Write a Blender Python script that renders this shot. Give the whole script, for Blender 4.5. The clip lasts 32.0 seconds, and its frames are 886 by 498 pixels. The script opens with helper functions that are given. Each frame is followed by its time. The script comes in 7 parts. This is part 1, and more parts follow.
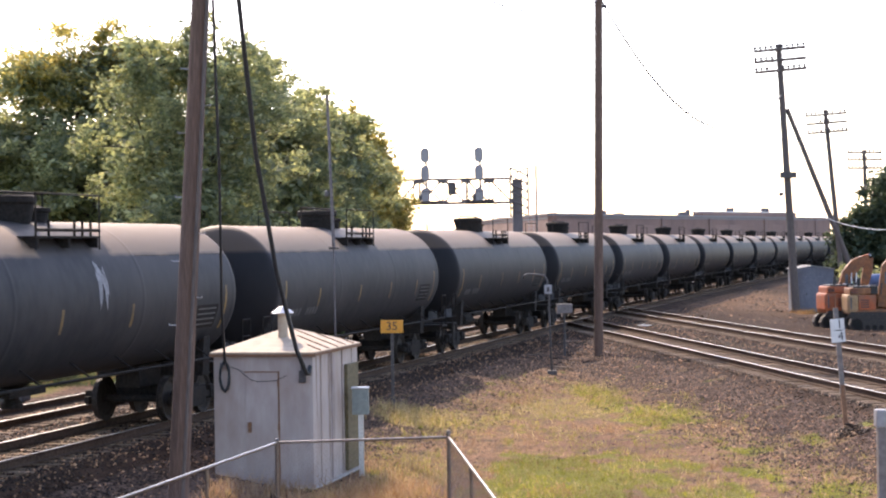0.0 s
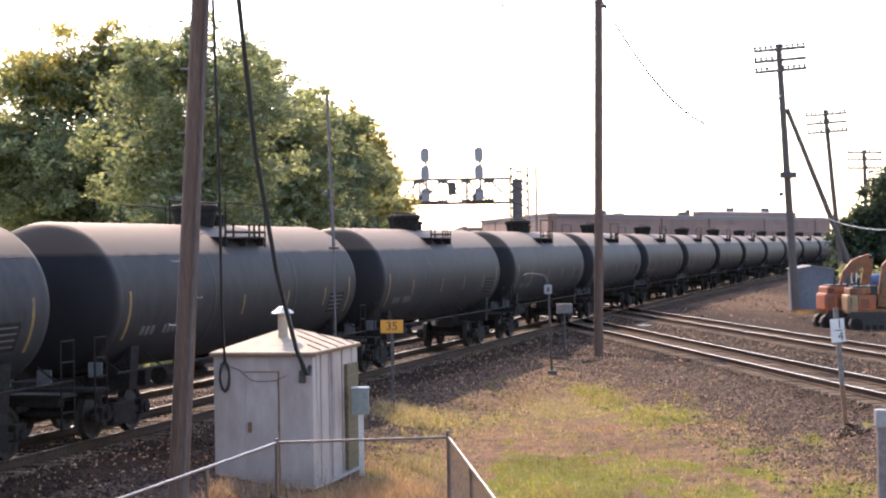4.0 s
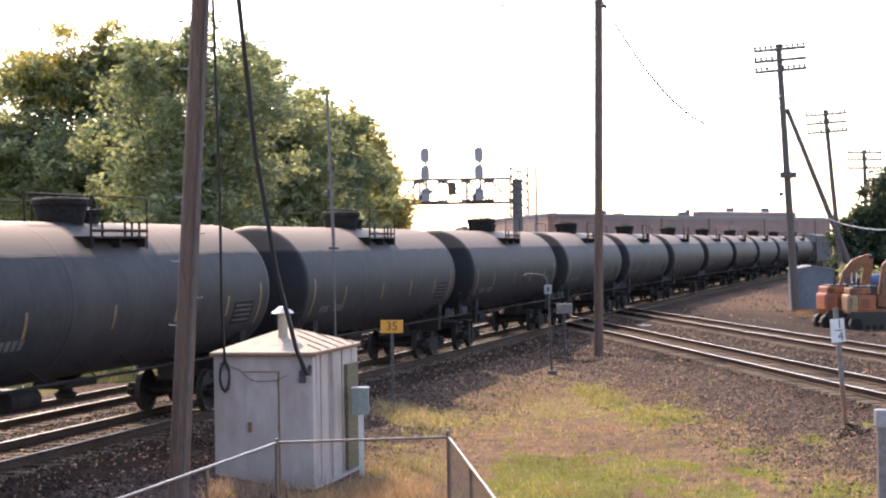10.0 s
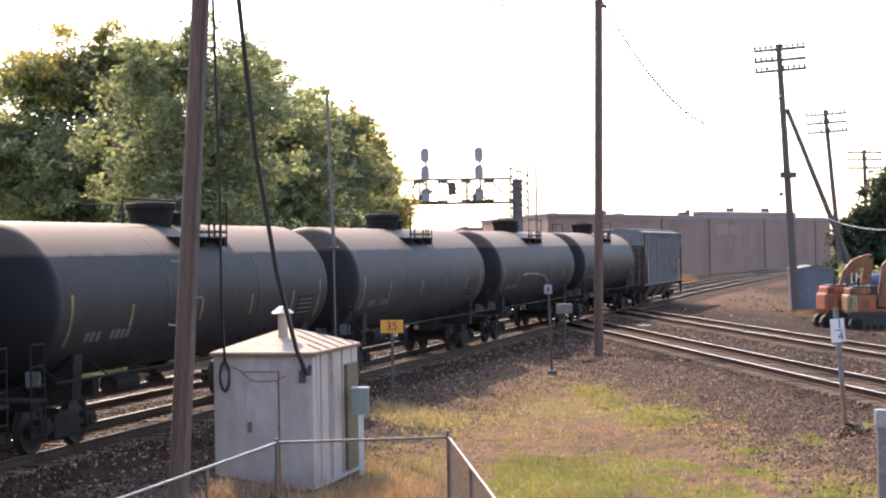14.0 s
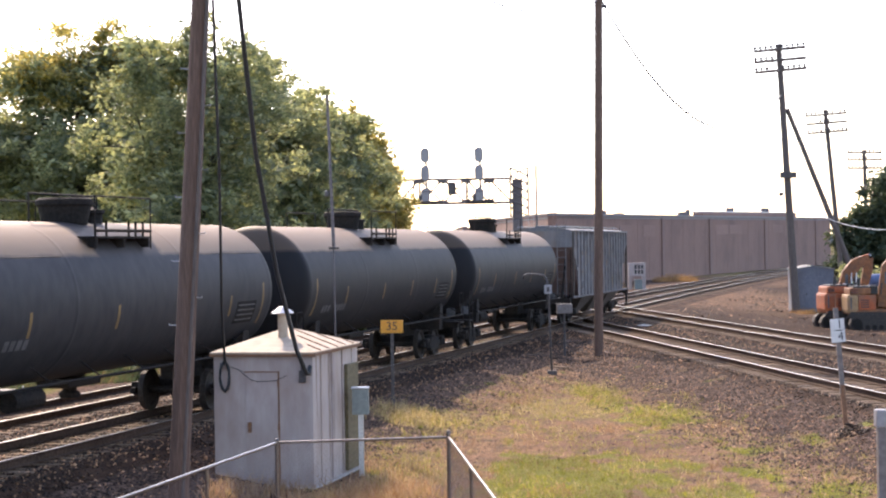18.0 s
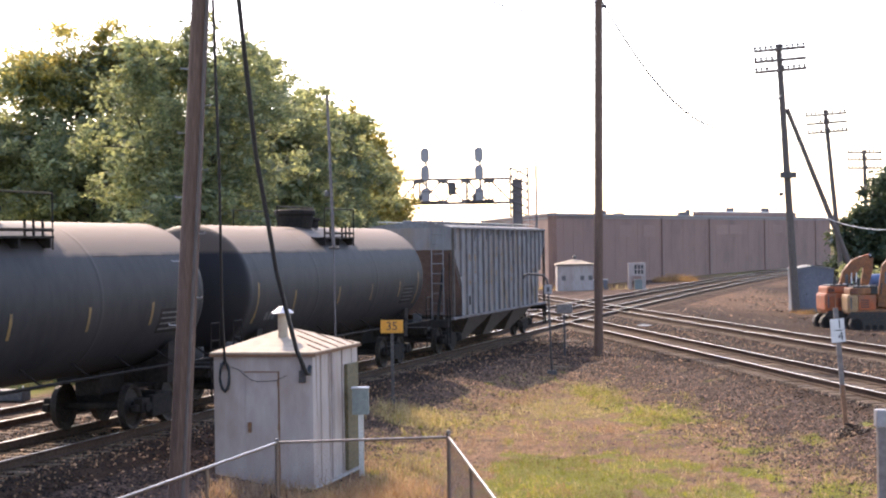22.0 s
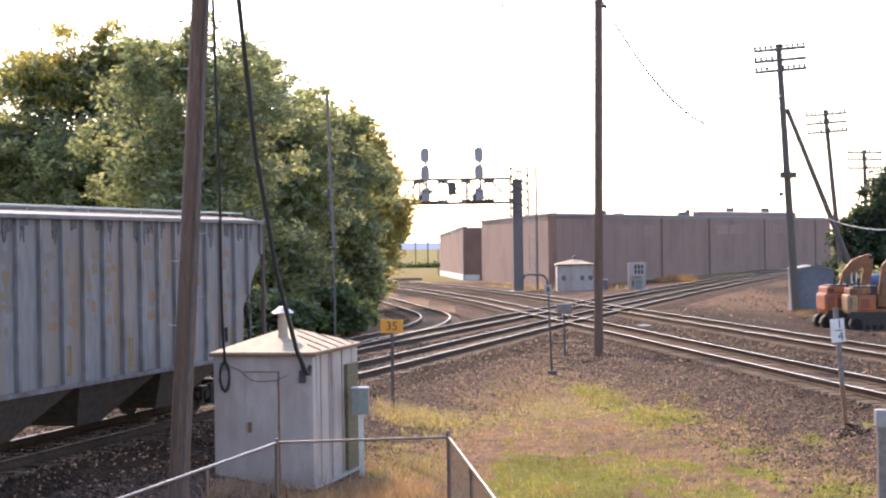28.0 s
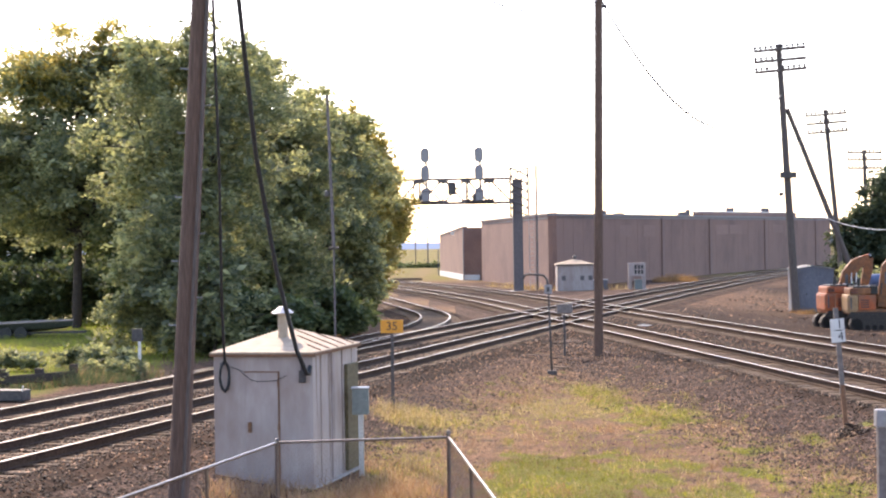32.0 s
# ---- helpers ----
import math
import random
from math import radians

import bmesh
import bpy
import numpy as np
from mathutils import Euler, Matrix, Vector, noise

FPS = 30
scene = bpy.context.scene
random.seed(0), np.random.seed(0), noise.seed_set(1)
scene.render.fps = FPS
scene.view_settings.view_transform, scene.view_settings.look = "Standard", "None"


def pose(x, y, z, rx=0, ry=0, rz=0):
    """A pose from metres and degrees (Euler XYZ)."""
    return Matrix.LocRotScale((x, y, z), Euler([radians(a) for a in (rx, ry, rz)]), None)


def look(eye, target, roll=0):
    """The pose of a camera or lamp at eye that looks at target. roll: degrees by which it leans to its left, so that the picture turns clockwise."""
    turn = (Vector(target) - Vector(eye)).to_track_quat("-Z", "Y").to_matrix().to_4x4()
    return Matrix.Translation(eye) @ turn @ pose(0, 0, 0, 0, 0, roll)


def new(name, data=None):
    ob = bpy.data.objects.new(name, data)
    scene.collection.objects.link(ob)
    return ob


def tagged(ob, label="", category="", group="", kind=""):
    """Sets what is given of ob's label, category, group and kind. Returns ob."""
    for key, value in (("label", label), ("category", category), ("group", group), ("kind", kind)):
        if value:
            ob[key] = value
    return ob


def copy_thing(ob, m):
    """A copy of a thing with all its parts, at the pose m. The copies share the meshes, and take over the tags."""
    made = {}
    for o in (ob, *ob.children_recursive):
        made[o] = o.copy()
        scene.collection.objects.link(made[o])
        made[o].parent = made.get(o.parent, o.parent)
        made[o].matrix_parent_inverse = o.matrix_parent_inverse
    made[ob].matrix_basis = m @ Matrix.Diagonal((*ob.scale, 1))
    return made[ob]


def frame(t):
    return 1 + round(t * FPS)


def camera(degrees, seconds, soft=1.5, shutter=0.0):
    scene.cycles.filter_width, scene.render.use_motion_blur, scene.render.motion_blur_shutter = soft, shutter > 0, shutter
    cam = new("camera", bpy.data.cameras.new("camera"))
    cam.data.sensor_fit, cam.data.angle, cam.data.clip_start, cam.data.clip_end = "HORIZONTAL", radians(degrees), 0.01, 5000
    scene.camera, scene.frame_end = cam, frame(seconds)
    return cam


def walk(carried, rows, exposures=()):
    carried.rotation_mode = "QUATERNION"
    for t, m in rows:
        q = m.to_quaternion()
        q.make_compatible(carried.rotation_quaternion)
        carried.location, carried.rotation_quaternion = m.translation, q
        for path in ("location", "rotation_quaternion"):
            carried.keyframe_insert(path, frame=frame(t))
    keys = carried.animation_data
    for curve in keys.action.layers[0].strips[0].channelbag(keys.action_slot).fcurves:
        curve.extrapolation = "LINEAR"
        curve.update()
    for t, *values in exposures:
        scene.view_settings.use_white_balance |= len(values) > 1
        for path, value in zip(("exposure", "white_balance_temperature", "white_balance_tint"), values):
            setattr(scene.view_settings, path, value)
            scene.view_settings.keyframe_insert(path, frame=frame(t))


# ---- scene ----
from math import sin, cos, pi, hypot, atan2

# ================= camera, light =================
EYE = (0.0, 0.0, 3.62)
CAM_POSE = look(EYE, (0.0, 100.0, 3.62 - 0.131), -0.88)
cam = camera(28.52, 32.0, soft=2.15)
walk(cam, [(0.0, CAM_POSE), (32.0, CAM_POSE)], exposures=[(0.0, 1.72, 6950, 22), (32.0, 1.72, 6950, 22)])

SUN_AZ, SUN_EL = radians(-18.0), radians(38.5)          # azimuth from +Y towards +X
world = bpy.data.worlds.new("sky")
scene.world = world
world.use_nodes = True
wn = world.node_tree.nodes
sky = wn.new("ShaderNodeTexSky")
sky.sky_type = "NISHITA"
sky.sun_disc = False
sky.sun_elevation, sky.sun_rotation = SUN_EL, SUN_AZ
sky.air_density, sky.dust_density, sky.ozone_density = 1.0, 1.2, 1.6
world.node_tree.links.new(sky.outputs[0], wn["Background"].inputs[0])
wn["Background"].inputs[1].default_value = 0.15
sun = new("sun", bpy.data.lights.new("sun", "SUN"))
sun.data.energy, sun.data.angle, sun.data.color = 2.2, radians(0.6), (1.0, 0.88, 0.7)
sun.matrix_world = look((-30, 60, 60), (-30 + sin(SUN_AZ) * -1 * cos(SUN_EL), 60 - cos(SUN_AZ) * cos(SUN_EL), 60 - sin(SUN_EL)))


# ================= materials =================
def surf(name, c1, c2, scale=3.0, rough=0.8, bump=0.2, metal=0.0, c3=None, scale3=0.6, amt3=0.5, vary=0.0, spec=0.5,
         stretch=(1, 1, 1), fine=8.0):
    """Principled surface: grain between c1 and c2, broad stains of c3, bump, small change from object to object."""
    m = bpy.data.materials.new(name)
    m.use_nodes = True
    nt = m.node_tree
    nd, ln = nt.nodes, nt.links.new
    bs = nd["Principled BSDF"]
    tc, oi = nd.new("ShaderNodeTexCoord"), nd.new("ShaderNodeObjectInfo")
    off = nd.new("ShaderNodeVectorMath"); off.operation = "MULTIPLY_ADD"
    sc = nd.new("ShaderNodeVectorMath"); sc.operation = "SCALE"
    sc.inputs[0].default_value = (37.0, 91.0, 53.0)
    ln(oi.outputs["Random"], sc.inputs["Scale"])
    off.inputs[1].default_value = stretch
    ln(tc.outputs["Object"], off.inputs[0]); ln(sc.outputs[0], off.inputs[2])
    n1 = nd.new("ShaderNodeTexNoise"); n1.inputs["Scale"].default_value = scale * fine / 2; n1.inputs["Detail"].default_value = 6
    n2 = nd.new("ShaderNodeTexNoise"); n2.inputs["Scale"].default_value = scale3; n2.inputs["Detail"].default_value = 5
    n2.inputs["Roughness"].default_value = 0.65
    for n in (n1, n2):
        ln(off.outputs[0], n.inputs["Vector"])
    mx = nd.new("ShaderNodeMix"); mx.data_type = "RGBA"
    mx.inputs[6].default_value, mx.inputs[7].default_value = (*c1, 1), (*c2, 1)
    r1 = nd.new("ShaderNodeMapRange"); r1.inputs[1].default_value, r1.inputs[2].default_value = 0.35, 0.65
    ln(n1.outputs[0], r1.inputs[0]); ln(r1.outputs[0], mx.inputs[0])
    col = mx.outputs[2]
    if c3:
        m3 = nd.new("ShaderNodeMix"); m3.data_type = "RGBA"; m3.inputs[7].default_value = (*c3, 1)
        r3 = nd.new("ShaderNodeMapRange")
        r3.inputs[1].default_value, r3.inputs[2].default_value, r3.inputs[4].default_value = 0.45, 0.68, amt3
        ln(n2.outputs[0], r3.inputs[0]); ln(r3.outputs[0], m3.inputs[0]); ln(col, m3.inputs[6])
        col = m3.outputs[2]
    if vary:
        hs = nd.new("ShaderNodeHueSaturation")
        rv = nd.new("ShaderNodeMapRange"); rv.inputs[3].default_value, rv.inputs[4].default_value = 1 - vary, 1 + vary
        ln(oi.outputs["Random"], rv.inputs[0]); ln(rv.outputs[0], hs.inputs["Value"]); ln(col, hs.inputs["Color"])
        col = hs.outputs[0]
    ln(col, bs.inputs["Base Color"])
    bs.inputs["Roughness"].default_value, bs.inputs["Metallic"].default_value = rough, metal
    bs.inputs["Specular IOR Level"].default_value = spec
    if bump:
        bp = nd.new("ShaderNodeBump"); bp.inputs["Strength"].default_value = bump; bp.inputs["Distance"].default_value = 0.03
        ln(n1.outputs[0], bp.inputs["Height"]); ln(bp.outputs[0], bs.inputs["Normal"])
    return m


def leafy(name, c1, c2, c3, trans=0.45, wax=0.03, glow=1.25):
    """Leaves: colour changes from leaf to leaf; light that shines through them comes out yellower."""
    m = bpy.data.materials.new(name)
    m.use_nodes = True
    nt = m.node_tree
    nd, ln = nt.nodes, nt.links.new
    nd.remove(nd["Principled BSDF"])
    ge = nd.new("ShaderNodeNewGeometry")
    ra = nd.new("ShaderNodeValToRGB")
    ra.color_ramp.elements[0].color, ra.color_ramp.elements[1].color = (*c1, 1), (*c3, 1)
    e = ra.color_ramp.elements.new(0.55); e.color = (*c2, 1)
    ln(ge.outputs["Random Per Island"], ra.inputs[0])
    # patches of yellower and duller foliage a few metres across
    tc, no = nd.new("ShaderNodeTexCoord"), nd.new("ShaderNodeTexNoise")
    no.inputs["Scale"].default_value, no.inputs["Detail"].default_value = 0.5, 3
    ln(tc.outputs["Object"], no.inputs["Vector"])
    mr = nd.new("ShaderNodeMapRange"); mr.inputs[1].default_value, mr.inputs[2].default_value, mr.inputs[3].default_value, mr.inputs[4].default_value = 0.3, 0.7, 0.65, 1.35
    ln(no.outputs[0], mr.inputs[0])
    hs = nd.new("ShaderNodeHueSaturation")
    ln(mr.outputs[0], hs.inputs["Value"]); ln(ra.outputs[0], hs.inputs["Color"])
    tint = nd.new("ShaderNodeMix"); tint.data_type = "RGBA"; tint.blend_type = "MULTIPLY"
    tint.inputs[0].default_value, tint.inputs[7].default_value = 1.0, (1.1 * glow, 1.0 * glow, 0.62 * glow, 1)
    ln(hs.outputs[0], tint.inputs[6])
    df, tr, mx = nd.new("ShaderNodeBsdfDiffuse"), nd.new("ShaderNodeBsdfTranslucent"), nd.new("ShaderNodeMixShader")
    mx.inputs[0].default_value = trans
    ln(hs.outputs[0], df.inputs[0]); ln(tint.outputs[2], tr.inputs[0])
    ln(df.outputs[0], mx.inputs[1]); ln(tr.outputs[0], mx.inputs[2])
    gl, mg = nd.new("ShaderNodeBsdfGlossy"), nd.new("ShaderNodeMixShader")
    gl.inputs["Color"].default_value, gl.inputs["Roughness"].default_value = (0.8, 0.8, 0.8, 1), 0.5
    mg.inputs[0].default_value = wax
    ln(mx.outputs[0], mg.inputs[1]); ln(gl.outputs[0], mg.inputs[2])
    ln(mg.outputs[0], nd["Material Output"].inputs[0])
    return m


M_RAILTOP = surf("rail_steel_worn", (0.52, 0.495, 0.47), (0.42, 0.39, 0.36), 2, 0.34, 0.02, 1.0, c3=(0.33, 0.28, 0.24), scale3=0.8, amt3=0.4)
M_RAIL = surf("rail_rust", (0.058, 0.038, 0.028), (0.105, 0.071, 0.053), 4, 0.9, 0.2, c3=(0.03, 0.02, 0.015), spec=0.06)
M_TIE = surf("tie_wood", (0.14, 0.098, 0.068), (0.31, 0.228, 0.16), 5, 0.9, 0.5, c3=(0.075, 0.053, 0.04), scale3=2, vary=0.25, spec=0.04, stretch=(1, 5, 5))
M_BALLAST = surf("ballast", (0.012, 0.0078, 0.0055), (0.07, 0.043, 0.029), 3.2, 0.95, 1.0, c3=(0.105, 0.06, 0.039), scale3=0.7, amt3=0.8, spec=0.05)
def stony(name, c1, c2, c3):
    """Loose stones: grey to brown, each a little different."""
    m = bpy.data.materials.new(name)
    m.use_nodes = True
    nd, ln = m.node_tree.nodes, m.node_tree.links.new
    ge, ra = nd.new("ShaderNodeNewGeometry"), nd.new("ShaderNodeValToRGB")
    ra.color_ramp.elements[0].color, ra.color_ramp.elements[1].color = (*c1, 1), (*c3, 1)
    e = ra.color_ramp.elements.new(0.74); e.color = (*c2, 1)
    ln(ge.outputs["Random Per Island"], ra.inputs[0])
    tc, no = nd.new("ShaderNodeTexCoord"), nd.new("ShaderNodeTexNoise")
    no.inputs["Scale"].default_value, no.inputs["Detail"].default_value, no.inputs["Roughness"].default_value = 0.35, 5, 0.6
    ln(tc.outputs["Object"], no.inputs["Vector"])
    dr = nd.new("ShaderNodeValToRGB")
    dr.color_ramp.elements[0].position, dr.color_ramp.elements[0].color = 0.38, (0.62, 0.55, 0.5, 1)
    dr.color_ramp.elements[1].position, dr.color_ramp.elements[1].color = 0.64, (1.35, 1.12, 0.88, 1)
    ln(no.outputs[0], dr.inputs[0])
    mu = nd.new("ShaderNodeMix"); mu.data_type = "RGBA"; mu.blend_type = "MULTIPLY"; mu.inputs[0].default_value = 1.0
    ln(ra.outputs[0], mu.inputs[6]); ln(dr.outputs[0], mu.inputs[7]); ln(mu.outputs[2], nd["Principled BSDF"].inputs["Base Color"])
    nd["Principled BSDF"].inputs["Roughness"].default_value = 0.62
    nd["Principled BSDF"].inputs["Specular IOR Level"].default_value = 0.25
    return m


M_STONE = stony("ballast_stone", (0.011, 0.0068, 0.0045), (0.07, 0.041, 0.026), (0.6, 0.4, 0.27))
def tank_paint():
    """Black paint, with pale dust on the upper shell that also paints in the sunlit cap, and thin streaks running down.
    """
    m = surf("tank_black_paint", (0.024, 0.025, 0.029), (0.036, 0.036, 0.039), 1.2, 0.6, 0.05, c3=(0.052, 0.049, 0.05), scale3=0.45, amt3=0.6, vary=0.3, spec=0.14, stretch=(1, 1, 0.45))
    nd, ln = m.node_tree.nodes, m.node_tree.links.new
    bs = nd["Principled BSDF"]
    old = bs.inputs["Base Color"].links[0].from_socket
    tc = nd.new("ShaderNodeTexCoord")
    sx = nd.new("ShaderNodeSeparateXYZ"); ln(tc.outputs["Object"], sx.inputs[0])
    no = nd.new("ShaderNodeTexNoise"); no.inputs["Scale"].default_value, no.inputs["Detail"].default_value = 1.6, 7
    ln(tc.outputs["Object"], no.inputs["Vector"])
    ad = nd.new("ShaderNodeMath"); ad.operation = "MULTIPLY_ADD"; ad.inputs[1].default_value = 0.12
    ln(no.outputs[0], ad.inputs[0]); ln(sx.outputs[2], ad.inputs[2])
    # the dust stops where sunlight ends on the shell, painting a crisp lit cap
    mr = nd.new("ShaderNodeMapRange"); mr.inputs[1].default_value, mr.inputs[2].default_value, mr.inputs[4].default_value = 0.88, 0.97, 0.95
    ln(ad.outputs[0], mr.inputs[0])
    # spilled product round the manway keeps the dust off there
    ax = nd.new("ShaderNodeMath"); ax.operation = "ABSOLUTE"
    sf = nd.new("ShaderNodeMath"); sf.operation = "SUBTRACT"; sf.inputs[1].default_value = 0.2
    ln(sx.outputs[0], sf.inputs[0]); ln(sf.outputs[0], ax.inputs[0])
    aw = nd.new("ShaderNodeMath"); aw.operation = "MULTIPLY_ADD"; aw.inputs[1].default_value = 0.9
    ln(no.outputs[0], aw.inputs[0]); ln(ax.outputs[0], aw.inputs[2])
    sw = nd.new("ShaderNodeMapRange"); sw.inputs[1].default_value, sw.inputs[2].default_value, sw.inputs[3].default_value = 1.9, 2.08, 0.1
    ln(aw.outputs[0], sw.inputs[0])
    ae = nd.new("ShaderNodeMath"); ae.operation = "ABSOLUTE"
    ln(sx.outputs[0], ae.inputs[0])
    se = nd.new("ShaderNodeMapRange"); se.inputs[1].default_value, se.inputs[2].default_value, se.inputs[3].default_value, se.inputs[4].default_value = 7.4, 7.5, 1.0, 0.3
    ln(ae.outputs[0], se.inputs[0])
    mh = nd.new("ShaderNodeMath"); mh.operation = "MULTIPLY"
    ln(mr.outputs[0], mh.inputs[0]); ln(se.outputs[0], mh.inputs[1])
    ml = nd.new("ShaderNodeMath"); ml.operation = "MULTIPLY"
    ln(mh.outputs[0], ml.inputs[0]); ln(sw.outputs[0], ml.inputs[1])
    # the domed ends are painted darker for the shade they stand in
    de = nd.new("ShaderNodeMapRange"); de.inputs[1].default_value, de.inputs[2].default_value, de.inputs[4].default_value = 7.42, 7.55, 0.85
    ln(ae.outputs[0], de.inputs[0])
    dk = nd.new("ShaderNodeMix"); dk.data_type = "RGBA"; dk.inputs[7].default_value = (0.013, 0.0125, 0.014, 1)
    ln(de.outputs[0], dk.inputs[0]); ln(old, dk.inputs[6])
    mx = nd.new("ShaderNodeMix"); mx.data_type = "RGBA"; mx.inputs[7].default_value = (0.25, 0.172, 0.115, 1)
    ln(ml.outputs[0], mx.inputs[0]); ln(dk.outputs[2], mx.inputs[6]); ln(mx.outputs[2], bs.inputs["Base Color"])
    return m


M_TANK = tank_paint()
M_UNDER = surf("under_steel", (0.012, 0.011, 0.0105), (0.026, 0.023, 0.021), 4, 0.85, 0.3, c3=(0.045, 0.033, 0.025), scale3=1.5, spec=0.15)
M_WHEEL = surf("wheel_steel", (0.028, 0.023, 0.02), (0.05, 0.042, 0.036), 4, 0.7, 0.2, metal=0.3, spec=0.2)
M_YELLOW = surf("yellow_reflective", (0.17, 0.105, 0.035), (0.26, 0.16, 0.045), 6, 0.6, 0.05, c3=(0.07, 0.05, 0.03), scale3=2.0, amt3=0.9)
M_LETTER = surf("white_stencil", (0.075, 0.075, 0.08), (0.13, 0.13, 0.135), 10, 0.7, 0.0, c3=(0.05, 0.05, 0.05), scale3=3, amt3=0.8)
M_HOPPER = surf("hopper_grey_paint", (0.175, 0.164, 0.165), (0.225, 0.212, 0.21), 1.5, 0.75, 0.1, c3=(0.225, 0.15, 0.1), scale3=1.1, amt3=0.9, stretch=(1, 1, 0.25))
M_HOPRIB = surf("hopper_stained_rib", (0.172, 0.164, 0.166), (0.22, 0.21, 0.212), 1.5, 0.8, 0.1, c3=(0.09, 0.078, 0.074), scale3=1.5, amt3=0.8)
M_HOPEND = surf("hopper_rust_end", (0.16, 0.1, 0.085), (0.2, 0.135, 0.115), 2, 0.8, 0.1, c3=(0.1, 0.06, 0.05), scale3=0.7)
M_HOPROOF = surf("hopper_roof", (0.15, 0.15, 0.155), (0.21, 0.208, 0.212), 2, 0.7, 0.1, c3=(0.16, 0.14, 0.12), scale3=0.8, spec=0.2)
M_POLE = surf("pole_wood", (0.1, 0.058, 0.04), (0.165, 0.102, 0.074), 2, 0.9, 0.5, c3=(0.065, 0.037, 0.027), scale3=0.8, stretch=(6, 6, 0.5))
M_POLEFAR = surf("pole_wood_dark", (0.085, 0.066, 0.057), (0.14, 0.112, 0.096), 2, 0.9, 0.4, stretch=(6, 6, 0.5))
M_CABLE = surf("black_rubber", (0.015, 0.015, 0.016), (0.03, 0.03, 0.03), 8, 0.55, 0.05)
M_WIRE = surf("aluminium_wire", (0.03, 0.04, 0.06), (0.05, 0.065, 0.09), 8, 0.7, 0.0)
M_HUT = surf("hut_white_paint", (0.375, 0.312, 0.284), (0.435, 0.368, 0.338), 1.5, 0.6, 0.06, c3=(0.3, 0.215, 0.178), scale3=1.2, amt3=0.8, stretch=(1, 1, 0.35))
M_HUTROOF = surf("hut_roof_paint", (0.36, 0.28, 0.2), (0.44, 0.35, 0.255), 1.5, 0.8, 0.05, c3=(0.45, 0.33, 0.22), scale3=1.2, amt3=0.5)
M_RUST = surf("rust", (0.16, 0.08, 0.045), (0.25, 0.13, 0.07), 6, 0.9, 0.3)
M_GALV = surf("galvanised", (0.42, 0.43, 0.44), (0.55, 0.56, 0.57), 6, 0.42, 0.05, metal=0.75)
M_BRICK = surf("brick_wall", (0.22, 0.13, 0.1), (0.285, 0.176, 0.138), 2.5, 0.9, 0.15, c3=(0.165, 0.1, 0.084), scale3=0.16, amt3=0.8)
M_BRICKDK = surf("brick_pilaster", (0.195, 0.122, 0.099), (0.25, 0.158, 0.13), 2.5, 0.9, 0.15)
M_ROOF = surf("roof_felt", (0.2, 0.19, 0.19), (0.28, 0.27, 0.26), 1.5, 0.9, 0.1)
M_WHITE = surf("white_paint_old", (0.6, 0.59, 0.57), (0.7, 0.69, 0.67), 2, 0.6, 0.05, c3=(0.5, 0.47, 0.43), scale3=0.7, amt3=0.4)
M_SHED = surf("shed_grey_metal", (0.115, 0.12, 0.145), (0.15, 0.155, 0.18), 2, 0.65, 0.05, c3=(0.095, 0.098, 0.12), scale3=0.8)
M_SIGNAL = surf("signal_grey", (0.24, 0.23, 0.235), (0.3, 0.29, 0.29), 3, 0.6, 0.05, metal=0.1)
M_TOWER = surf("tower_brown_steel", (0.1, 0.085, 0.085), (0.155, 0.135, 0.132), 3, 0.7, 0.1)
M_SIGDK = surf("signal_dark", (0.05, 0.045, 0.045), (0.09, 0.08, 0.075), 3, 0.7, 0.1)
M_ORANGE = surf("digger_orange", (0.34, 0.068, 0.016), (0.44, 0.1, 0.026), 2, 0.6, 0.05, c3=(0.2, 0.1, 0.06), scale3=1.6, amt3=0.8)
M_AMBER = surf("digger_amber", (0.2, 0.068, 0.02), (0.28, 0.105, 0.034), 2, 0.6, 0.05, c3=(0.12, 0.06, 0.032), scale3=2.4, amt3=0.9)
M_CREAM = surf("digger_cream", (0.26, 0.15, 0.065), (0.34, 0.21, 0.1), 2, 0.6, 0.05, c3=(0.25, 0.13, 0.08), scale3=1.5, amt3=0.7)
M_TRACKPAD = surf("crawler_steel", (0.025, 0.02, 0.018), (0.05, 0.04, 0.032), 4, 0.8, 0.4)
M_SIGNYEL = surf("sign_amber", (0.66, 0.27, 0.02), (0.72, 0.32, 0.035), 3, 0.55, 0.02)
M_BLACK = surf("black_paint", (0.02, 0.02, 0.02), (0.03, 0.03, 0.03), 4, 0.6, 0.02)
M_BARK = surf("bark", (0.035, 0.027, 0.022), (0.07, 0.053, 0.042), 2, 0.95, 0.8, stretch=(4, 4, 1))
# Blue of the ridge is distance haze painted into its colour.
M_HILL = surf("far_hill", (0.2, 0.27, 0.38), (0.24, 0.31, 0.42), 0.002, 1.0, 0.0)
M_BOAT = surf("boat_hull", (0.05, 0.06, 0.05), (0.08, 0.09, 0.075), 2, 0.35, 0.02)
M_CONC = surf("concrete", (0.4, 0.38, 0.35), (0.5, 0.48, 0.45), 3, 0.9, 0.2, c3=(0.33, 0.3, 0.27), scale3=1)
M_LEAF = leafy("leaves_green", (0.13, 0.16, 0.11), (0.225, 0.26, 0.165), (0.37, 0.39, 0.245), 0.58, glow=1.4)
# Brighter yellow leaf colours; in upper crowns they paint in the sunlight.
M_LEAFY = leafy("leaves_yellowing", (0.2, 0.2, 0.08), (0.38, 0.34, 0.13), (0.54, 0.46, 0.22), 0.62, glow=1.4)
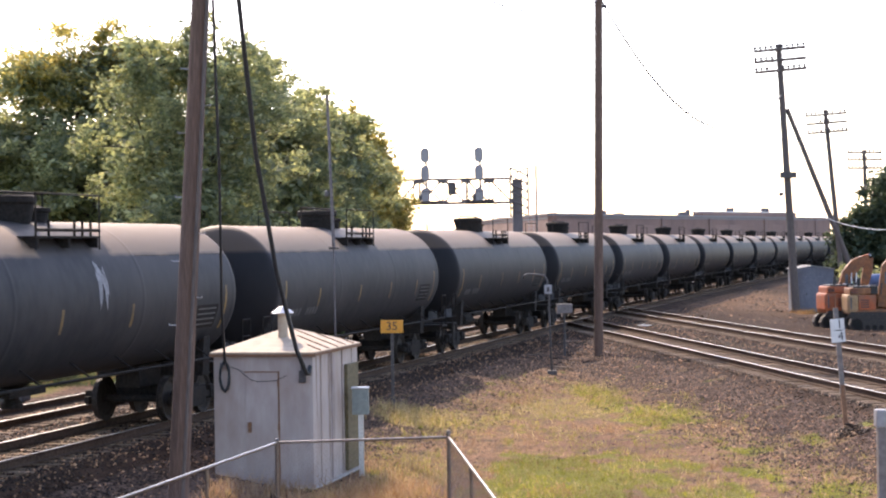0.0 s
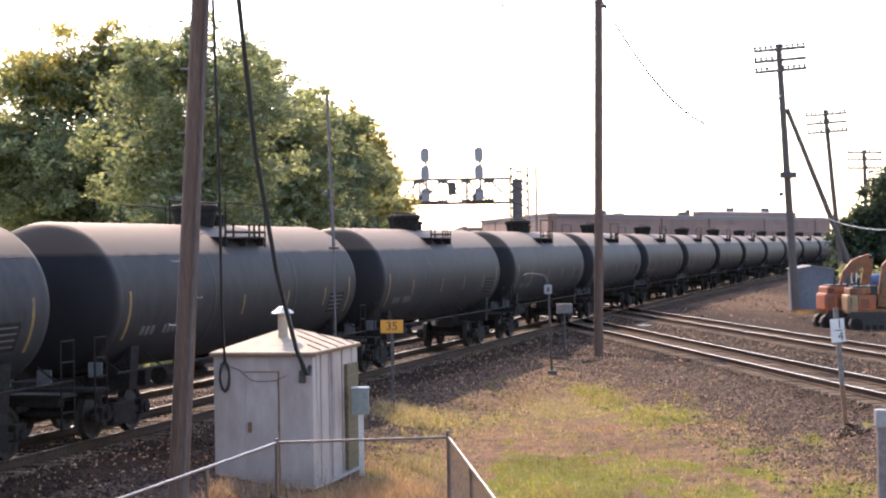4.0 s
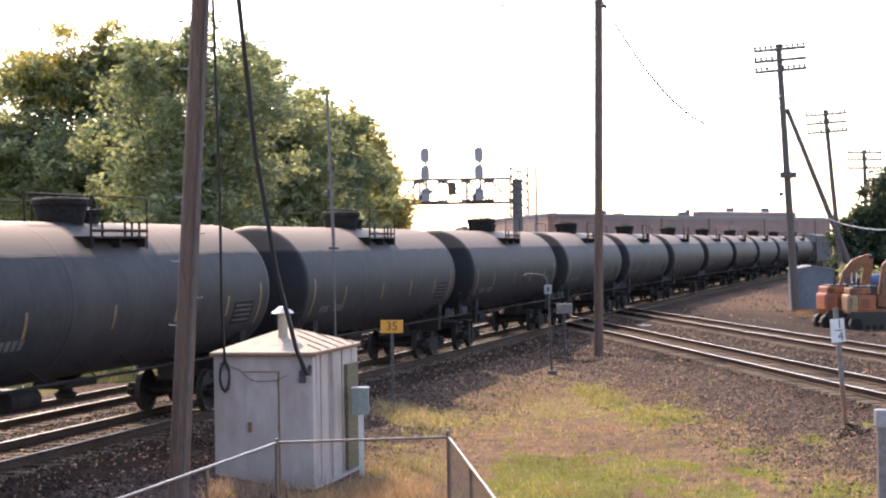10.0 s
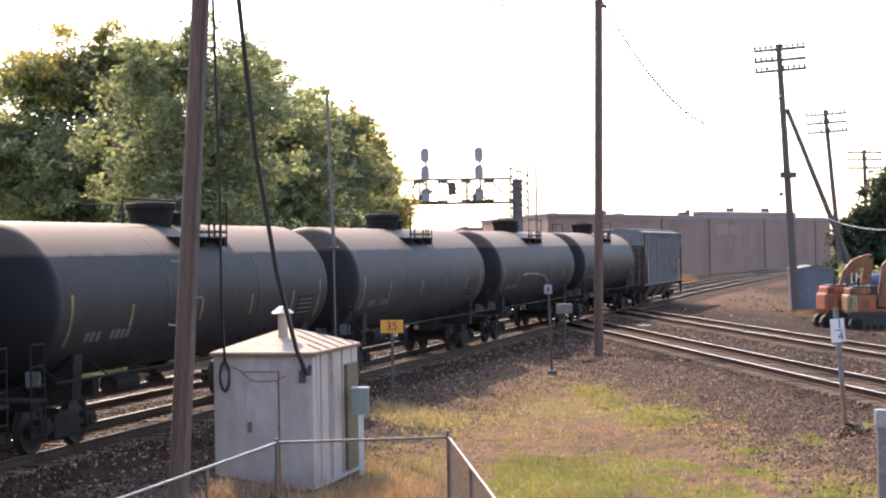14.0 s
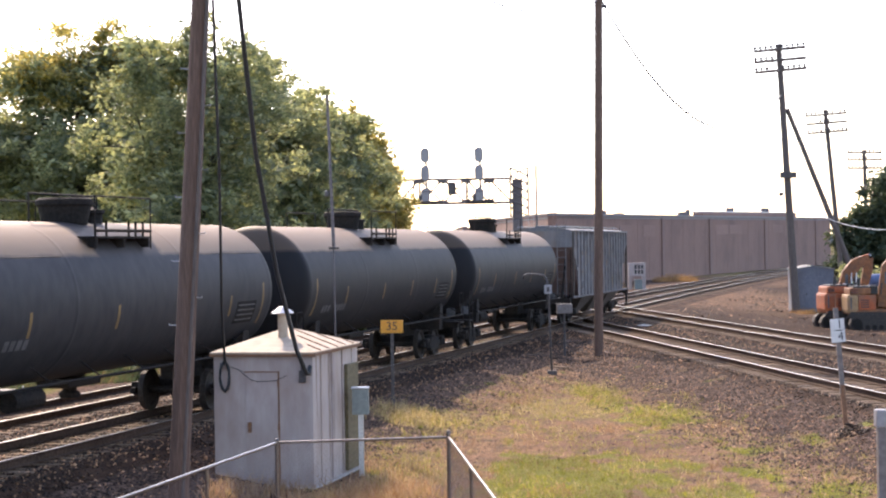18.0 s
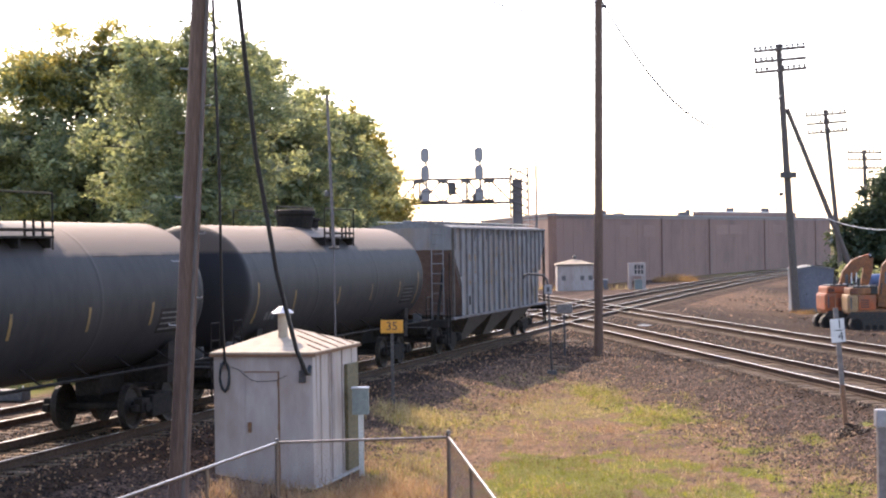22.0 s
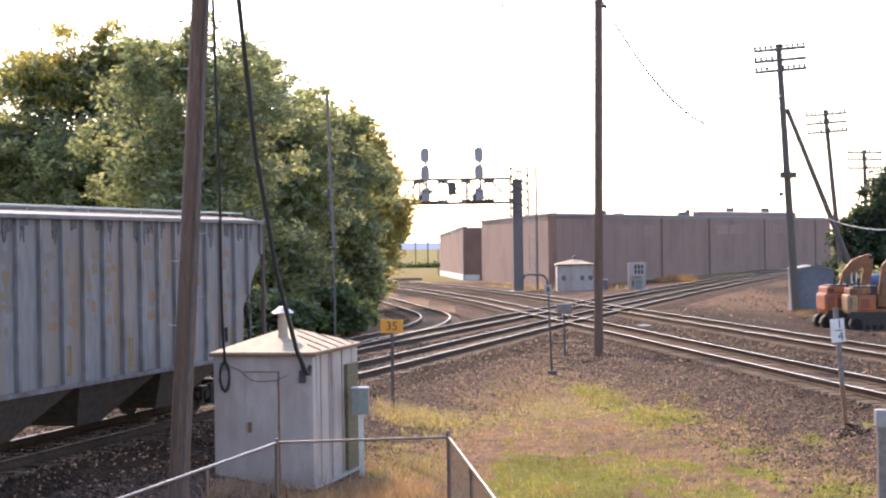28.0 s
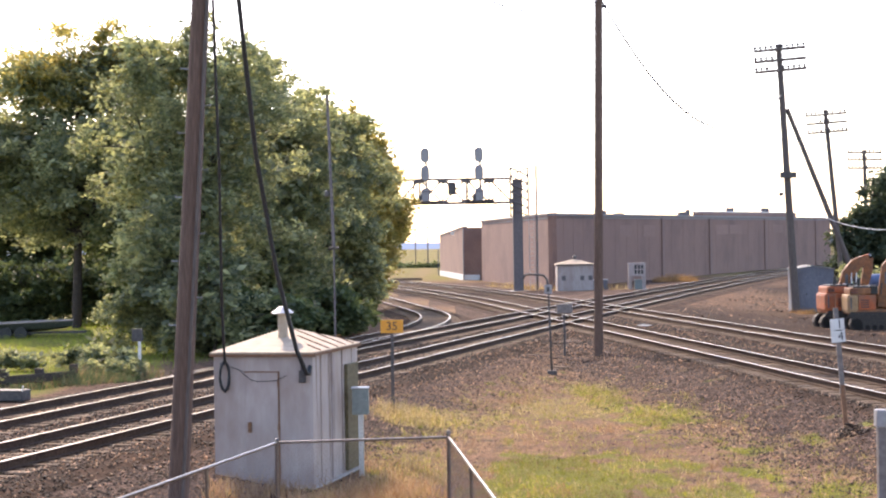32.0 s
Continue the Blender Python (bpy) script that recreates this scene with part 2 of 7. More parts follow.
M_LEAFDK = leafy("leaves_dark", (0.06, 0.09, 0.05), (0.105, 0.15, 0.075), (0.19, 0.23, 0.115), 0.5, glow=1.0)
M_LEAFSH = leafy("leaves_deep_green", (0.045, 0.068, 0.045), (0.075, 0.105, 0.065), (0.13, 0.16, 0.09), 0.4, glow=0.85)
M_GRASSG = leafy("grass_green", (0.1, 0.125, 0.02), (0.215, 0.235, 0.035), (0.4, 0.35, 0.095), 0.52)
M_LAWN = leafy("lawn_green", (0.12, 0.19, 0.02), (0.22, 0.3, 0.035), (0.36, 0.39, 0.08), 0.55, glow=1.5)
M_GRASSD = leafy("grass_dry", (0.19, 0.152, 0.078), (0.34, 0.265, 0.15), (0.55, 0.45, 0.3), 0.48)
M_WEED = leafy("weeds_reddish", (0.2, 0.115, 0.075), (0.32, 0.2, 0.135), (0.45, 0.33, 0.235), 0.45)


# ================= mesh helpers =================
def obj(name, bm, mat, parent=None, label="", smooth=False):
    me = bpy.data.meshes.new(name)
    bm.to_mesh(me)
    bm.free()
    if smooth:
        me.polygons.foreach_set("use_smooth", [True] * len(me.polygons))
    me.materials.append(mat)
    ob = new(name, me)
    if parent is not None:
        ob.parent = parent
    if label:
        ob["label"] = label
    return ob


def part(name, bm, mat, parent, label="", smooth=False):
    return obj(name, bm, mat, parent, label, smooth)


def share(name, ob, parent, m):
    """Another object on the mesh of ob."""
    o = new(name, ob.data)
    o.parent = parent
    o.matrix_basis = m
    if "label" in ob:
        o["label"] = ob["label"]
    return o


def thing(name, m, label, category, group="", kind=""):
    e = new(name)
    e.empty_display_size = 0.2
    e.matrix_basis = m
    return tagged(e, label, category, group, kind)


def box(bm, x0, x1, y0, y1, z0, z1, m=None, bevel=0.0):
    r = bmesh.ops.create_cube(bm, size=1.0)
    vs = r["verts"]
    for v in vs:
        v.co = Vector(((x0 + x1) / 2 + v.co.x * (x1 - x0), (y0 + y1) / 2 + v.co.y * (y1 - y0), (z0 + z1) / 2 + v.co.z * (z1 - z0)))
    if m is not None:
        bmesh.ops.transform(bm, matrix=m, verts=vs)
    if bevel:
        es = list({e for v in vs for e in v.link_edges})
        bmesh.ops.bevel(bm, geom=es, offset=bevel, segments=2, affect="EDGES", profile=0.6)
    return bm


def bbox(x0, x1, y0, y1, z0, z1, bevel=0.0):
    return box(bmesh.new(), x0, x1, y0, y1, z0, z1, None, bevel)


def rod(bm, a, b, r0, r1=None, n=8, caps=True):
    """A round bar from a to b."""
    a, b = Vector(a), Vector(b)
    r1 = r0 if r1 is None else r1
    d = b - a
    q = d.to_track_quat("Z", "Y").to_matrix().to_4x4()
    bmesh.ops.create_cone(bm, cap_ends=caps, cap_tris=False, segments=n, radius1=r0, radius2=r1, depth=d.length,
                          matrix=Matrix.Translation((a + b) / 2) @ q)
    return bm


def brod(a, b, r0, r1=None, n=8):
    return rod(bmesh.new(), a, b, r0, r1, n)


def tube(pts, r, n=6, bm=None):
    """A round cable through points."""
    bm = bm or bmesh.new()
    rings = []
    pts = [Vector(q) for q in pts]
    for i, q in enumerate(pts):
        d = pts[min(i + 1, len(pts) - 1)] - pts[max(i - 1, 0)]
        u = d.cross(Vector((0, 0, 1)))
        if u.length < 1e-4 * max(d.length, 1e-6) + 1e-6:
            u = Vector((1, 0, 0))
        u.normalize()
        w = d.cross(u).normalized()
        rings.append([bm.verts.new(q + r * (cos(2 * pi * k / n) * u + sin(2 * pi * k / n) * w)) for k in range(n)])
    for a, b in zip(rings, rings[1:]):
        for k in range(n):
            bm.faces.new((a[k], a[(k + 1) % n], b[(k + 1) % n], b[k]))
    bm.faces.new(rings[0]); bm.faces.new(rings[-1][::-1])
    bmesh.ops.recalc_face_normals(bm, faces=bm.faces)
    return bm


def lathe(profile, n=32, axis="Z"):
    """Turn (radius, height) pairs about an axis."""
    bm = bmesh.new()
    rings = []
    for r, hgt in profile:
        if r < 1e-5:
            rings.append([bm.verts.new((0, 0, hgt))])
        else:
            rings.append([bm.verts.new((r * cos(2 * pi * k / n), r * sin(2 * pi * k / n), hgt)) for k in range(n)])
    for a, b in zip(rings, rings[1:]):
        for k in range(n):
            j = (k + 1) % n
            if len(a) == 1 and len(b) > 1:
                bm.faces.new((a[0], b[k], b[j]))
            elif len(b) == 1 and len(a) > 1:
                bm.faces.new((a[k], a[j], b[0]))
            elif len(a) > 1:
                bm.faces.new((a[k], a[j], b[j], b[k]))
    bmesh.ops.recalc_face_normals(bm, faces=bm.faces)
    if axis == "X":
        bmesh.ops.rotate(bm, verts=bm.verts, matrix=Matrix.Rotation(pi / 2, 3, "Y"))
    if axis == "Y":
        bmesh.ops.rotate(bm, verts=bm.verts, matrix=Matrix.Rotation(-pi / 2, 3, "X"))
    return bm


def poly(verts, faces):
    bm = bmesh.new()
    vs = [bm.verts.new(v) for v in verts]
    for fc in faces:
        bm.faces.new([vs[i] for i in fc])
    bmesh.ops.recalc_face_normals(bm, faces=bm.faces)
    return bm


def soup(name, verts, faces, mat, parent=None):
    me = bpy.data.meshes.new(name)
    me.from_pydata(verts, [], faces)
    me.materials.append(mat)
    ob = new(name, me)
    if parent is not None:
        ob.parent = parent
    return ob


def prism(outline, y0, y1):
    """Extrude an (x, z) outline from y0 to y1."""
    n = len(outline)
    return poly([(x, y0, z) for x, z in outline] + [(x, y1, z) for x, z in outline],
                [list(range(n)), list(range(n, 2 * n))[::-1]] + [[i, (i + 1) % n, n + (i + 1) % n, n + i] for i in range(n)])


# ================= plan of the lines =================
TH_A, D_A, S0_A, KAP_A, SPACE_A = 1.3136, 15.985, 71.1, 3.7e-4, 3.616
S1_A, KAP1_A = 195.0, 1 / 950.0          # the bend tightens beyond the warehouse corner
DIR_A = Vector((cos(TH_A), sin(TH_A)))
NOR_A = Vector((-sin(TH_A), cos(TH_A)))


def line_a(s, lat=0.0):
    """Place and heading on the line that the train runs on; lat grows away from the camera's side."""
    u, v = max(min(s, S1_A) - S0_A, 0.0), max(s - S1_A, 0.0)
    a = KAP_A * u
    b = a + KAP1_A * v
    al = min(s, S0_A) + (sin(a) / KAP_A if u else 0.0) + (sin(b) - sin(a)) / KAP1_A + lat * sin(b)
    of = D_A - ((1 - cos(a)) / KAP_A if u else 0.0) + (cos(b) - cos(a)) / KAP1_A + lat * cos(b)
    q = DIR_A * al + NOR_A * of
    return q.x, q.y, TH_A - b


TH_B, D_B, S0_B, KAP_B, SPACE_B = radians(96.4), 15.65, 104.0, 1 / 760.0, 5.15
DIR_B = Vector((cos(TH_B), sin(TH_B)))
NOR_B = Vector((sin(TH_B), -cos(TH_B)))


def line_b(s, lat=0.0):
    """The crossing line; lat grows to its right."""
    u = max(s - S0_B, 0.0)
    a = KAP_B * u
    al = min(s, S0_B) + (sin(a) / KAP_B if u else 0.0) - lat * -sin(a) * 1.0
    of = D_B - ((1 - cos(a)) / KAP_B if u else 0.0) + lat * cos(a)
    q = DIR_B * al + NOR_B * of
    return q.x, q.y, TH_B + a


def lat_a(x, y):
    return -sin(TH_A) * x + cos(TH_A) * y - D_A


def lat_b(x, y):
    return sin(TH_B) * x - cos(TH_B) * y - D_B


def smooth01(v, a, b):
    v = min(max((v - a) / (b - a), 0.0), 1.0)
    return v * v * (3 - 2 * v)


def ground_z(x, y):
    la, lb = lat_a(x, y), lat_b(x, y)
    low = smooth01(-la, 2.4, 5.5) * smooth01(-lb, 2.0, 4.4)
    z = -0.34 - 0.42 * low
    rough = 0.05 * noise.noise((x * 0.35, y * 0.35, 1.0)) + 0.02 * noise.noise((x * 1.4, y * 1.4, 4.0))
    return z + rough * (1 if hypot(x, y) < 260 else 0)


# ================= ground =================
def ground_material():
    m = bpy.data.materials.new("ground_soil_grass")
    m.use_nodes = True
    nt = m.node_tree
    nd, ln = nt.nodes, nt.links.new
    bs = nd["Principled BSDF"]
    at = nd.new("ShaderNodeVertexColor"); at.layer_name = "cover"
    sp = nd.new("ShaderNodeSeparateColor"); ln(at.outputs[0], sp.inputs[0])
    tc = nd.new("ShaderNodeTexCoord")

    def nz(scale, detail=6, rough=0.6):
        n = nd.new("ShaderNodeTexNoise")
        n.inputs["Scale"].default_value, n.inputs["Detail"].default_value, n.inputs["Roughness"].default_value = scale, detail, rough
        ln(tc.outputs["Object"], n.inputs["Vector"])
        return n.outputs[0]

    def mixc(fac, a, b):
        x = nd.new("ShaderNodeMix"); x.data_type = "RGBA"
        for i, v in ((6, a), (7, b)):
            if isinstance(v, tuple):
                x.inputs[i].default_value = (*v, 1)
            else:
                ln(v, x.inputs[i])
        ln(fac, x.inputs[0])
        return x.outputs[2]

    def rng(v, a, b):
        r = nd.new("ShaderNodeMapRange"); r.inputs[1].default_value, r.inputs[2].default_value = a, b
        ln(v, r.inputs[0])
        return r.outputs[0]

    def edge(mask, n, wide=0.25):
        """A mask with a ragged edge."""
        ad = nd.new("ShaderNodeMath"); ad.operation = "MULTIPLY_ADD"; ad.inputs[1].default_value = 0.9; 
        sb = nd.new("ShaderNodeMath"); sb.operation = "SUBTRACT"; sb.inputs[1].default_value = 0.5
        ln(n, sb.inputs[0]); ln(sb.outputs[0], ad.inputs[0]); ln(mask, ad.inputs[2])
        return rng(ad.outputs[0], 0.5 - wide, 0.5 + wide)

    fine, mid, big = nz(9.0, 10, 0.8), nz(2.2), nz(0.3)
    soil = mixc(rng(fine, 0.38, 0.62), (0.06, 0.034, 0.02), (0.4, 0.24, 0.14))
    soil = mixc(rng(big, 0.45, 0.7), soil, (0.17, 0.095, 0.064))
    soil = mixc(rng(mid, 0.45, 0.62), soil, mixc(rng(fine, 0.3, 0.7), (0.045, 0.03, 0.021), (0.21, 0.145, 0.098)))
    vor = nd.new("ShaderNodeTexVoronoi"); vor.inputs["Scale"].default_value = 15.0
    ln(tc.outputs["Object"], vor.inputs["Vector"])
    sv = nd.new("ShaderNodeSeparateColor"); ln(vor.outputs["Color"], sv.inputs[0])
    grav = mixc(sv.outputs[0], (0.013, 0.009, 0.007), (0.175, 0.115, 0.087))
    grass = mixc(rng(fine, 0.3, 0.7), (0.075, 0.08, 0.02), (0.23, 0.215, 0.058))
    dry = mixc(rng(fine, 0.3, 0.7), (0.1, 0.068, 0.036), (0.31, 0.225, 0.11))
    col = mixc(edge(sp.outputs[2], mid), soil, grav)
    col = mixc(edge(sp.outputs[1], mid), col, dry)
    col = mixc(edge(sp.outputs[0], mid), col, grass)
    col = mixc(edge(at.outputs["Alpha"], mid, 0.45), col, mixc(rng(fine, 0.3, 0.7), (0.012, 0.008, 0.006), (0.075, 0.05, 0.038)))
    ln(col, bs.inputs["Base Color"])
    bs.inputs["Roughness"].default_value = 0.95
    bs.inputs["Specular IOR Level"].default_value = 0.04
    bp = nd.new("ShaderNodeBump"); bp.inputs["Strength"].default_value = 1.0; bp.inputs["Distance"].default_value = 0.05
    ln(fine, bp.inputs["Height"]); ln(bp.outputs[0], bs.inputs["Normal"])
    return m


def blob(x, y, cx, cy, rx, ry):
    return max(0.0, 1.0 - hypot((x - cx) / rx, (y - cy) / ry) ** 2)


def cover(x, y):
    """How much green grass, dry grass and gravel lies here."""
    la, lb = lat_a(x, y), lat_b(x, y)
    r = 0.5 + 0.9 * noise.noise((x * 0.4, y * 0.2, 9.0))
    r2 = 0.5 + 0.9 * noise.noise((x * 1.1, y * 0.6, 19.0))
    green = dry = oil = 0.0
    if la < -2 and lb < -2:
        far = smooth01(y, 40.0, 52.0)
        grav = max((1 - 0.3 * far) * (1 - smooth01(-la, 3.6 - far, 7.5 - 2.0 * far)), 1 - smooth01(-lb, 3.0, 6.0))
        r3 = 0.5 + 1.2 * noise.noise((x * 2.6, y * 1.3, 29.0))
        green = max(1.2 * blob(x, y, 2.2, 32.0, 2.1, 5.6), 0.9 * blob(x, y, 5.9, 32.9, 0.8, 1.4), 0.95 * blob(x, y, 5.4, 44.5, 1.5, 3.4), 0.95 * blob(x, y, 3.7, 33.4, 1.7, 4.6), 0.85 * blob(x, y, 4.7, 30.6, 1.3, 2.2), 0.95 * blob(x, y, 4.5, 47.6, 0.8, 3.6),
                    0.9 * blob(x, y, 7.0, 30.4, 0.9, 1.4), 0.7 * blob(x, y, 4.4, 51.0, 0.8, 4.0), 0.7 * blob(x, y, 6.2, 36.8, 0.7, 1.2))
        green = smooth01(green + 0.5 * (r - 0.5) + 0.6 * (r2 - 0.5) + 0.6 * (r3 - 0.5), 0.22, 0.85)
        dry = max(1.1 * blob(x, y, 0.2, 43.5, 2.6, 3.0), 1.0 * blob(x, y, 3.0, 46.8, 2.0, 4.0), 1.1 * blob(x, y, 4.4, 51.5, 1.1, 5.0),
                  0.9 * blob(x, y, 5.6, 44.0, 1.6, 3.0), 0.8 * blob(x, y, -0.9, 34.0, 1.4, 6.0), 0.75 * blob(x, y, 7.6, 37.4, 1.2, 2.2))
        dry = smooth01(dry + 0.4 * (0.5 - r) + 0.6 * (r3 - 0.5) - 0.5 * (r2 - 0.5), 0.15, 0.85)
        grav = min(grav, 1.0) * (1 - 0.8 * min(dry, 1.0))
    elif la > SPACE_A + 2.5 and lb < -3:
        green = 0.95 if la > SPACE_A + 4.0 else 0.4 * r
        grav = 1 - smooth01(la, SPACE_A + 2.5, SPACE_A + 4.5)
        # under the trees thinner grass and dark gravel paint in their shade
        if x > -10.6 + 0.06 * (y - 58) and y < 92:
            green *= 0.25
            grav = max(grav, 0.5)
        if y > 92 and x > -10:
            green *= 0.3
    elif lb > SPACE_B + 2 and la < -2:
        grav = 0.7 * (1 - smooth01(lb, SPACE_B + 2, SPACE_B + 4))
        green = 0.9 * blob(x, y, 21.5, 73.5, 3.5, 7.0)
        dry = 0.35 * r + 0.7 * blob(x, y, 18.0, 98.0, 2.0, 5.0)
        oil = (1.1 - 0.62 * blob(x, y, 21.0, 118.0, 9.0, 34.0)) * (1 - green) * (0.75 + 0.4 * r)
    else:
        grav = 1.0
        dry = 1.2 * blob(x, y, 24.0, 160.0, 12.0, 10.0) + 0.9 * blob(x, y, 7.0, 158.0, 10.0, 9.0) + 0.5 * blob(x, y, 17.0, 156.0, 8.0, 6.0)
        green = 0.6 * blob(x, y, 17.0, 165.0, 14.0, 10.0)
    if hypot(x, y) > 215 or y < 0:
        green, dry, grav = (0.25 + 0.3 * r if y < 300 else 0.42 + 0.22 * r), 0.85, 0.0
    return min(green, 1), min(dry, 1), min(grav, 1), min(oil, 1)


def axis_steps(lo, hi, step, far):
    v = list(np.arange(lo, hi + step / 2, step))
    g, s = step, []
    e = hi
    while e < far:
        g *= 1.35
        e += g
        s.append(e)
    g, e, b = step, lo, []
    while e > -far:
        g *= 1.35
        e -= g
        b.append(e)
    return b[::-1] + v + s


def build_ground():
    xs, ys = axis_steps(-8.0, 16.0, 0.2, 4500.0), axis_steps(24.0, 60.0, 0.25, 4500.0)
    verts, cols = [], []
    for y in ys:
        for x in xs:
            verts.append((x, y, ground_z(x, y) - (1.0 if hypot(x, y) > 1500 else 0.0)))
            cols.append(cover(x, y))
    nx = len(xs)
    faces = [(j * nx + i, j * nx + i + 1, (j + 1) * nx + i + 1, (j + 1) * nx + i) for j in range(len(ys) - 1) for i in range(nx - 1)]
    ob = soup("ground", verts, faces, ground_material())
    me = ob.data
    me.polygons.foreach_set("use_smooth", [True] * len(me.polygons))
    lay = me.color_attributes.new("cover", "FLOAT_COLOR", "POINT")
    lay.data.foreach_set("color", np.array(cols, dtype=np.float32).ravel())
    tagged(ob, "dry trackside soil with patches of grass and gravel", "ground", kind="structure")
    return ob


build_ground()


# ================= tracks =================
RAIL_FOOT = [(-0.07, -0.18), (0.07, -0.18), (0.07, -0.165), (0.012, -0.145), (0.012, -0.06), (0.034, -0.046), (0.037, -0.012), (0.028, -0.003), (-0.028, -0.003), (-0.037, -0.012),
             (-0.034, -0.046), (-0.012, -0.06), (-0.012, -0.145), (-0.07, -0.165)]
RAIL_HEAD = [(-0.026, -0.005), (0.026, -0.005), (0.022, -0.0015), (0.011, -0.0005), (-0.011, -0.0005), (-0.022, -0.0015)]


def sweep(path, ss, lat, outline, dz=0.0, close=True):
    """Draw an outline of (across, up) along a line."""
    verts, faces, n = [], [], len(outline)
    for s in ss:
        for a, z in outline:
            x, y, _ = path(s, lat + a)
            verts.append((x, y, z + dz))
    for i in range(len(ss) - 1):
        for k in range(n if close else n - 1):
            j = (k + 1) % n
            faces.append((i * n + k, i * n + j, (i + 1) * n + j, (i + 1) * n + k))
    if close:
        faces += [tuple(range(n)), tuple(range((len(ss) - 1) * n, len(ss) * n))[::-1]]
    return verts, faces


def steps(a, b, straight_to, d_straight, d_curve):
    v, s = [], a
    while s < b:
        v.append(s)
        s += d_straight if s < straight_to - d_straight else d_curve
    return v + [b]


TIE = bbox(-1.3, 1.3, -0.115, 0.115, -0.17, 0.0, 0.012)
TIE_OB = None


def build_track(name, path, ss, lat, tie_range, tie_far, label):
    global TIE_OB
    tr = thing(name, pose(0, 0, 0), label, "railway track", kind="structure")
    for side in (-0.755, 0.755):
        v, fc = sweep(path, ss, lat + side, RAIL_FOOT)
        rail = soup("rail", v, fc, M_RAIL, tr)
        rail["label"] = "rusty steel rail"
        v, fc = sweep(path, ss, lat + side, RAIL_HEAD, 0.0005)
        hd = soup("railhead", v, fc, M_RAILTOP, rail)
        hd["label"] = "polished running surface of the rail"
        hd.data.polygons.foreach_set("use_smooth", [True] * len(fc))
    rnd = random.Random(len(name) + int(lat * 10))
    s = tie_range[0]
    while s < tie_range[1]:
        x, y, hd = path(s, lat)
        m = pose(x + rnd.uniform(-.02, .02), y, -0.185 + rnd.uniform(-0.012, 0.008), 0, 0, math.degrees(hd) - 90 + rnd.uniform(-1, 1))
        if TIE_OB is None:
            TIE_OB = obj("tie", TIE, M_TIE, tr)
            TIE_OB.matrix_basis = m
        else:
            share("tie", TIE_OB, tr, m)
        s += 0.52
    verts, faces = [], []
    while s < tie_far:
        x, y, hd = path(s, lat)
        c, sn = cos(hd), sin(hd)
        b = len(verts)
        for u, w in ((-0.115, -1.3), (0.115, -1.3), (0.115, 1.3), (-0.115, 1.3)):
            for z in (-0.3, -0.185):
                verts.append((x + u * c - w * sn, y + u * sn + w * c, z))
        faces += [(b + 1, b + 3, b + 5, b + 7), (b, b + 2, b + 3, b + 1), (b + 2, b + 4, b + 5, b + 3), (b + 4, b + 6, b + 7, b + 5), (b + 6, b, b + 1, b + 7)]
        s += 0.52
    if verts:
        soup("far_ties", verts, faces, M_TIE, tr)["kind"] = "stuff"
    return tr


SS_A = steps(-720.0, 720.0, S0_A, 30.0, 8.0)
SS_B = steps(-200.0, 420.0, S0_B, 20.0, 6.0)
build_track("track_a", line_a, SS_A, 0.0, (16.0, 118.0), 290.0, "main line track with polished rails on wooden ties")
build_track("track_b", line_a, SS_A, SPACE_A, (22.0, 118.0), 280.0, "second main line track on wooden ties in ballast")
build_track("track_c", line_b, SS_B, 0.0, (26.0, 108.0), 230.0, "crossing line track with bright rails on wooden ties")
build_track("track_d", line_b, SS_B, SPACE_B, (36.0, 112.0), 230.0, "second crossing track with exposed wooden ties")


def bed(name, path, ss, lat0, lat1, top, label, dz=0.0):
    """Ballast bed with sloping shoulders and an uneven top."""
    cross = [(lat0 - 1.55, -0.85), (lat0 - 0.75, top - 0.24), (lat0, top - 0.02)]
    n = max(int((lat1 - lat0) / 0.45), 2)
    cross += [(lat0 + (lat1 - lat0) * i / n, top) for i in range(1, n)]
    cross += [(lat1, top - 0.02), (lat1 + 0.75, top - 0.24), (lat1 + 1.55, -0.85)]
    verts, faces, k = [], [], len(cross)
    for s in ss:
        for a, z in cross:
            x, y, _ = path(s, a)
            verts.append((x, y, z + dz + 0.035 * noise.noise((x * 1.7, y * 1.7, 3.0)) + 0.02 * noise.noise((x * 5, y * 5, 7.0))))
    for i in range(len(ss) - 1):
        for j in range(k - 1):
            faces.append((i * k + j, i * k + j + 1, (i + 1) * k + j + 1, (i + 1) * k + j))
    ob = soup(name, verts, faces, M_BALLAST)
    ob.data.polygons.foreach_set("use_smooth", [True] * len(faces))
    return tagged(ob, label, "ballast", kind="structure")


bed("ballast_bed_a", line_a, steps(-720.0, 14.0, 0, 20.0, 8.0)[:-1] + list(np.arange(14.0, 130.0, 0.7)) + steps(130.0, 720.0, 130, 6, 6.0),
    -2.0, SPACE_A + 2.0, -0.215, "crushed stone ballast under the main line tracks")
bed("ballast_bed_b", line_b, steps(-200.0, 24.0, 0, 20.0, 8.0)[:-1] + list(np.arange(24.0, 120.0, 0.7)) + steps(120.0, 420.0, 120, 6, 6.0),
    -1.6, SPACE_B + 2.0, -0.215, "crushed stone ballast under the crossing tracks", dz=-0.05)


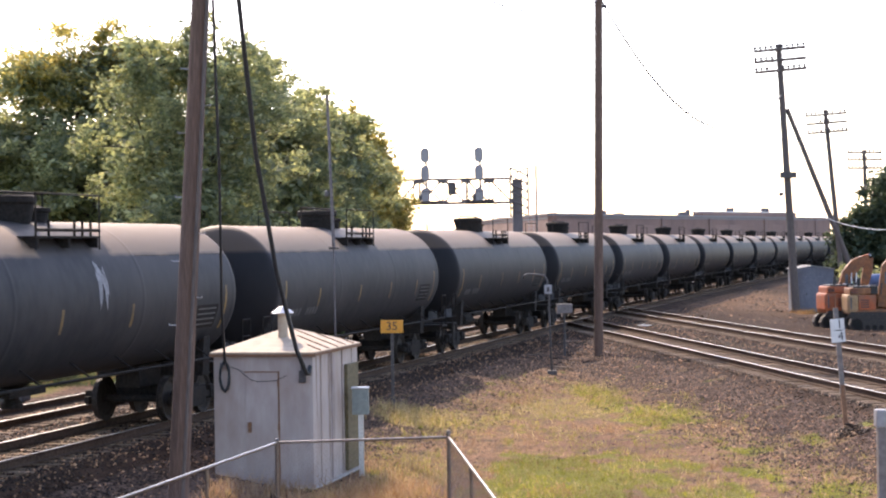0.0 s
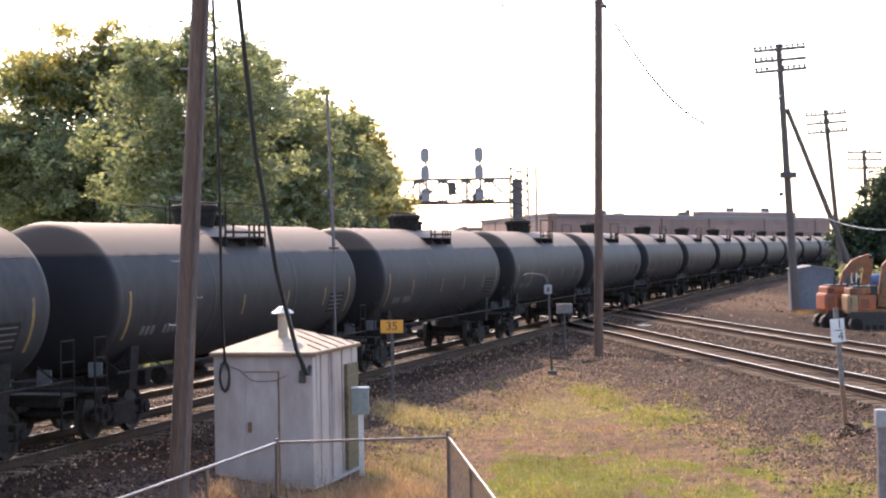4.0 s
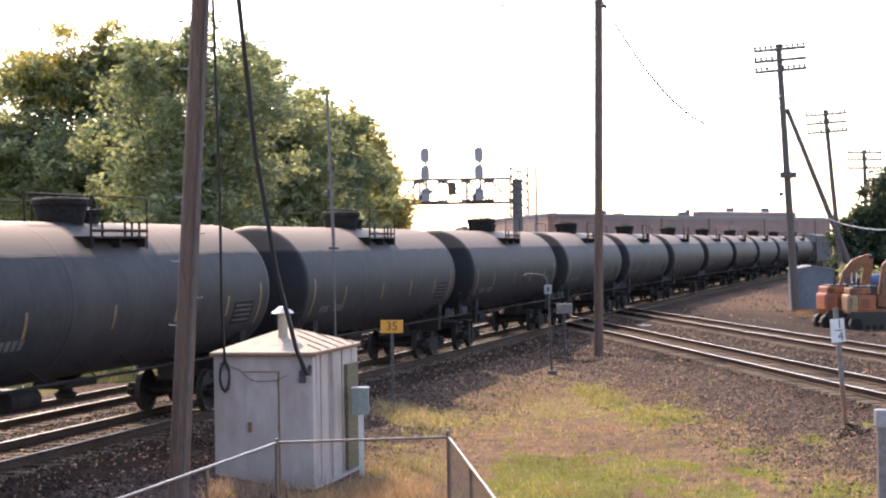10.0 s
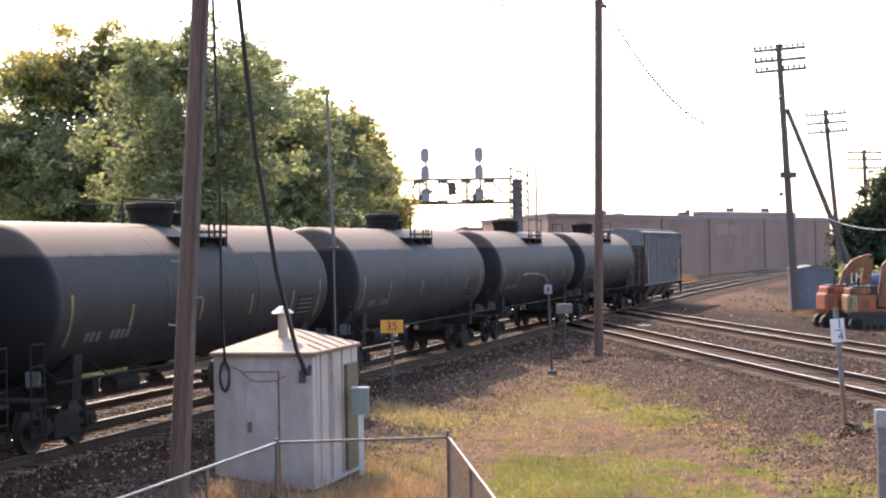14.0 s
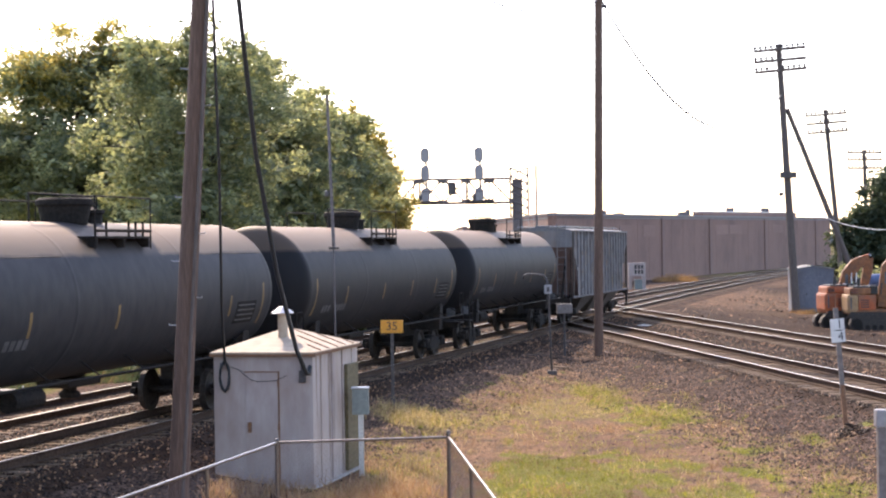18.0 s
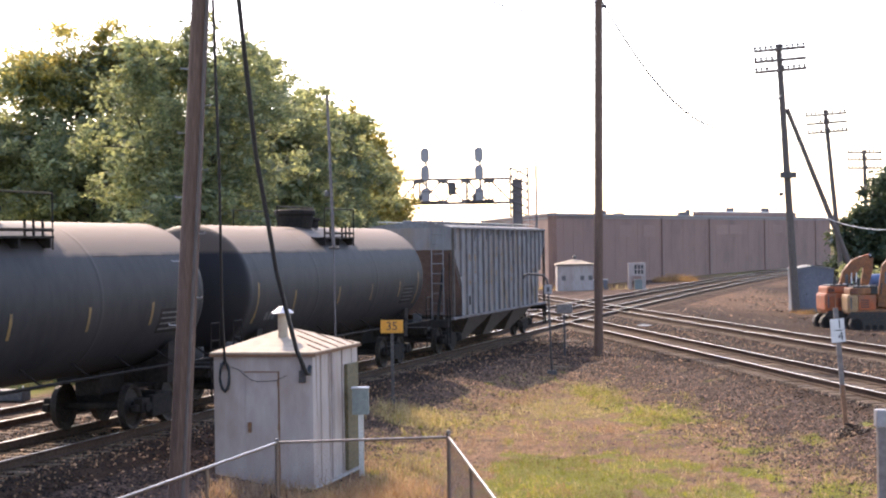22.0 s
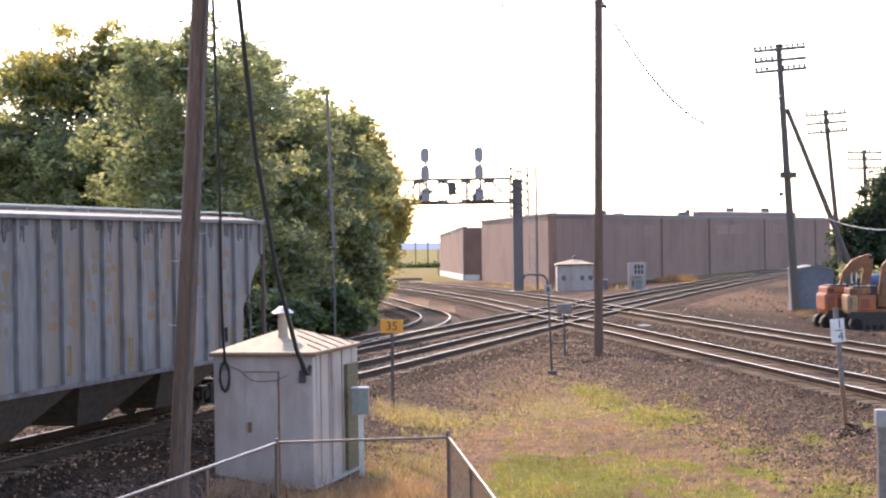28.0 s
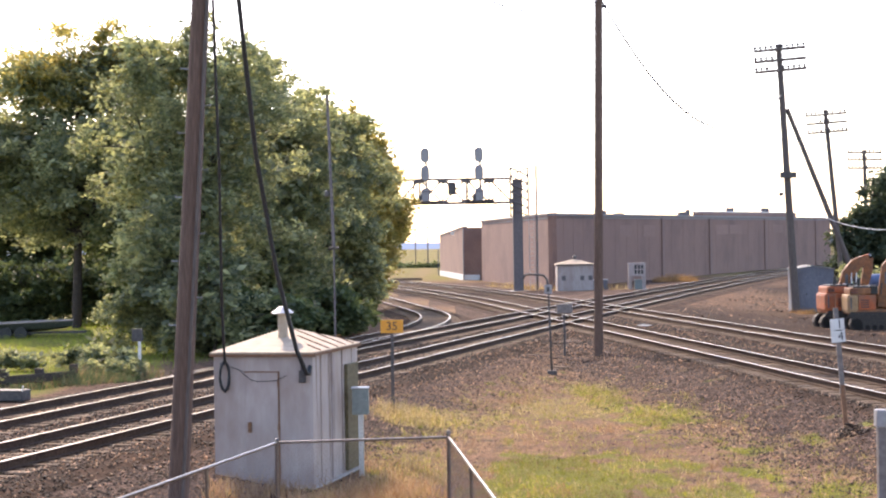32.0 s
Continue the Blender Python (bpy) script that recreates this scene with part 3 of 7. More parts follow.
# The connecting curve behind the main line.
def line_w(s, lat=0.0):
    """From beside the main line it bends to the left and away."""
    r, s1, a0 = 72.0, 28.5, TH_A + 0.052
    x0, y0, _ = line_a(44.0, SPACE_A)
    t = min(max(s - s1, 0.0) / r, 0.335)
    h = a0 + t
    e = min(s, s1)
    x, y = x0 + cos(a0) * e, y0 + sin(a0) * e
    x, y = x + r * (sin(h) - sin(a0)), y - r * (cos(h) - cos(a0))
    e = max(s - s1 - r * t, 0.0)
    x, y = x + cos(h) * e, y + sin(h) * e
    return x - sin(h) * lat, y + cos(h) * lat, h


SS_W = [1.0 + 1.5 * i for i in range(90)]
build_track("track_e", line_w, SS_W, 0.0, (24.0, 70.0), 130.0, "connecting curve track beside the trees")
bed("ballast_bed_c", line_w, SS_W[12:], -1.9, 1.9, -0.23, "worn ballast under the connecting curve", dz=-0.02)


# ================= train =================
PITCH = 17.74
TANK_CENTRE = 2.70
TANK_R = 1.52


def truck(car, x, src):
    """A two-axle truck with its wheels, at x along the car."""
    if src is None:
        bm = bmesh.new()
        for sgn in (-1, 1):
            box(bm, -1.25, 1.25, sgn * 0.98 - 0.07, sgn * 0.98 + 0.07, 0.38, 0.52, bevel=0.02)
            box(bm, -0.5, 0.5, sgn * 0.98 - 0.08, sgn * 0.98 + 0.08, 0.22, 0.66, bevel=0.03)
            for ax in (-0.89, 0.89):
                box(bm, ax - 0.2, ax + 0.2, sgn * 1.0 - 0.1, sgn * 1.0 + 0.1, 0.34, 0.64, bevel=0.03)
                rod(bm, (ax, sgn * 1.08, 0.46), (ax, sgn * 1.14, 0.46), 0.1, n=10)
        box(bm, -0.22, 0.22, -1.0, 1.0, 0.42, 0.72, bevel=0.02)
        tr = part("truck", bm, M_UNDER, car, "grimy cast steel truck frame")
        wheels = []
        w = lathe([(0.0, -0.05), (0.12, -0.06), (0.14, -0.02), (0.36, 0.0), (0.4, -0.05), (0.46, -0.06), (0.465, 0.05), (0.49, 0.055), (0.49, 0.08), (0.38, 0.07), (0.34, 0.03), (0.14, 0.03), (0.0, 0.05)], 20, "Y")
        wob = part("wheel", w, M_WHEEL, tr, "steel railway wheel", smooth=False)
        wob.matrix_basis = pose(-0.89, -0.76, 0.46)
        share("wheel", wob, tr, pose(0.89, -0.76, 0.46))
        share("wheel", wob, tr, pose(-0.89, 0.76, 0.46, 0, 0, 180))
        share("wheel", wob, tr, pose(0.89, 0.76, 0.46, 0, 0, 180))
        for ax in (-0.89, 0.89):
            part("axle", brod((ax, -0.7, 0.46), (ax, 0.7, 0.46), 0.08, n=8), M_UNDER, tr)
        tr.matrix_basis = pose(x, 0, 0)
        return tr
    tr = share("truck", src, car, pose(x, 0, 0, 0, 0, 180))
    for ch in list(src.children):
        share(ch.name.split(".")[0], ch, tr, ch.matrix_basis)
    return tr


def coupler(car, x, d):
    bm = bmesh.new()
    box(bm, min(x, x + d * 0.9), max(x, x + d * 0.9), -0.14, 0.14, 0.74, 0.98, bevel=0.03)
    box(bm, min(x + d * 0.85, x + d * 1.15), max(x + d * 0.85, x + d * 1.15), -0.2, 0.2, 0.66, 1.02, bevel=0.05)
    return part("coupler", bm, M_UNDER, car)


def tank_car():
    car = thing("tank_car", pose(0, 0, 0), "black tank car with dusty shell and yellow reflective strips", "tank car", "cars of the train")
    hl, hd = 7.42, 0.66
    prof = [(0.0, -hl - hd)]
    for k in range(1, 10):
        a = k / 10 * pi / 2
        prof.append((TANK_R * sin(a), -hl - hd * cos(a)))
    prof += [(TANK_R, -hl), (TANK_R + 0.004, -hl + 0.04), (TANK_R + 0.004, -hl + 0.1), (TANK_R, -hl + 0.14), (TANK_R, -hl + 0.2)]
    for xx in (-2.6, 2.6):
        prof += [(TANK_R, xx - 0.12), (TANK_R, xx - 0.05), (TANK_R + 0.004, xx - 0.03), (TANK_R + 0.004, xx + 0.03), (TANK_R, xx + 0.05), (TANK_R, xx + 0.12)]
    prof += [(TANK_R, hl - 0.2), (TANK_R, hl - 0.14), (TANK_R + 0.004, hl - 0.1), (TANK_R + 0.004, hl - 0.04), (TANK_R, hl)]
    for k in range(9, 0, -1):
        a = k / 10 * pi / 2
        prof.append((TANK_R * sin(a), hl + hd * cos(a)))
    prof.append((0.0, hl + hd))
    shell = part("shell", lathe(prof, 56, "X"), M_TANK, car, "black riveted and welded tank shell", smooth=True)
    shell.matrix_basis = pose(0, 0, TANK_CENTRE)
    y, z = -TANK_R * sin(0.98), TANK_R * cos(0.98)
    for xa, xb in ((-7.3, -2.75), (2.75, 7.3)):
        part("weld_seam", brod((xa, y, z), (xb, y, z), 0.012, n=6), M_TANK, shell, "long raised weld seam")
    # manway housing and valves on top
    top = TANK_CENTRE + TANK_R
    dome = lathe([(0.0, -0.12), (0.42, -0.12), (0.46, 0.02), (0.52, 0.3), (0.56, 0.34), (0.56, 0.44), (0.5, 0.48), (0.0, 0.5)], 24)
    part("manway_housing", dome, M_UNDER, car, "black protective housing", smooth=False).matrix_basis = pose(-0.1, 0, top)
    part("valve_housing", lathe([(0.0, -0.1), (0.24, -0.1), (0.24, 0.16), (0.29, 0.18), (0.29, 0.25), (0.0, 0.28)], 14), M_UNDER, car, "low round valve housing").matrix_basis = pose(0.85, -0.1, top)
    part("valve", lathe([(0.0, -0.1), (0.08, -0.1), (0.08, 0.2), (0.13, 0.22), (0.13, 0.3), (0.0, 0.33)], 10), M_UNDER, car).matrix_basis = pose(1.35, 0.15, top)
    # walkway round the housing
    for sgn in (-1, 1):
        bm = bmesh.new()
        box(bm, -1.4, 1.15, sgn * 1.02 - 0.28, sgn * 1.02 + 0.28, top - 0.34, top - 0.30)
        for x in (-1.3, -0.1, 1.05):
            box(bm, x - 0.03, x + 0.03, sgn * 1.02 - 0.26, sgn * 1.02 + 0.26, top - 0.52, top - 0.34)
        part("walkway", bm, M_UNDER, car, "open steel grating walkway")
        y = sgn * 1.28
        bm = bmesh.new()
        for x in (-1.38, -0.9, 0.1, 0.42, 0.76):
            rod(bm, (x, y, top - 0.32), (x, y, top - 0.01), 0.026, n=6)
        rod(bm, (-1.38, y, top - 0.19), (1.13, y, top - 0.19), 0.032, n=6)
        part("toe_rail", bm, M_UNDER, car, "low black rail along the walkway edge")
        bm = bmesh.new()
        for x in (-1.38, 1.13):
            rod(bm, (x, y, top - 0.55), (x, y, top + 0.46), 0.017, n=6)
        rod(bm, (-1.38, y, top + 0.46), (1.13, y, top + 0.46), 0.017, n=6)
        part("handrail", bm, M_UNDER, car, "thin black handrail")
    bm = bmesh.new()
    for x in (-1.75, 1.13):
        rod(bm, (x, -0.1, top - 0.1), (x, -0.1, top + 0.53), 0.02, n=6)
    rod(bm, (-1.75, -0.1, top + 0.53), (1.13, -0.1, top + 0.53), 0.024, n=6)
    part("crash_rail", bm, M_UNDER, car, "top handrail beside the housing")
    # grab rails along the sides
    for sgn in (-1, 1):
        bm = bmesh.new()
        y1 = sgn * (TANK_R + 0.09)
        rod(bm, (-7.8, y1, 1.32), (7.8, y1, 1.32), 0.026, n=6)
        for i in range(9):
            x = -7.6 + 1.9 * i
            rod(bm, (x, sgn * 1.2, 1.6), (x, y1, 1.32), 0.018, n=5)
        part("side_rail", bm, M_UNDER, car, "grab rail along the side")
        # end platform and sill steps
        for e in (-1, 1):
            bm = bmesh.new()
            box(bm, e * 8.2 - 0.3, e * 8.2 + 0.3, min(sgn * 0.3, sgn * 1.5), max(sgn * 0.3, sgn * 1.5), 1.02, 1.08)
            for x in (e * 7.95, e * 8.45):
                rod(bm, (x, sgn * 1.48, 0.42), (x, sgn * 1.48, 2.05), 0.02, n=5)
            for z in (0.45, 0.75, 1.3, 1.65, 2.03):
                rod(bm, (e * 7.95, sgn * 1.48, z), (e * 8.45, sgn * 1.48, z), 0.018, n=5)
            part("end_platform", bm, M_UNDER, car)
    # stub sills, saddles, bottom outlet
    for e in (-1, 1):
        bm = bmesh.new()
        box(bm, min(e * 5.0, e * 8.4), max(e * 5.0, e * 8.4), -0.28, 0.28, 0.72, 1.2, bevel=0.03)
        box(bm, e * 8.1 - 0.12, e * 8.1 + 0.12, -1.4, 1.4, 0.86, 1.06, bevel=0.02)
        part("stub_sill", bm, M_UNDER, car)
        bm = prism([(-1.25, 0.9), (1.25, 0.9), (1.3, 1.75), (1.0, 1.45), (0.5, 1.22), (0, 1.16), (-0.5, 1.22), (-1.0, 1.45), (-1.3, 1.75)], -0.18, 0.18)
        bmesh.ops.rotate(bm, verts=bm.verts, matrix=Matrix.Rotation(pi / 2, 3, "Z"))
        part("saddle", bm, M_UNDER, car).matrix_basis = pose(e * 6.3, 0, 0)
        coupler(car, e * 8.0, e * 0.76)
    bm = lathe([(0.0, 0.75), (0.2, 0.75), (0.22, 0.85), (0.14, 0.9), (0.14, 1.1), (0.35, 1.2), (0.0, 1.25)], 12)
    box(bm, -0.7, 0.7, -0.35, 0.35, 0.98, 1.12, bevel=0.03)
    part("bottom_outlet", bm, M_UNDER, car)
    bm = bmesh.new()
    rod(bm, (-3.4, -0.5, 0.95), (-2.3, -0.5, 0.95), 0.2, n=12)
    box(bm, -4.3, -4.0, -0.6, -0.3, 0.8, 1.15, bevel=0.02)
    rod(bm, (-5, -0.3, 1.1), (5, -0.3, 1.1), 0.03, n=6)
    part("brake_gear", bm, M_UNDER, car)
    t1 = truck(car, -6.3, None)
    truck(car, 6.3, t1)
    # strips and stencils on both sides, bent to the shell

    def patch(x0, x1, z0, z1, sgn, off=0.006):
        n = 6
        vs, fs = [], []
        for i in range(n + 1):
            z = z0 + (z1 - z0) * i / n
            y = sgn * math.sqrt((TANK_R + off) ** 2 - (z - TANK_CENTRE) ** 2)
            vs += [(x0, y, z), (x1, y, z)]
        for i in range(n):
            fs.append((2 * i, 2 * i + 1, 2 * i + 3, 2 * i + 2))
        return poly(vs, fs)

    for sgn in (-1, 1):
        for x, z0, z1 in ((-6.98, 1.9, 2.85), (-4.4, 2.15, 2.6), (-0.9, 2.15, 2.6), (2.05, 2.15, 2.6), (4.85, 2.15, 2.6), (6.85, 1.9, 2.85)):
            part("reflective_strip", patch(x, x + 0.1, z0, z1, sgn), M_YELLOW, car, "yellow reflective strip")
        for x, w in ((-6.2, 0.22), (-5.95, 0.2), (-5.7, 0.2), (-5.1, 0.2), (-4.87, 0.2), (-4.64, 0.2), (-4.41, 0.2)):
            part("stencil_bar", patch(x, x + w * 0.8, 1.95, 2.13, sgn), M_LETTER, car, "worn white stencil bar")
        bm = patch(5.3, 6.5, 1.95, 2.45, sgn, 0.004)
        part("data_panel", bm, M_UNDER, car, "grey panel of unreadable data")
        for i in range(4):
            part("stencil_bar", patch(5.4, 6.4, 2.02 + i * 0.11, 2.05 + i * 0.11, sgn, 0.007), M_LETTER, car)
        for e in (-1, 1):
            bm = bbox(e * 7.85 - 0.02, e * 7.85 + 0.02, sgn * 1.2 - 0.14, sgn * 1.2 + 0.14, 1.25, 1.53)
            part("placard", bm, M_LETTER, car, "small pale hazard placard")
    return car


def hopper_car():
    """Covered hopper at the end of the train."""
    car = thing("covered_hopper", pose(0, 0, 0), "weathered grey covered hopper with ribbed sides and rust streaks", "hopper car", "cars of the train")
    L, W = 7.55, 1.56
    zb, zt = 1.25, 4.26
    # body with sloping ends, seen as a thick skin
    side = [(-L, zt), (L, zt), (L, zt - 0.75), (L - 2.2, zb), (-L + 2.2, zb), (-L, zt - 0.75)]
    body = prism([(x, z) for x, z in side], -W + 0.06, W - 0.06)
    part("body", body, M_HOPPER, car, "grey painted hopper body")
    for sgn in (-1, 1):
        y = sgn * (W - 0.06)
        sheet = prism([(-L, zt), (L, zt), (L, zt - 0.75), (L - 1.15, 2.35), (L - 1.2, zb), (-L + 1.2, zb), (-L + 1.15, 2.35), (-L, zt - 0.75)], min(y, y + sgn * 0.02), max(y, y + sgn * 0.02))
        part("side_sheet", sheet, M_HOPPER, car, "grey side sheet with rust bleeding through")
        n = 19
        for i in range(n):
            x = -L + 0.12 + (2 * L - 0.24) * i / (n - 1)
            bm = bmesh.new()
            zlow = zb if abs(x) < L - 1.2 else (zt - 0.75 if abs(x) > L - 0.3 else 2.6)
            box(bm, x - 0.05, x + 0.05, min(y + sgn * 0.02, y + sgn * 0.1), max(y + sgn * 0.02, y + sgn * 0.1), zlow, zt - 0.02, bevel=0.012)
            part("side_rib", bm, M_HOPRIB, car, "vertical stiffening rib with dark streaks")
        bm = bmesh.new()
        box(bm, -L, L, min(y, y + sgn * 0.13), max(y, y + sgn * 0.13), zt - 0.05, zt + 0.03, bevel=0.015)
        part("top_chord", bm, M_HOPRIB, car)
        bm = bmesh.new()
        box(bm, -L - 0.3, L + 0.3, min(y, y + sgn * 0.12), max(y, y + sgn * 0.12), zb - 0.07, zb + 0.02, bevel=0.015)
        part("side_sill", bm, M_SILL, car, "rusty side sill")
        for x in (-4.9, -2.2, 0.4, 3.1, 5.7):
            bm = bbox(x - 0.09, x + 0.09, y + sgn * 0.021 - 0.004, y + sgn * 0.021 + 0.004, 1.4, 1.95)
            part("reflective_strip", bm, M_YELLOW, car, "yellow reflective strip")
        rb = random.Random(4)
        for bay in range(18):
            # worn lettering: broken short strokes within the bay, with runs of dark soot from the roof edge
            xc = -L + 0.12 + (2 * L - 0.24) * (bay + 0.5) / 18
            if bay in (2, 3, 5, 6, 7, 8, 10, 11, 12, 13, 15):
                n = 0
                for z in (2.35, 2.65, 2.95, 3.25, 3.55):
                    for q in (xc - 0.14, xc + 0.12):
                        if rb.random() < 0.3:
                            continue
                        n += 1
                        hw, hh, jx, jz = rb.uniform(0.06, 0.16), rb.uniform(0.05, 0.14), rb.uniform(-0.05, 0.05), rb.uniform(-0.05, 0.05)
                        o1 = y + sgn * (0.02 + 0.0007 * n)
                        rim = [rb.uniform(0.6, 1.25) for _ in range(11)]
                        bm = prism([(q + jx + 1.25 * hw * k * cos(2 * pi * i / 11), z + jz + 1.35 * hh * k * sin(2 * pi * i / 11)) for i, k in enumerate(rim)], min(y, o1), max(y, o1))
                        part("lettering_remnant", bm, M_RUSTBAR, car, "faded orange lettering remnant")
            for k in range(rb.randint(1, 3)):
                q, ln_, w = xc + rb.uniform(-0.32, 0.32), rb.uniform(0.08, 0.55), rb.uniform(0.05, 0.16)
                o1 = y + sgn * (0.0335 + 0.0007 * k)
                top_z = zt - 0.05
                ed = [(q - w, top_z), (q + w, top_z)] + [(q + w * (0.9 - 0.45 * i), top_z - ln_ * rb.uniform(0.25, 1.0)) for i in range(5)]
                part("soot_run", prism(ed, min(y, o1), max(y, o1)), M_SOOT, car, "dark smear below the roof edge")
        for x, z in ((-5.3, 1.75), (5.3, 1.75)):
            bm = bbox(x - 0.12, x + 0.12, y + sgn * 0.022 - 0.003, y + sgn * 0.022 + 0.003, z - 0.16, z + 0.16)
            part("data_panel", bm, M_UNDER, car, "dark data panel")
    # arched roof with hatch covers and running boards
    roof = [(-W, zt)] + [(W * math.sin(a), zt + 0.17 * (math.cos(a) - math.cos(1.3)) / (1 - math.cos(1.3))) for a in [(-1.3 + 0.26 * k) for k in range(1, 10)]] + [(W, zt)]
    rb = prism(roof, -L, L)
    bmesh.ops.rotate(rb, verts=rb.verts, matrix=Matrix.Rotation(pi / 2, 3, "Z"))
    part("roof", rb, M_HOPROOF, car, "pale arched roof")
    for x in (-5.6, -1.9, 1.9, 5.6):
        part("hatch_cover", bbox(x - 1.5, x + 1.5, -0.35, 0.35, zt + 0.165, zt + 0.26, 0.03), M_HOPROOF, car, "long roof hatch cover")
    for sgn in (-1, 1):
        bm = bmesh.new()
        box(bm, -L - 0.2, L + 0.2, sgn * 0.85 - 0.16, sgn * 0.85 + 0.16, zt + 0.2, zt + 0.23)
        for i in range(7):
            x = -L + 0.3 + i * (2 * L - 0.6) / 6
            rod(bm, (x, sgn * 0.85, zt), (x, sgn * 0.85, zt + 0.2), 0.02, n=5)
        part("running_board", bm, M_GALV, car)
    for e in (-1, 1):
        # sloped end sheet, end ladder, platform, sill
        bm = poly([(e * (L - 0.01), -W + 0.1, zt - 0.72), (e * (L - 0.01), W - 0.1, zt - 0.72), (e * (L - 1.9), W - 0.1, 1.3), (e * (L - 1.9), -W + 0.1, 1.3),
                   (e * (L + 0.03), -W + 0.1, zt - 0.72), (e * (L + 0.03), W - 0.1, zt - 0.72), (e * (L - 1.86), W - 0.1, 1.26), (e * (L - 1.86), -W + 0.1, 1.26)],
                  [(0, 1, 2, 3), (4, 5, 6, 7), (0, 1, 5, 4), (1, 2, 6, 5), (2, 3, 7, 6), (3, 0, 4, 7)])
        part("end_slope_sheet", bm, M_HOPEND, car, "rust-brown sloping end sheet")
        part("end_sheet", bbox(min(e * L, e * (L + 0.03)), max(e * L, e * (L + 0.03)), -W + 0.06, W - 0.06, zt - 0.75, zt), M_HOPPER, car)
        for y in (-1.45, 1.45):
            bm = bmesh.new()
            for x in (L + 0.25, L + 0.62):
                rod(bm, (e * x, y, 0.5), (e * x, y, 3.4 if x < L + 0.4 else 1.9), 0.02, n=5)
            for i in range(5):
                rod(bm, (e * (L + 0.25), y, 0.55 + 0.33 * i), (e * (L + 0.62), y, 0.55 + 0.33 * i), 0.016, n=5)
            for x in (L + 0.22, L + 0.6):
                box(bm, min(e * x, e * (x + 0.045)), max(e * x, e * (x + 0.045)), y - 0.03, y + 0.03, 0.35, 1.25, bevel=0.01)
            box(bm, min(e * (L + 0.22), e * (L + 0.645)), max(e * (L + 0.22), e * (L + 0.645)), y - 0.05, y + 0.05, 0.35, 0.39, bevel=0.01)
            part("corner_ladder", bm, M_UNDER, car, "dark corner ladder with sill step")
        bm = bmesh.new()
        for y in (-1.2, -0.8):
            rod(bm, (e * (L + 0.1), y, 1.2), (e * (L + 0.1), y, zt + 0.3), 0.02, n=5)
        for i in range(9):
            rod(bm, (e * (L + 0.1), -1.2, 1.4 + 0.33 * i), (e * (L + 0.1), -0.8, 1.4 + 0.33 * i), 0.016, n=5)
        part("end_ladder", bm, M_HOPRIB, car, "painted end ladder")
        for y in (-W + 0.02, W - 0.02):
            part("corner_post", bbox(min(e * (L + 0.02), e * (L + 0.12)), max(e * (L + 0.02), e * (L + 0.12)), y - 0.04, y + 0.04, 1.2, zt - 0.02, 0.01), M_BAY, car, "dark rusty corner post")
        bm = bmesh.new()
        box(bm, min(e * (L - 2.6), e * (L + 0.75)), max(e * (L - 2.6), e * (L + 0.75)), -0.3, 0.3, 0.72, 1.15, bevel=0.03)
        box(bm, min(e * (L + 0.5), e * (L + 0.75)), max(e * (L + 0.5), e * (L + 0.75)), -1.5, 1.5, 0.95, 1.2, bevel=0.02)
        for y in (-1.1, 1.1):
            rod(bm, (e * (L + 0.6), y, 1.1), (e * (L - 0.3), y, 2.9), 0.05, n=6)
        part("end_sill", bm, M_UNDER, car)
        coupler(car, e * (L + 0.3), e * 0.75)
    # last car: brake hose hanging from the coupler and the train end marker on it
    part("brake_hose", tube([(L + 1.1, 0.22, 0.9), (L + 1.3, 0.26, 0.75), (L + 1.36, 0.28, 0.45), (L + 1.3, 0.26, 0.2)], 0.035), M_CABLE, car, "black rubber brake hose")
    part("end_marker", bbox(L + 1.12, L + 1.4, -0.22, 0.16, 0.62, 1.22, 0.05), M_BLACK, car, "dark train end marker box")
    part("marker_lamp", lathe([(0, 0), (0.09, 0), (0.1, 0.12), (0.05, 0.18), (0, 0.19)], 12), M_WHITE, car, "pale marker lamp").matrix_basis = pose(L + 1.25, -0.03, 1.22)
    part("brake_wheel", lathe([(0.0, -0.02), (0.05, -0.03), (0.24, -0.03), (0.28, 0.0), (0.24, 0.03), (0.05, 0.03), (0.0, 0.02)], 20, "X"), M_UNDER, car, "hand brake wheel").matrix_basis = pose(L + 0.25, 0.5, 2.6)
    for x in (-3.6, 0.0, 3.6):
        bm = poly([(x - 1.75, -1.5, 1.2), (x + 1.75, -1.5, 1.2), (x + 1.75, 1.5, 1.2), (x - 1.75, 1.5, 1.2),
                   (x - 0.5, -0.8, 0.32), (x + 0.5, -0.8, 0.32), (x + 0.5, 0.8, 0.32), (x - 0.5, 0.8, 0.32)],
                  [(0, 1, 2, 3), (4, 5, 6, 7), (0, 1, 5, 4), (1, 2, 6, 5), (2, 3, 7, 6), (3, 0, 4, 7)])
        part("discharge_bay", bm, M_BAY, car, "dark brown discharge bay")
    t1 = truck(car, -6.0, None)
    truck(car, 6.0, t1)
    return car


M_RUSTBAR = surf("faded_lettering", (0.26, 0.145, 0.06), (0.21, 0.145, 0.095), 3, 0.85, 0.0, c3=(0.17, 0.178, 0.195), scale3=2.2, amt3=1.0)
M_BAY = surf("bay_brown_steel", (0.06, 0.047, 0.04), (0.1, 0.08, 0.065), 2, 0.85, 0.2)
M_SILL = surf("sill_rusty_grey", (0.12, 0.1, 0.09), (0.2, 0.19, 0.2), 3, 0.85, 0.1, c3=(0.09, 0.06, 0.045), scale3=1.5, amt3=0.9)
M_SOOT = surf("soot_streak", (0.06, 0.05, 0.05), (0.14, 0.135, 0.14), 4, 0.9, 0.0)
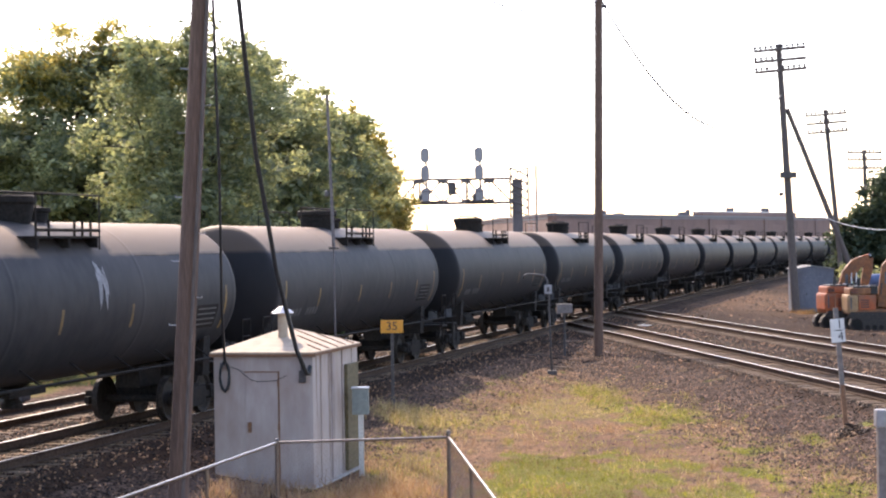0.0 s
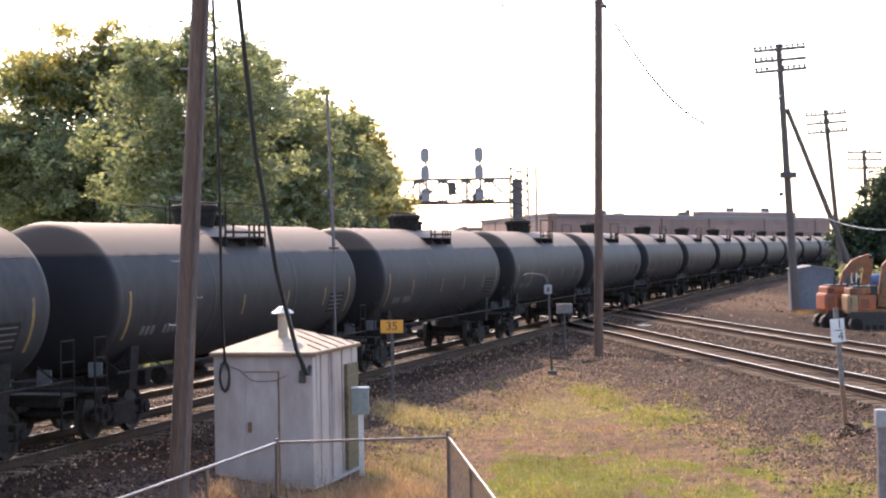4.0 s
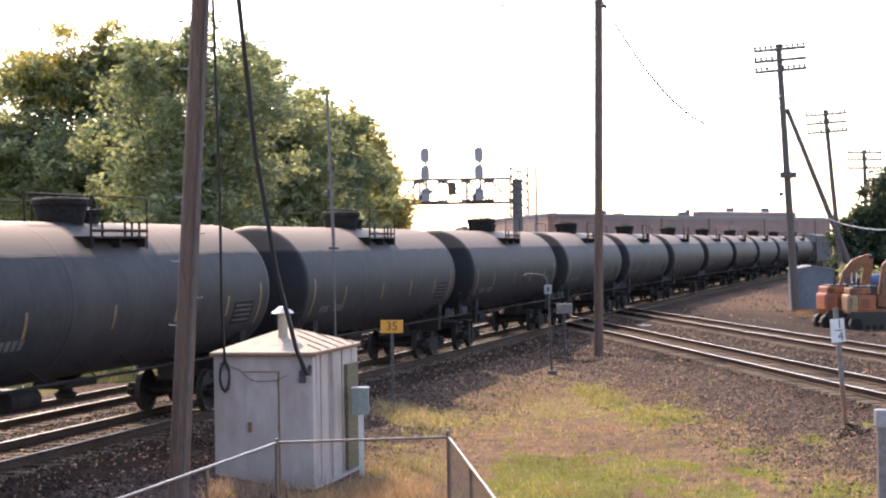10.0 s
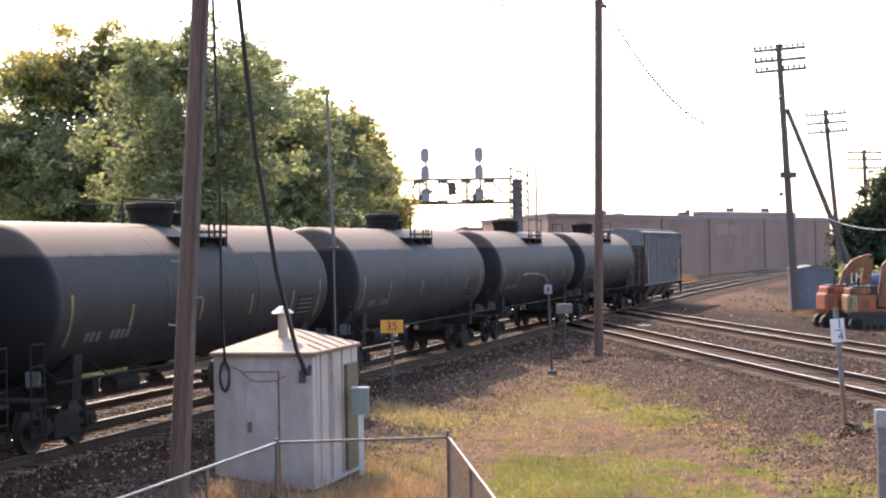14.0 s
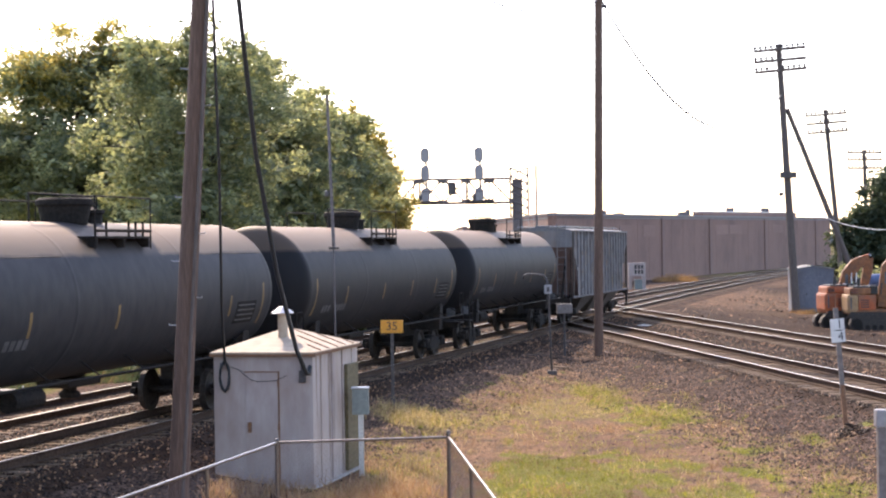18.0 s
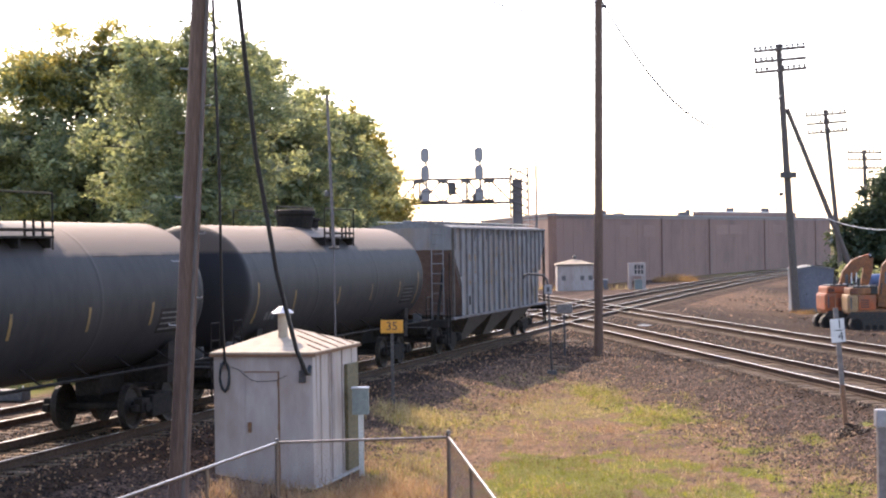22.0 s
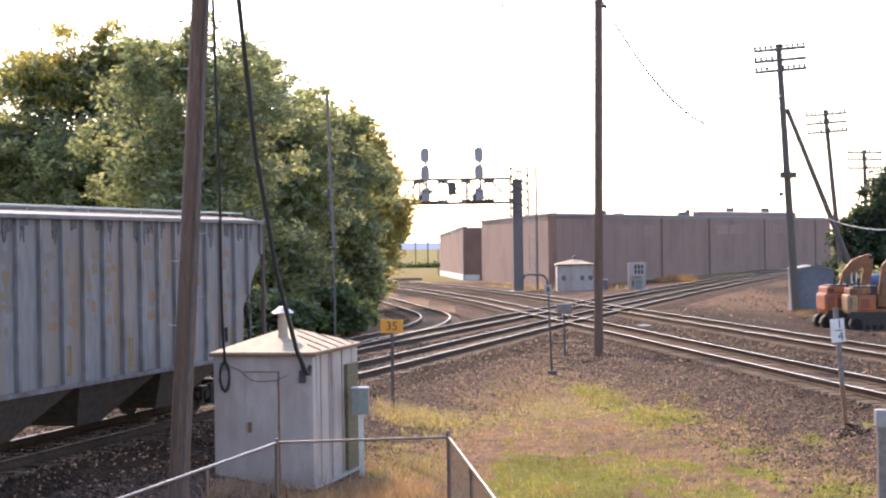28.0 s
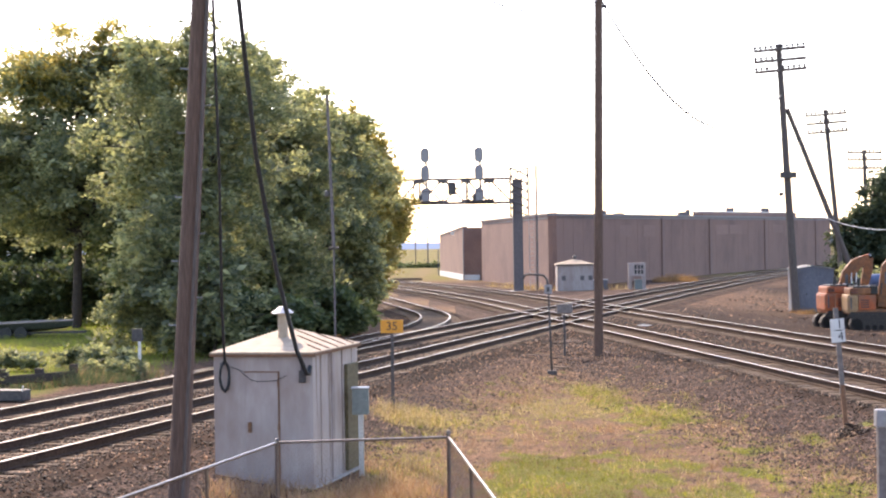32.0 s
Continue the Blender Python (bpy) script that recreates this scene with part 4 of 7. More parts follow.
TANK0 = tank_car()
TANKS = [TANK0] + [copy_thing(TANK0, pose(0, 0, 0)) for _ in range(35)]
HOPPER = hopper_car()


def smear(car, x, z, mat, label, seed, spread, tall):
    """Sprayed strokes that follow the near side of a tank's shell."""
    rnd = random.Random(seed)
    for _ in range(9):
        u, w = x + rnd.uniform(-spread, spread), rnd.uniform(0.025, 0.07)
        h, slant = tall * rnd.uniform(0.3, 1.0), rnd.uniform(-0.25, 0.45)
        z0 = z + rnd.uniform(-0.25, 0.2)
        vs, fs = [], []
        for i in range(7):
            k = i / 6
            zz = z0 + h * (k - 0.5)
            y = -math.sqrt((TANK_R + 0.007) ** 2 - (zz - TANK_CENTRE) ** 2)
            ww = w * (0.3 + math.sin(k * pi)) * rnd.uniform(0.7, 1.2)
            xc = u - slant * h * (k - 0.5)
            vs += [(xc - ww, y, zz), (xc + ww, y, zz)]
            if i:
                fs.append((2 * i - 2, 2 * i - 1, 2 * i + 1, 2 * i))
        part("graffiti_stroke", poly(vs, fs), mat, car, label)


M_SPRAYW = surf("spray_white", (0.2, 0.2, 0.21), (0.32, 0.32, 0.33), 6, 0.8, 0.0, c3=(0.06, 0.06, 0.065), scale3=3.0, amt3=0.8)
M_SPRAYB = surf("spray_pale_blue", (0.1, 0.15, 0.22), (0.2, 0.27, 0.34), 6, 0.8, 0.0, c3=(0.05, 0.06, 0.08), scale3=3.0, amt3=0.8)
smear(TANKS[1], 0.8, 3.0, M_SPRAYW, "white sprayed stroke", 3, 0.22, 0.8)
smear(TANKS[23], -0.8, 3.1, M_SPRAYB, "pale blue sprayed stroke", 5, 0.5, 0.6)
smear(TANKS[23], 0.6, 2.9, M_SPRAYB, "pale blue sprayed stroke", 7, 0.3, 0.4)

# How far the train has run, second by second.
RUN = [(0.0, 0.0), (1.5, 63.3), (3.5, 147.4), (6.0, 252.95), (9.0, 380.5), (11.0, 466.7), (12.3, 522.6), (12.4, 527.1), (12.5, 531.6), (12.6, 535.4), (12.7, 536.3),
       (12.8, 536.9), (13.0, 538.0), (14.0, 543.5), (17.0, 559.8), (19.0, 570.9), (20.0, 576.3), (23.0, 592.8), (25.0, 603.95), (25.5, 606.7),
       (27.5, 617.75), (29.5, 628.5), (32.0, 642.2)]


def run_at(t):
    for (t0, d0), (t1, d1) in zip(RUN, RUN[1:]):
        if t <= t1:
            return d0 + (d1 - d0) * (t - t0) / (t1 - t0)
    return RUN[-1][1]


def car_pose(s, half):
    """A car whose middle is at s, carried by two trucks half apart."""
    x0, y0, _ = line_a(s - half)
    x1, y1, _ = line_a(s + half)
    return pose((x0 + x1) / 2, (y0 + y1) / 2, 0, 0, 0, math.degrees(atan2(y1 - y0, x1 - x0)))


def motions():
    times = sorted({round(0.5 * i, 2) for i in range(65)} | {12.2, 12.3, 12.4, 12.6, 12.7, 12.8, 12.9, 13.2})
    for k, car in enumerate(TANKS):
        mid = 36.6 - 7.42 + PITCH * (k - 1)
        walk(car, [(t, car_pose(mid - run_at(t), 6.3)) for t in times])
    mid = 651.15
    walk(HOPPER, [(t, car_pose(mid - run_at(t), 6.0)) for t in times])


# ================= buildings =================
def wall_run(parent, name, a, b, z0, z1, thick, mat, label=""):
    """An upright wall from a to b in plan, its outer face on that line, its body to the left of it."""
    ax, ay, bx, by = *a, *b
    L = hypot(bx - ax, by - ay)
    z1a, z1b = z1 if isinstance(z1, tuple) else (z1, z1)
    bm = poly([(0, 0, z0), (L, 0, z0), (L, 0, z1b), (0, 0, z1a), (0, thick, z0), (L, thick, z0), (L, thick, z1b), (0, thick, z1a)],
              [(0, 1, 2, 3), (4, 5, 6, 7), (0, 1, 5, 4), (1, 2, 6, 5), (2, 3, 7, 6), (3, 0, 4, 7)])
    o = part(name, bm, mat, parent, label)
    o.matrix_basis = Matrix.Translation((ax, ay, 0)) @ Matrix.Rotation(atan2(by - ay, bx - ax), 4, "Z")
    return o


M_BRICKLT = surf("brick_infill", (0.235, 0.142, 0.112), (0.305, 0.193, 0.153), 2.5, 0.9, 0.15, vary=0.08)


def warehouse():
    """Long low brick building behind the crossing."""
    w = thing("warehouse", pose(0, 0, 0), "long low red-brown brick warehouse with flat roof", "warehouse")
    C, R, L = (9.93, 158.0), (66.5, 299.0), (4.41, 198.0)
    E = (R[0] - 24, R[1] + 16)
    HR = 7.34                                  # the parapet climbs gently towards the far end
    front = wall_run(w, "front_wall", C, R, -0.6, (6.28, HR), 0.4, M_BRICK, "red-brown brick wall in long bays")
    wall_run(w, "side_wall", L, C, -0.6, 6.36, 0.4, M_BRICK, "sunlit brick side wall")
    wall_run(w, "end_wall", R, E, -0.6, HR, 0.4, M_BRICK)
    wall_run(w, "rear_wall", E, L, -0.6, (HR, 6.36), 0.4, M_BRICK)
    n = hypot(R[0] - C[0], R[1] - C[1])

    def top(k):
        return 6.28 + (HR - 6.28) * k / n

    bays = (39.0, 62.0, 95.9, 137.3)
    for k in bays:
        d = 1 + 0.34 * k / n
        part("pilaster", bbox(k - 0.5 * d, k + 0.5 * d, -0.16, 0.0, -0.6, top(k) - 0.18, 0.02), M_BRICKDK, front, "darker brick pilaster")
    for i in range(25):
        k = 0.6 + 2.6 * i + 0.115 * i * i
        if k < n and all(abs(k - q) > 0.7 for q in bays):
            part("wall_joint", bbox(k - 0.025, k + 0.025, -0.012, 0.0, -0.6, top(k) - 0.18), M_BRICK, front)
    for k, hw in ((24.1, 2.3), (33.4, 2.4), (68.9, 3.4), (76.8, 3.6), (105.4, 4.2), (114.9, 4.3)):
        part("bricked_opening", bbox(k - hw, k + hw, -0.02, 0.0, top(k) - 2.1, top(k) - 0.9), M_BRICKLT, front, "paler bricked-up opening")

    def strip(length, y0, y1, za, zb, thick):
        v = [(x, y, z + q) for x, z in ((-0.1, za), (length + 0.1, zb)) for y in (y0, y1) for q in (0, thick)]
        return poly(v, [(0, 1, 3, 2), (4, 6, 7, 5), (0, 4, 5, 1), (2, 3, 7, 6), (1, 5, 7, 3), (0, 2, 6, 4)])

    part("coping", strip(n, -0.12, 0.45, 6.28, HR, 0.24), M_ROOF, front, "grey metal coping")
    m = hypot(L[0] - C[0], L[1] - C[1])
    cs = part("coping", bbox(-0.1, m, -0.1, 0.45, 6.36, 6.56, 0.02), M_ROOF, w, "grey metal coping")
    cs.matrix_basis = Matrix.Translation((*L, 0)) @ Matrix.Rotation(atan2(C[1] - L[1], C[0] - L[0]), 4, "Z")
    rf = [(*C, 6.05), (*R, HR - 0.22), (*E, HR - 0.22), (*L, 6.05)]
    part("roof", poly(rf + [(x, y, z + 0.15) for x, y, z in rf], [(0, 1, 2, 3), (4, 5, 6, 7), (0, 1, 5, 4), (1, 2, 6, 5), (2, 3, 7, 6), (3, 0, 4, 7)]), M_ROOF, w, "flat felt roof")
    up = wall_run(w, "upper_storey", (33.2, 222.0), (57.8, 285.0), 6.0, (7.5, 8.2), 1.3, M_BRICK, "set-back upper part")
    part("coping", strip(hypot(24.6, 63.0), -0.1, 1.4, 7.5, 8.2, 0.16), M_WHITE, up, "pale roof edge")
    for x, y, s, hh in ((16.5, 182.3, 0.6, 7.15), (18.9, 186.6, 0.5, 6.95), (28.9, 209.8, 0.55, 7.35), (29.9, 212.5, 0.25, 7.7), (39.9, 242.0, 0.5, 8.4), (49.0, 265.0, 0.55, 8.75)):
        part("roof_vent", bbox(x - s, x + s, y - s, y + s, 6.1, hh, 0.05), M_TOWER, w, "small grey roof unit")
    # lower wing
    A, B, D = (2.4, 204.0), (4.9, 200.5), (-0.42, 240.0)
    wing = wall_run(w, "wing_wall", D, A, -0.6, (5.1, 5.82), 0.4, M_BRICK, "sunlit brick wing with sloping parapet")
    wall_run(w, "wing_front", A, (6.5, 203.0), -0.6, 5.82, 0.4, M_BRICK, "brick wing wall")
    wall_run(w, "wing_back", (6.5, 203.0), (3.5, 240.0), -0.6, 5.1, 0.4, M_BRICK)
    part("wing_roof", poly([(*A, 5.6), (6.5, 203.0, 5.6), (3.5, 240.0, 4.9), (*D, 4.9), (*A, 5.7), (6.5, 203.0, 5.7), (3.5, 240.0, 5.0), (*D, 5.0)],
                           [(0, 1, 2, 3), (4, 5, 6, 7), (0, 1, 5, 4), (1, 2, 6, 5), (2, 3, 7, 6), (3, 0, 4, 7)]), M_ROOF, w)
    k = hypot(A[0] - D[0], A[1] - D[1])
    part("base_course", bbox(0, k, -0.06, 0.0, -0.6, 0.35), M_WHITE, wing, "white painted base")
    bf = part("base_course", bbox(0, 1.9, -0.06, 0.0, -0.6, 0.3), M_WHITE, w, "white painted base")
    bf.matrix_basis = Matrix.Translation((*A, 0)) @ Matrix.Rotation(atan2(-1.0, 4.1), 4, "Z")
    part("coping", bbox(-0.1, k, -0.08, 0.5, 0, 0.16), M_ROOF, w).matrix_basis = Matrix.Translation((*D, 5.1)) @ Matrix.Rotation(atan2(A[1] - D[1], A[0] - D[0]), 4, "Z") @ Matrix.Rotation(-atan2(0.72, k), 4, "Y")
    part("downpipe", brod((2.38, 203.8, -0.5), (2.38, 203.8, 5.6), 0.07), M_SIGNAL, w)
    part("wall_lamp", bbox(0.9, 1.3, 203.5, 203.9, 5.0, 5.3, 0.05), M_WHITE, w)
    part("door", bbox(-0.75, -0.62, 241.0, 243.0, -0.5, 3.2), M_SHED, w, "pale blue door frame")


warehouse()


def pyramid_roof(x0, x1, y0, y1, z, top, eave, thick=0.05):
    cx, cy = (x0 + x1) / 2, (y0 + y1) / 2
    x0, x1, y0, y1 = x0 - eave, x1 + eave, y0 - eave, y1 + eave
    vs = [(x0, y0, z), (x1, y0, z), (x1, y1, z), (x0, y1, z), (x0, y0, z + thick), (x1, y0, z + thick), (x1, y1, z + thick), (x0, y1, z + thick), (cx, cy, top)]
    return poly(vs, [(0, 1, 2, 3), (0, 1, 5, 4), (1, 2, 6, 5), (2, 3, 7, 6), (3, 0, 4, 7), (4, 5, 8), (5, 6, 8), (6, 7, 8), (7, 4, 8)])


def relay_hut():
    """White metal instrument hut by the fence."""
    W, D, H = 1.9, 3.1, 2.47
    yaw = math.degrees(atan2(31.69 - 32.1, 1.87))
    h = thing("relay_hut", pose(-4.26, 32.1, -0.78, 0, 0, yaw), "white painted steel relay hut with hipped roof", "utility hut")
    part("body", bbox(0, W, 0, D, 0.05, H, 0.015), M_HUT, h, "white painted steel walls with rust stains")
    part("plinth", bbox(-0.05, W + 0.05, -0.05, D + 0.05, -0.1, 0.06, 0.01), M_CONC, h, "concrete plinth")
    part("roof", pyramid_roof(0, W, 0, D, H, H + 0.44, 0.05), M_HUTROOF, h, "cream hipped roof")
    part("eave_trim", bbox(-0.06, W + 0.06, -0.065, -0.045, H - 0.03, H + 0.02), M_RUST, h, "thin rusty eave edge")
    for v in (0.42, 0.98, 1.55, 2.12, 2.68):
        f = min(v, D - v) / (D / 2)
        part("roof_seam", brod((W + 0.04, v, H + 0.06), (W + 0.04 - f * (W / 2 + 0.04), v, H + 0.06 + f * 0.385), 0.013, n=5), M_RUST, h, "rusty standing seam")
    part("eave_edge", bbox(W + 0.045, W + 0.065, -0.06, D + 0.06, H - 0.02, H + 0.03), M_RUST, h, "thin rusty eave edge")
    vent = part("vent_pipe", lathe([(0.092, H + 0.12), (0.092, H + 0.74)], 16), M_HUTROOF, h, "short round vent pipe")
    vent.matrix_basis = pose(W / 2 + 0.1, D / 2 - 0.62, 0)
    part("vent_cap", lathe([(0.0, 0.0), (0.2, 0.0), (0.21, 0.015), (0.06, 0.13), (0.0, 0.14)], 20), M_GALV, vent, "conical rain cap").matrix_basis = pose(0, 0, H + 0.72)
    # door seam and fittings on the front face
    door = part("door", bbox(0.62, 1.24, -0.022, 0.0, 0.15, 2.15, 0.006), M_HUT, h, "white steel door")
    bm = bmesh.new()
    box(bm, 0.6, 1.26, -0.026, -0.004, 2.15, 2.17)
    box(bm, 1.24, 1.262, -0.026, -0.004, 0.15, 2.15)
    part("door_seam", bm, M_RUST, door, "rusty door seam")
    part("handle", bbox(0.67, 0.73, -0.07, -0.02, 1.05, 1.24, 0.01), M_RUST, door, "rusty latch")
    for z in (0.35, 1.15, 1.95):
        part("hinge", brod((1.25, -0.035, z - 0.06), (1.25, -0.035, z + 0.06), 0.018), M_RUST, door)
    part("conduit", tube([(0.12, -0.02, H - 0.15), (0.5, -0.025, 2.2), (0.72, -0.025, 2.02), (0.85, -0.025, 1.98), (1.2, -0.025, 2.0), (1.42, -0.025, 2.1)], 0.007), M_CABLE, h, "thin cable along the wall")
    for i in range(4):
        y = 0.5 + i * 0.72
        part("side_seam", bbox(W, W + 0.02, y - 0.03, y + 0.03, 0.06, H - 0.02), M_HUTRUST if i in (1, 2) else M_HUT, h, "rust-stained wall rib" if i in (1, 2) else "pressed wall rib")
    for k, (y0, y1, z0) in enumerate(((0.98, 1.16, 0.1), (1.3, 1.42, 0.7), (0.18, 0.26, 1.3))):
        part("rust_run", prism([(y0, H - 0.03), (y1, H - 0.03), (y1 - 0.02, (H + z0) / 2), ((y0 + y1) / 2 + 0.02, z0), (y0 + 0.03, (H + z0) / 2 - 0.2)], 0, 0.004), M_HUTRUST, h, "brown rust run down the wall").matrix_basis = pose(W + 0.006, 0, 0, 0, 0, 90)
    part("side_panel", bbox(W, W + 0.07, 2.1, 2.9, 0.1, 2.15, 0.01), M_RUSTDK, h, "dark rust-brown louvred panel")
    bm = bmesh.new()
    box(bm, 1.66, 1.78, -0.09, 0.0, H - 0.5, H - 0.28, bevel=0.01)
    rod(bm, (1.72, -0.05, H - 0.28), (1.72, -0.05, H - 0.12), 0.03, n=8)
    part("cable_entry", bm, M_SIGDK, h, "dark cable entry fitting")
    return h


M_HUTRUST = surf("rust_stained_paint", (0.26, 0.2, 0.18), (0.36, 0.3, 0.28), 2.5, 0.8, 0.05, c3=(0.22, 0.14, 0.1), scale3=1.5, amt3=0.8, stretch=(1, 1, 0.3))
M_RUSTDK = surf("dark_rust_panel", (0.1, 0.08, 0.04), (0.16, 0.13, 0.07), 4, 0.85, 0.2)
relay_hut()


def meter_box():
    m = thing("meter_box", pose(-1.63, 33.6, -0.78), "pale grey meter cabinet on a post beside the hut", "meter box")
    part("post", bbox(-0.05, 0.05, -0.04, 0.04, 0, 1.5), M_GALV, m)
    part("cabinet", bbox(-0.16, 0.16, -0.16, 0.02, 1.2, 1.7, 0.02), M_SIGNAL2, m, "pale grey-green cabinet")
    part("lid", bbox(-0.17, 0.17, -0.18, 0.03, 1.7, 1.73, 0.01), M_GALV, m)
    part("dial", lathe([(0.0, 0.0), (0.06, 0.0), (0.06, 0.03), (0.0, 0.04)], 14, "Y"), M_SIGNAL2, m).matrix_basis = pose(0.08, -0.2, 1.45)


M_SIGNAL2 = surf("cabinet_grey_green", (0.16, 0.185, 0.175), (0.21, 0.235, 0.22), 3, 0.5, 0.03)
meter_box()


def far_hut():
    h = thing("signal_hut", pose(9.8, 150.0, -0.45), "small white hut with a low hipped roof", "utility hut")
    part("body", bbox(0, 3.1, 0, 2.4, 0, 2.35, 0.02), M_HUT, h, "white painted walls")
    part("roof", pyramid_roof(0, 3.1, 0, 2.4, 2.35, 2.85, 0.14), M_HUTROOF, h, "cream hipped roof")
    part("eave_trim", bbox(-0.15, 3.25, -0.155, -0.135, 2.3, 2.38), M_SIGDK, h, "dark eave edge")
    part("vent_cap", lathe([(0.1, 0), (0.1, 0.25), (0.24, 0.25), (0.1, 0.38), (0, 0.4)], 12), M_SIGDK, h).matrix_basis = pose(1.6, 1.2, 2.75)
    for x in (0.55, 2.15, 2.85):
        part("window", bbox(x - 0.17, x + 0.17, -0.03, 0.0, 1.0, 1.4, 0.005), M_TOWER, h, "small dark window")


far_hut()


def relay_cabinet():
    c = thing("switchgear_frame", pose(16.14, 152.0, -0.45), "white metal cabinet on legs with dark openings", "cabinet")
    part("upper_case", bbox(0, 1.5, 0, 0.7, 1.25, 2.4, 0.03), M_HUT, c, "white case")
    part("leg", bbox(0.0, 0.3, 0, 0.7, 0, 1.25, 0.02), M_HUT, c)
    part("leg", bbox(1.2, 1.5, 0, 0.7, 0, 1.25, 0.02), M_HUT, c)
    part("lower_case", bbox(0.55, 1.2, 0.05, 0.6, 0, 0.95, 0.02), M_SIGNAL2, c)
    for x in (0.62, 0.92, 1.2):
        for z in (1.45, 1.88):
            part("opening", bbox(x - 0.09, x + 0.09, -0.015, 0.0, z, z + 0.34), M_BLACK, c, "dark narrow opening")


relay_cabinet()
part_box = thing("junction_box", pose(13.7, 153.0, -0.45), "pale blue-grey low equipment box", "equipment box")
part("case", bbox(-0.7, 0.7, -0.3, 0.3, 0.05, 0.95, 0.03), M_SHED, part_box)
part("lid", bbox(-0.75, 0.75, -0.34, 0.34, 0.95, 1.0, 0.01), M_WHITE, part_box)
part("foot", bbox(-0.6, 0.6, -0.2, 0.2, -0.05, 0.05), M_CONC, part_box)


def metal_shed():
    s = thing("metal_shed", pose(19.74, 97.6, -0.42), "blue-grey sheet metal shed with shallow gable", "shed")
    W, H, P, D = 2.12, 2.45, 2.62, 2.2
    part("body", prism([(0, 0), (W, 0), (W, H), (W * 0.42, P), (0, H)], 0, D), M_SHED, s, "blue-grey sheet metal walls")
    for x0, x1, z0, z1 in ((-0.06, W * 0.42 + 0.01, H, P + 0.02), (W * 0.42 - 0.01, W + 0.06, P + 0.02, H)):
        bm = poly([(x0, -0.08, z0), (x1, -0.08, z1), (x1, D + 0.1, z1), (x0, D + 0.1, z0), (x0, -0.08, z0 + 0.05), (x1, -0.08, z1 + 0.05), (x1, D + 0.1, z1 + 0.05), (x0, D + 0.1, z0 + 0.05)],
                  [(0, 1, 2, 3), (4, 5, 6, 7), (0, 1, 5, 4), (1, 2, 6, 5), (2, 3, 7, 6), (3, 0, 4, 7)])
        part("roof_sheet", bm, M_ROOF, s, "grey metal roof sheet")
    for x in (0.05, W - 0.05):
        part("corner_trim", bbox(x - 0.05, x + 0.05, -0.02, 0.0, 0, H - 0.02), M_SHED, s, "corner trim")
    dr = part("door", bbox(0.45, 1.45, -0.035, 0.0, 0.05, 2.05, 0.008), M_SHED, s, "plain sheet metal door")
    part("hasp", bbox(0.52, 0.6, -0.06, -0.035, 1.0, 1.12), M_SIGDK, dr)
    for i in range(9):
        x = 0.22 + i * 0.21
        part("wall_rib", bbox(x - 0.012, x + 0.012, -0.02, 0.0, 0.02 if x > 1.5 or x < 0.42 else 2.08, H - 0.02), M_SHED, s)


metal_shed()


# ================= poles, wires, signals =================
def pole(name, a, b, r0, r1, mat, label):
    """A round wooden pole whose foot is at a and whose top is at b."""
    e = thing(name, Matrix.Translation(a), label, "utility pole")
    part("shaft", brod((0, 0, -0.3), Vector(b) - Vector(a), r0, r1, 14), mat, e, "weathered round wooden shaft", smooth=False)
    return e


fp = pole("utility_pole", (-4.21, 27.0, -0.75), (-3.52, 27.0, 10.4), 0.165, 0.13, M_POLE, "brown weathered wooden pole with metal climbing steps")
for i in range(15):
    z = 2.47 + (i // 2) * 0.99 + (i % 2) * 0.42
    k = (z + 0.75) / 11.15
    sx = 1 if i % 2 else -1
    bm = tube([(0.69 * k + sx * 0.12, -0.02, z + 0.75), (0.69 * k + sx * 0.24, -0.05, z + 0.75), (0.69 * k + sx * 0.247, -0.05, z + 0.775)], 0.009)
    part("climbing_step", bm, M_GALV, fp, "short bright climbing step")
part("conduit", tube([(0.1, -0.13, 0.0), (0.5, -0.13, 6.0), (0.8, -0.12, 11.0)], 0.03), M_POLEFAR, fp, "dark conduit along the pole")


M_WIREDK = surf("weathered_wire", (0.28, 0.26, 0.25), (0.36, 0.34, 0.33), 8, 0.6, 0.0)


def sag(a, b, drop, n=18):
    a, b = Vector(a), Vector(b)
    return [a.lerp(b, i / n) - Vector((0, 0, drop * 4 * (i / n) * (1 - i / n))) for i in range(n + 1)]


def cable(name, pts, r, mat, label):
    ob = obj(name, tube(pts, r, 7), mat, None, "", True)
    return tagged(ob, label, "cable")


LOOP = [(-4.04 + 0.085 * sin(k * 0.6), 31.93 + 0.006 * k / 3, 1.3 - 0.24 * cos(k * 0.6) * (1.0 + 0.008 * k)) for k in range(5, 26)]
cable("service_cable", [(-3.69, 27.6, 10.4), (-3.7, 28.5, 7.72), (-3.78, 29.6, 4.9), (-3.95, 31.0, 2.6), (-4.0, 31.6, 1.85)] + LOOP, 0.026, M_CABLE,
      "thick black cable looped at the hut corner")
cable("service_cable", [(-3.4, 27.6, 10.4), (-3.28, 28.5, 7.72), (-3.2, 30.0, 5.29), (-2.95, 30.9, 3.2), (-2.66, 31.35, 1.8), (-2.5, 31.5, 1.36), (-2.47, 31.58, 1.34), (-2.44, 31.62, 1.5)], 0.042, M_CABLE,
      "thick black cable running down to the hut wall")

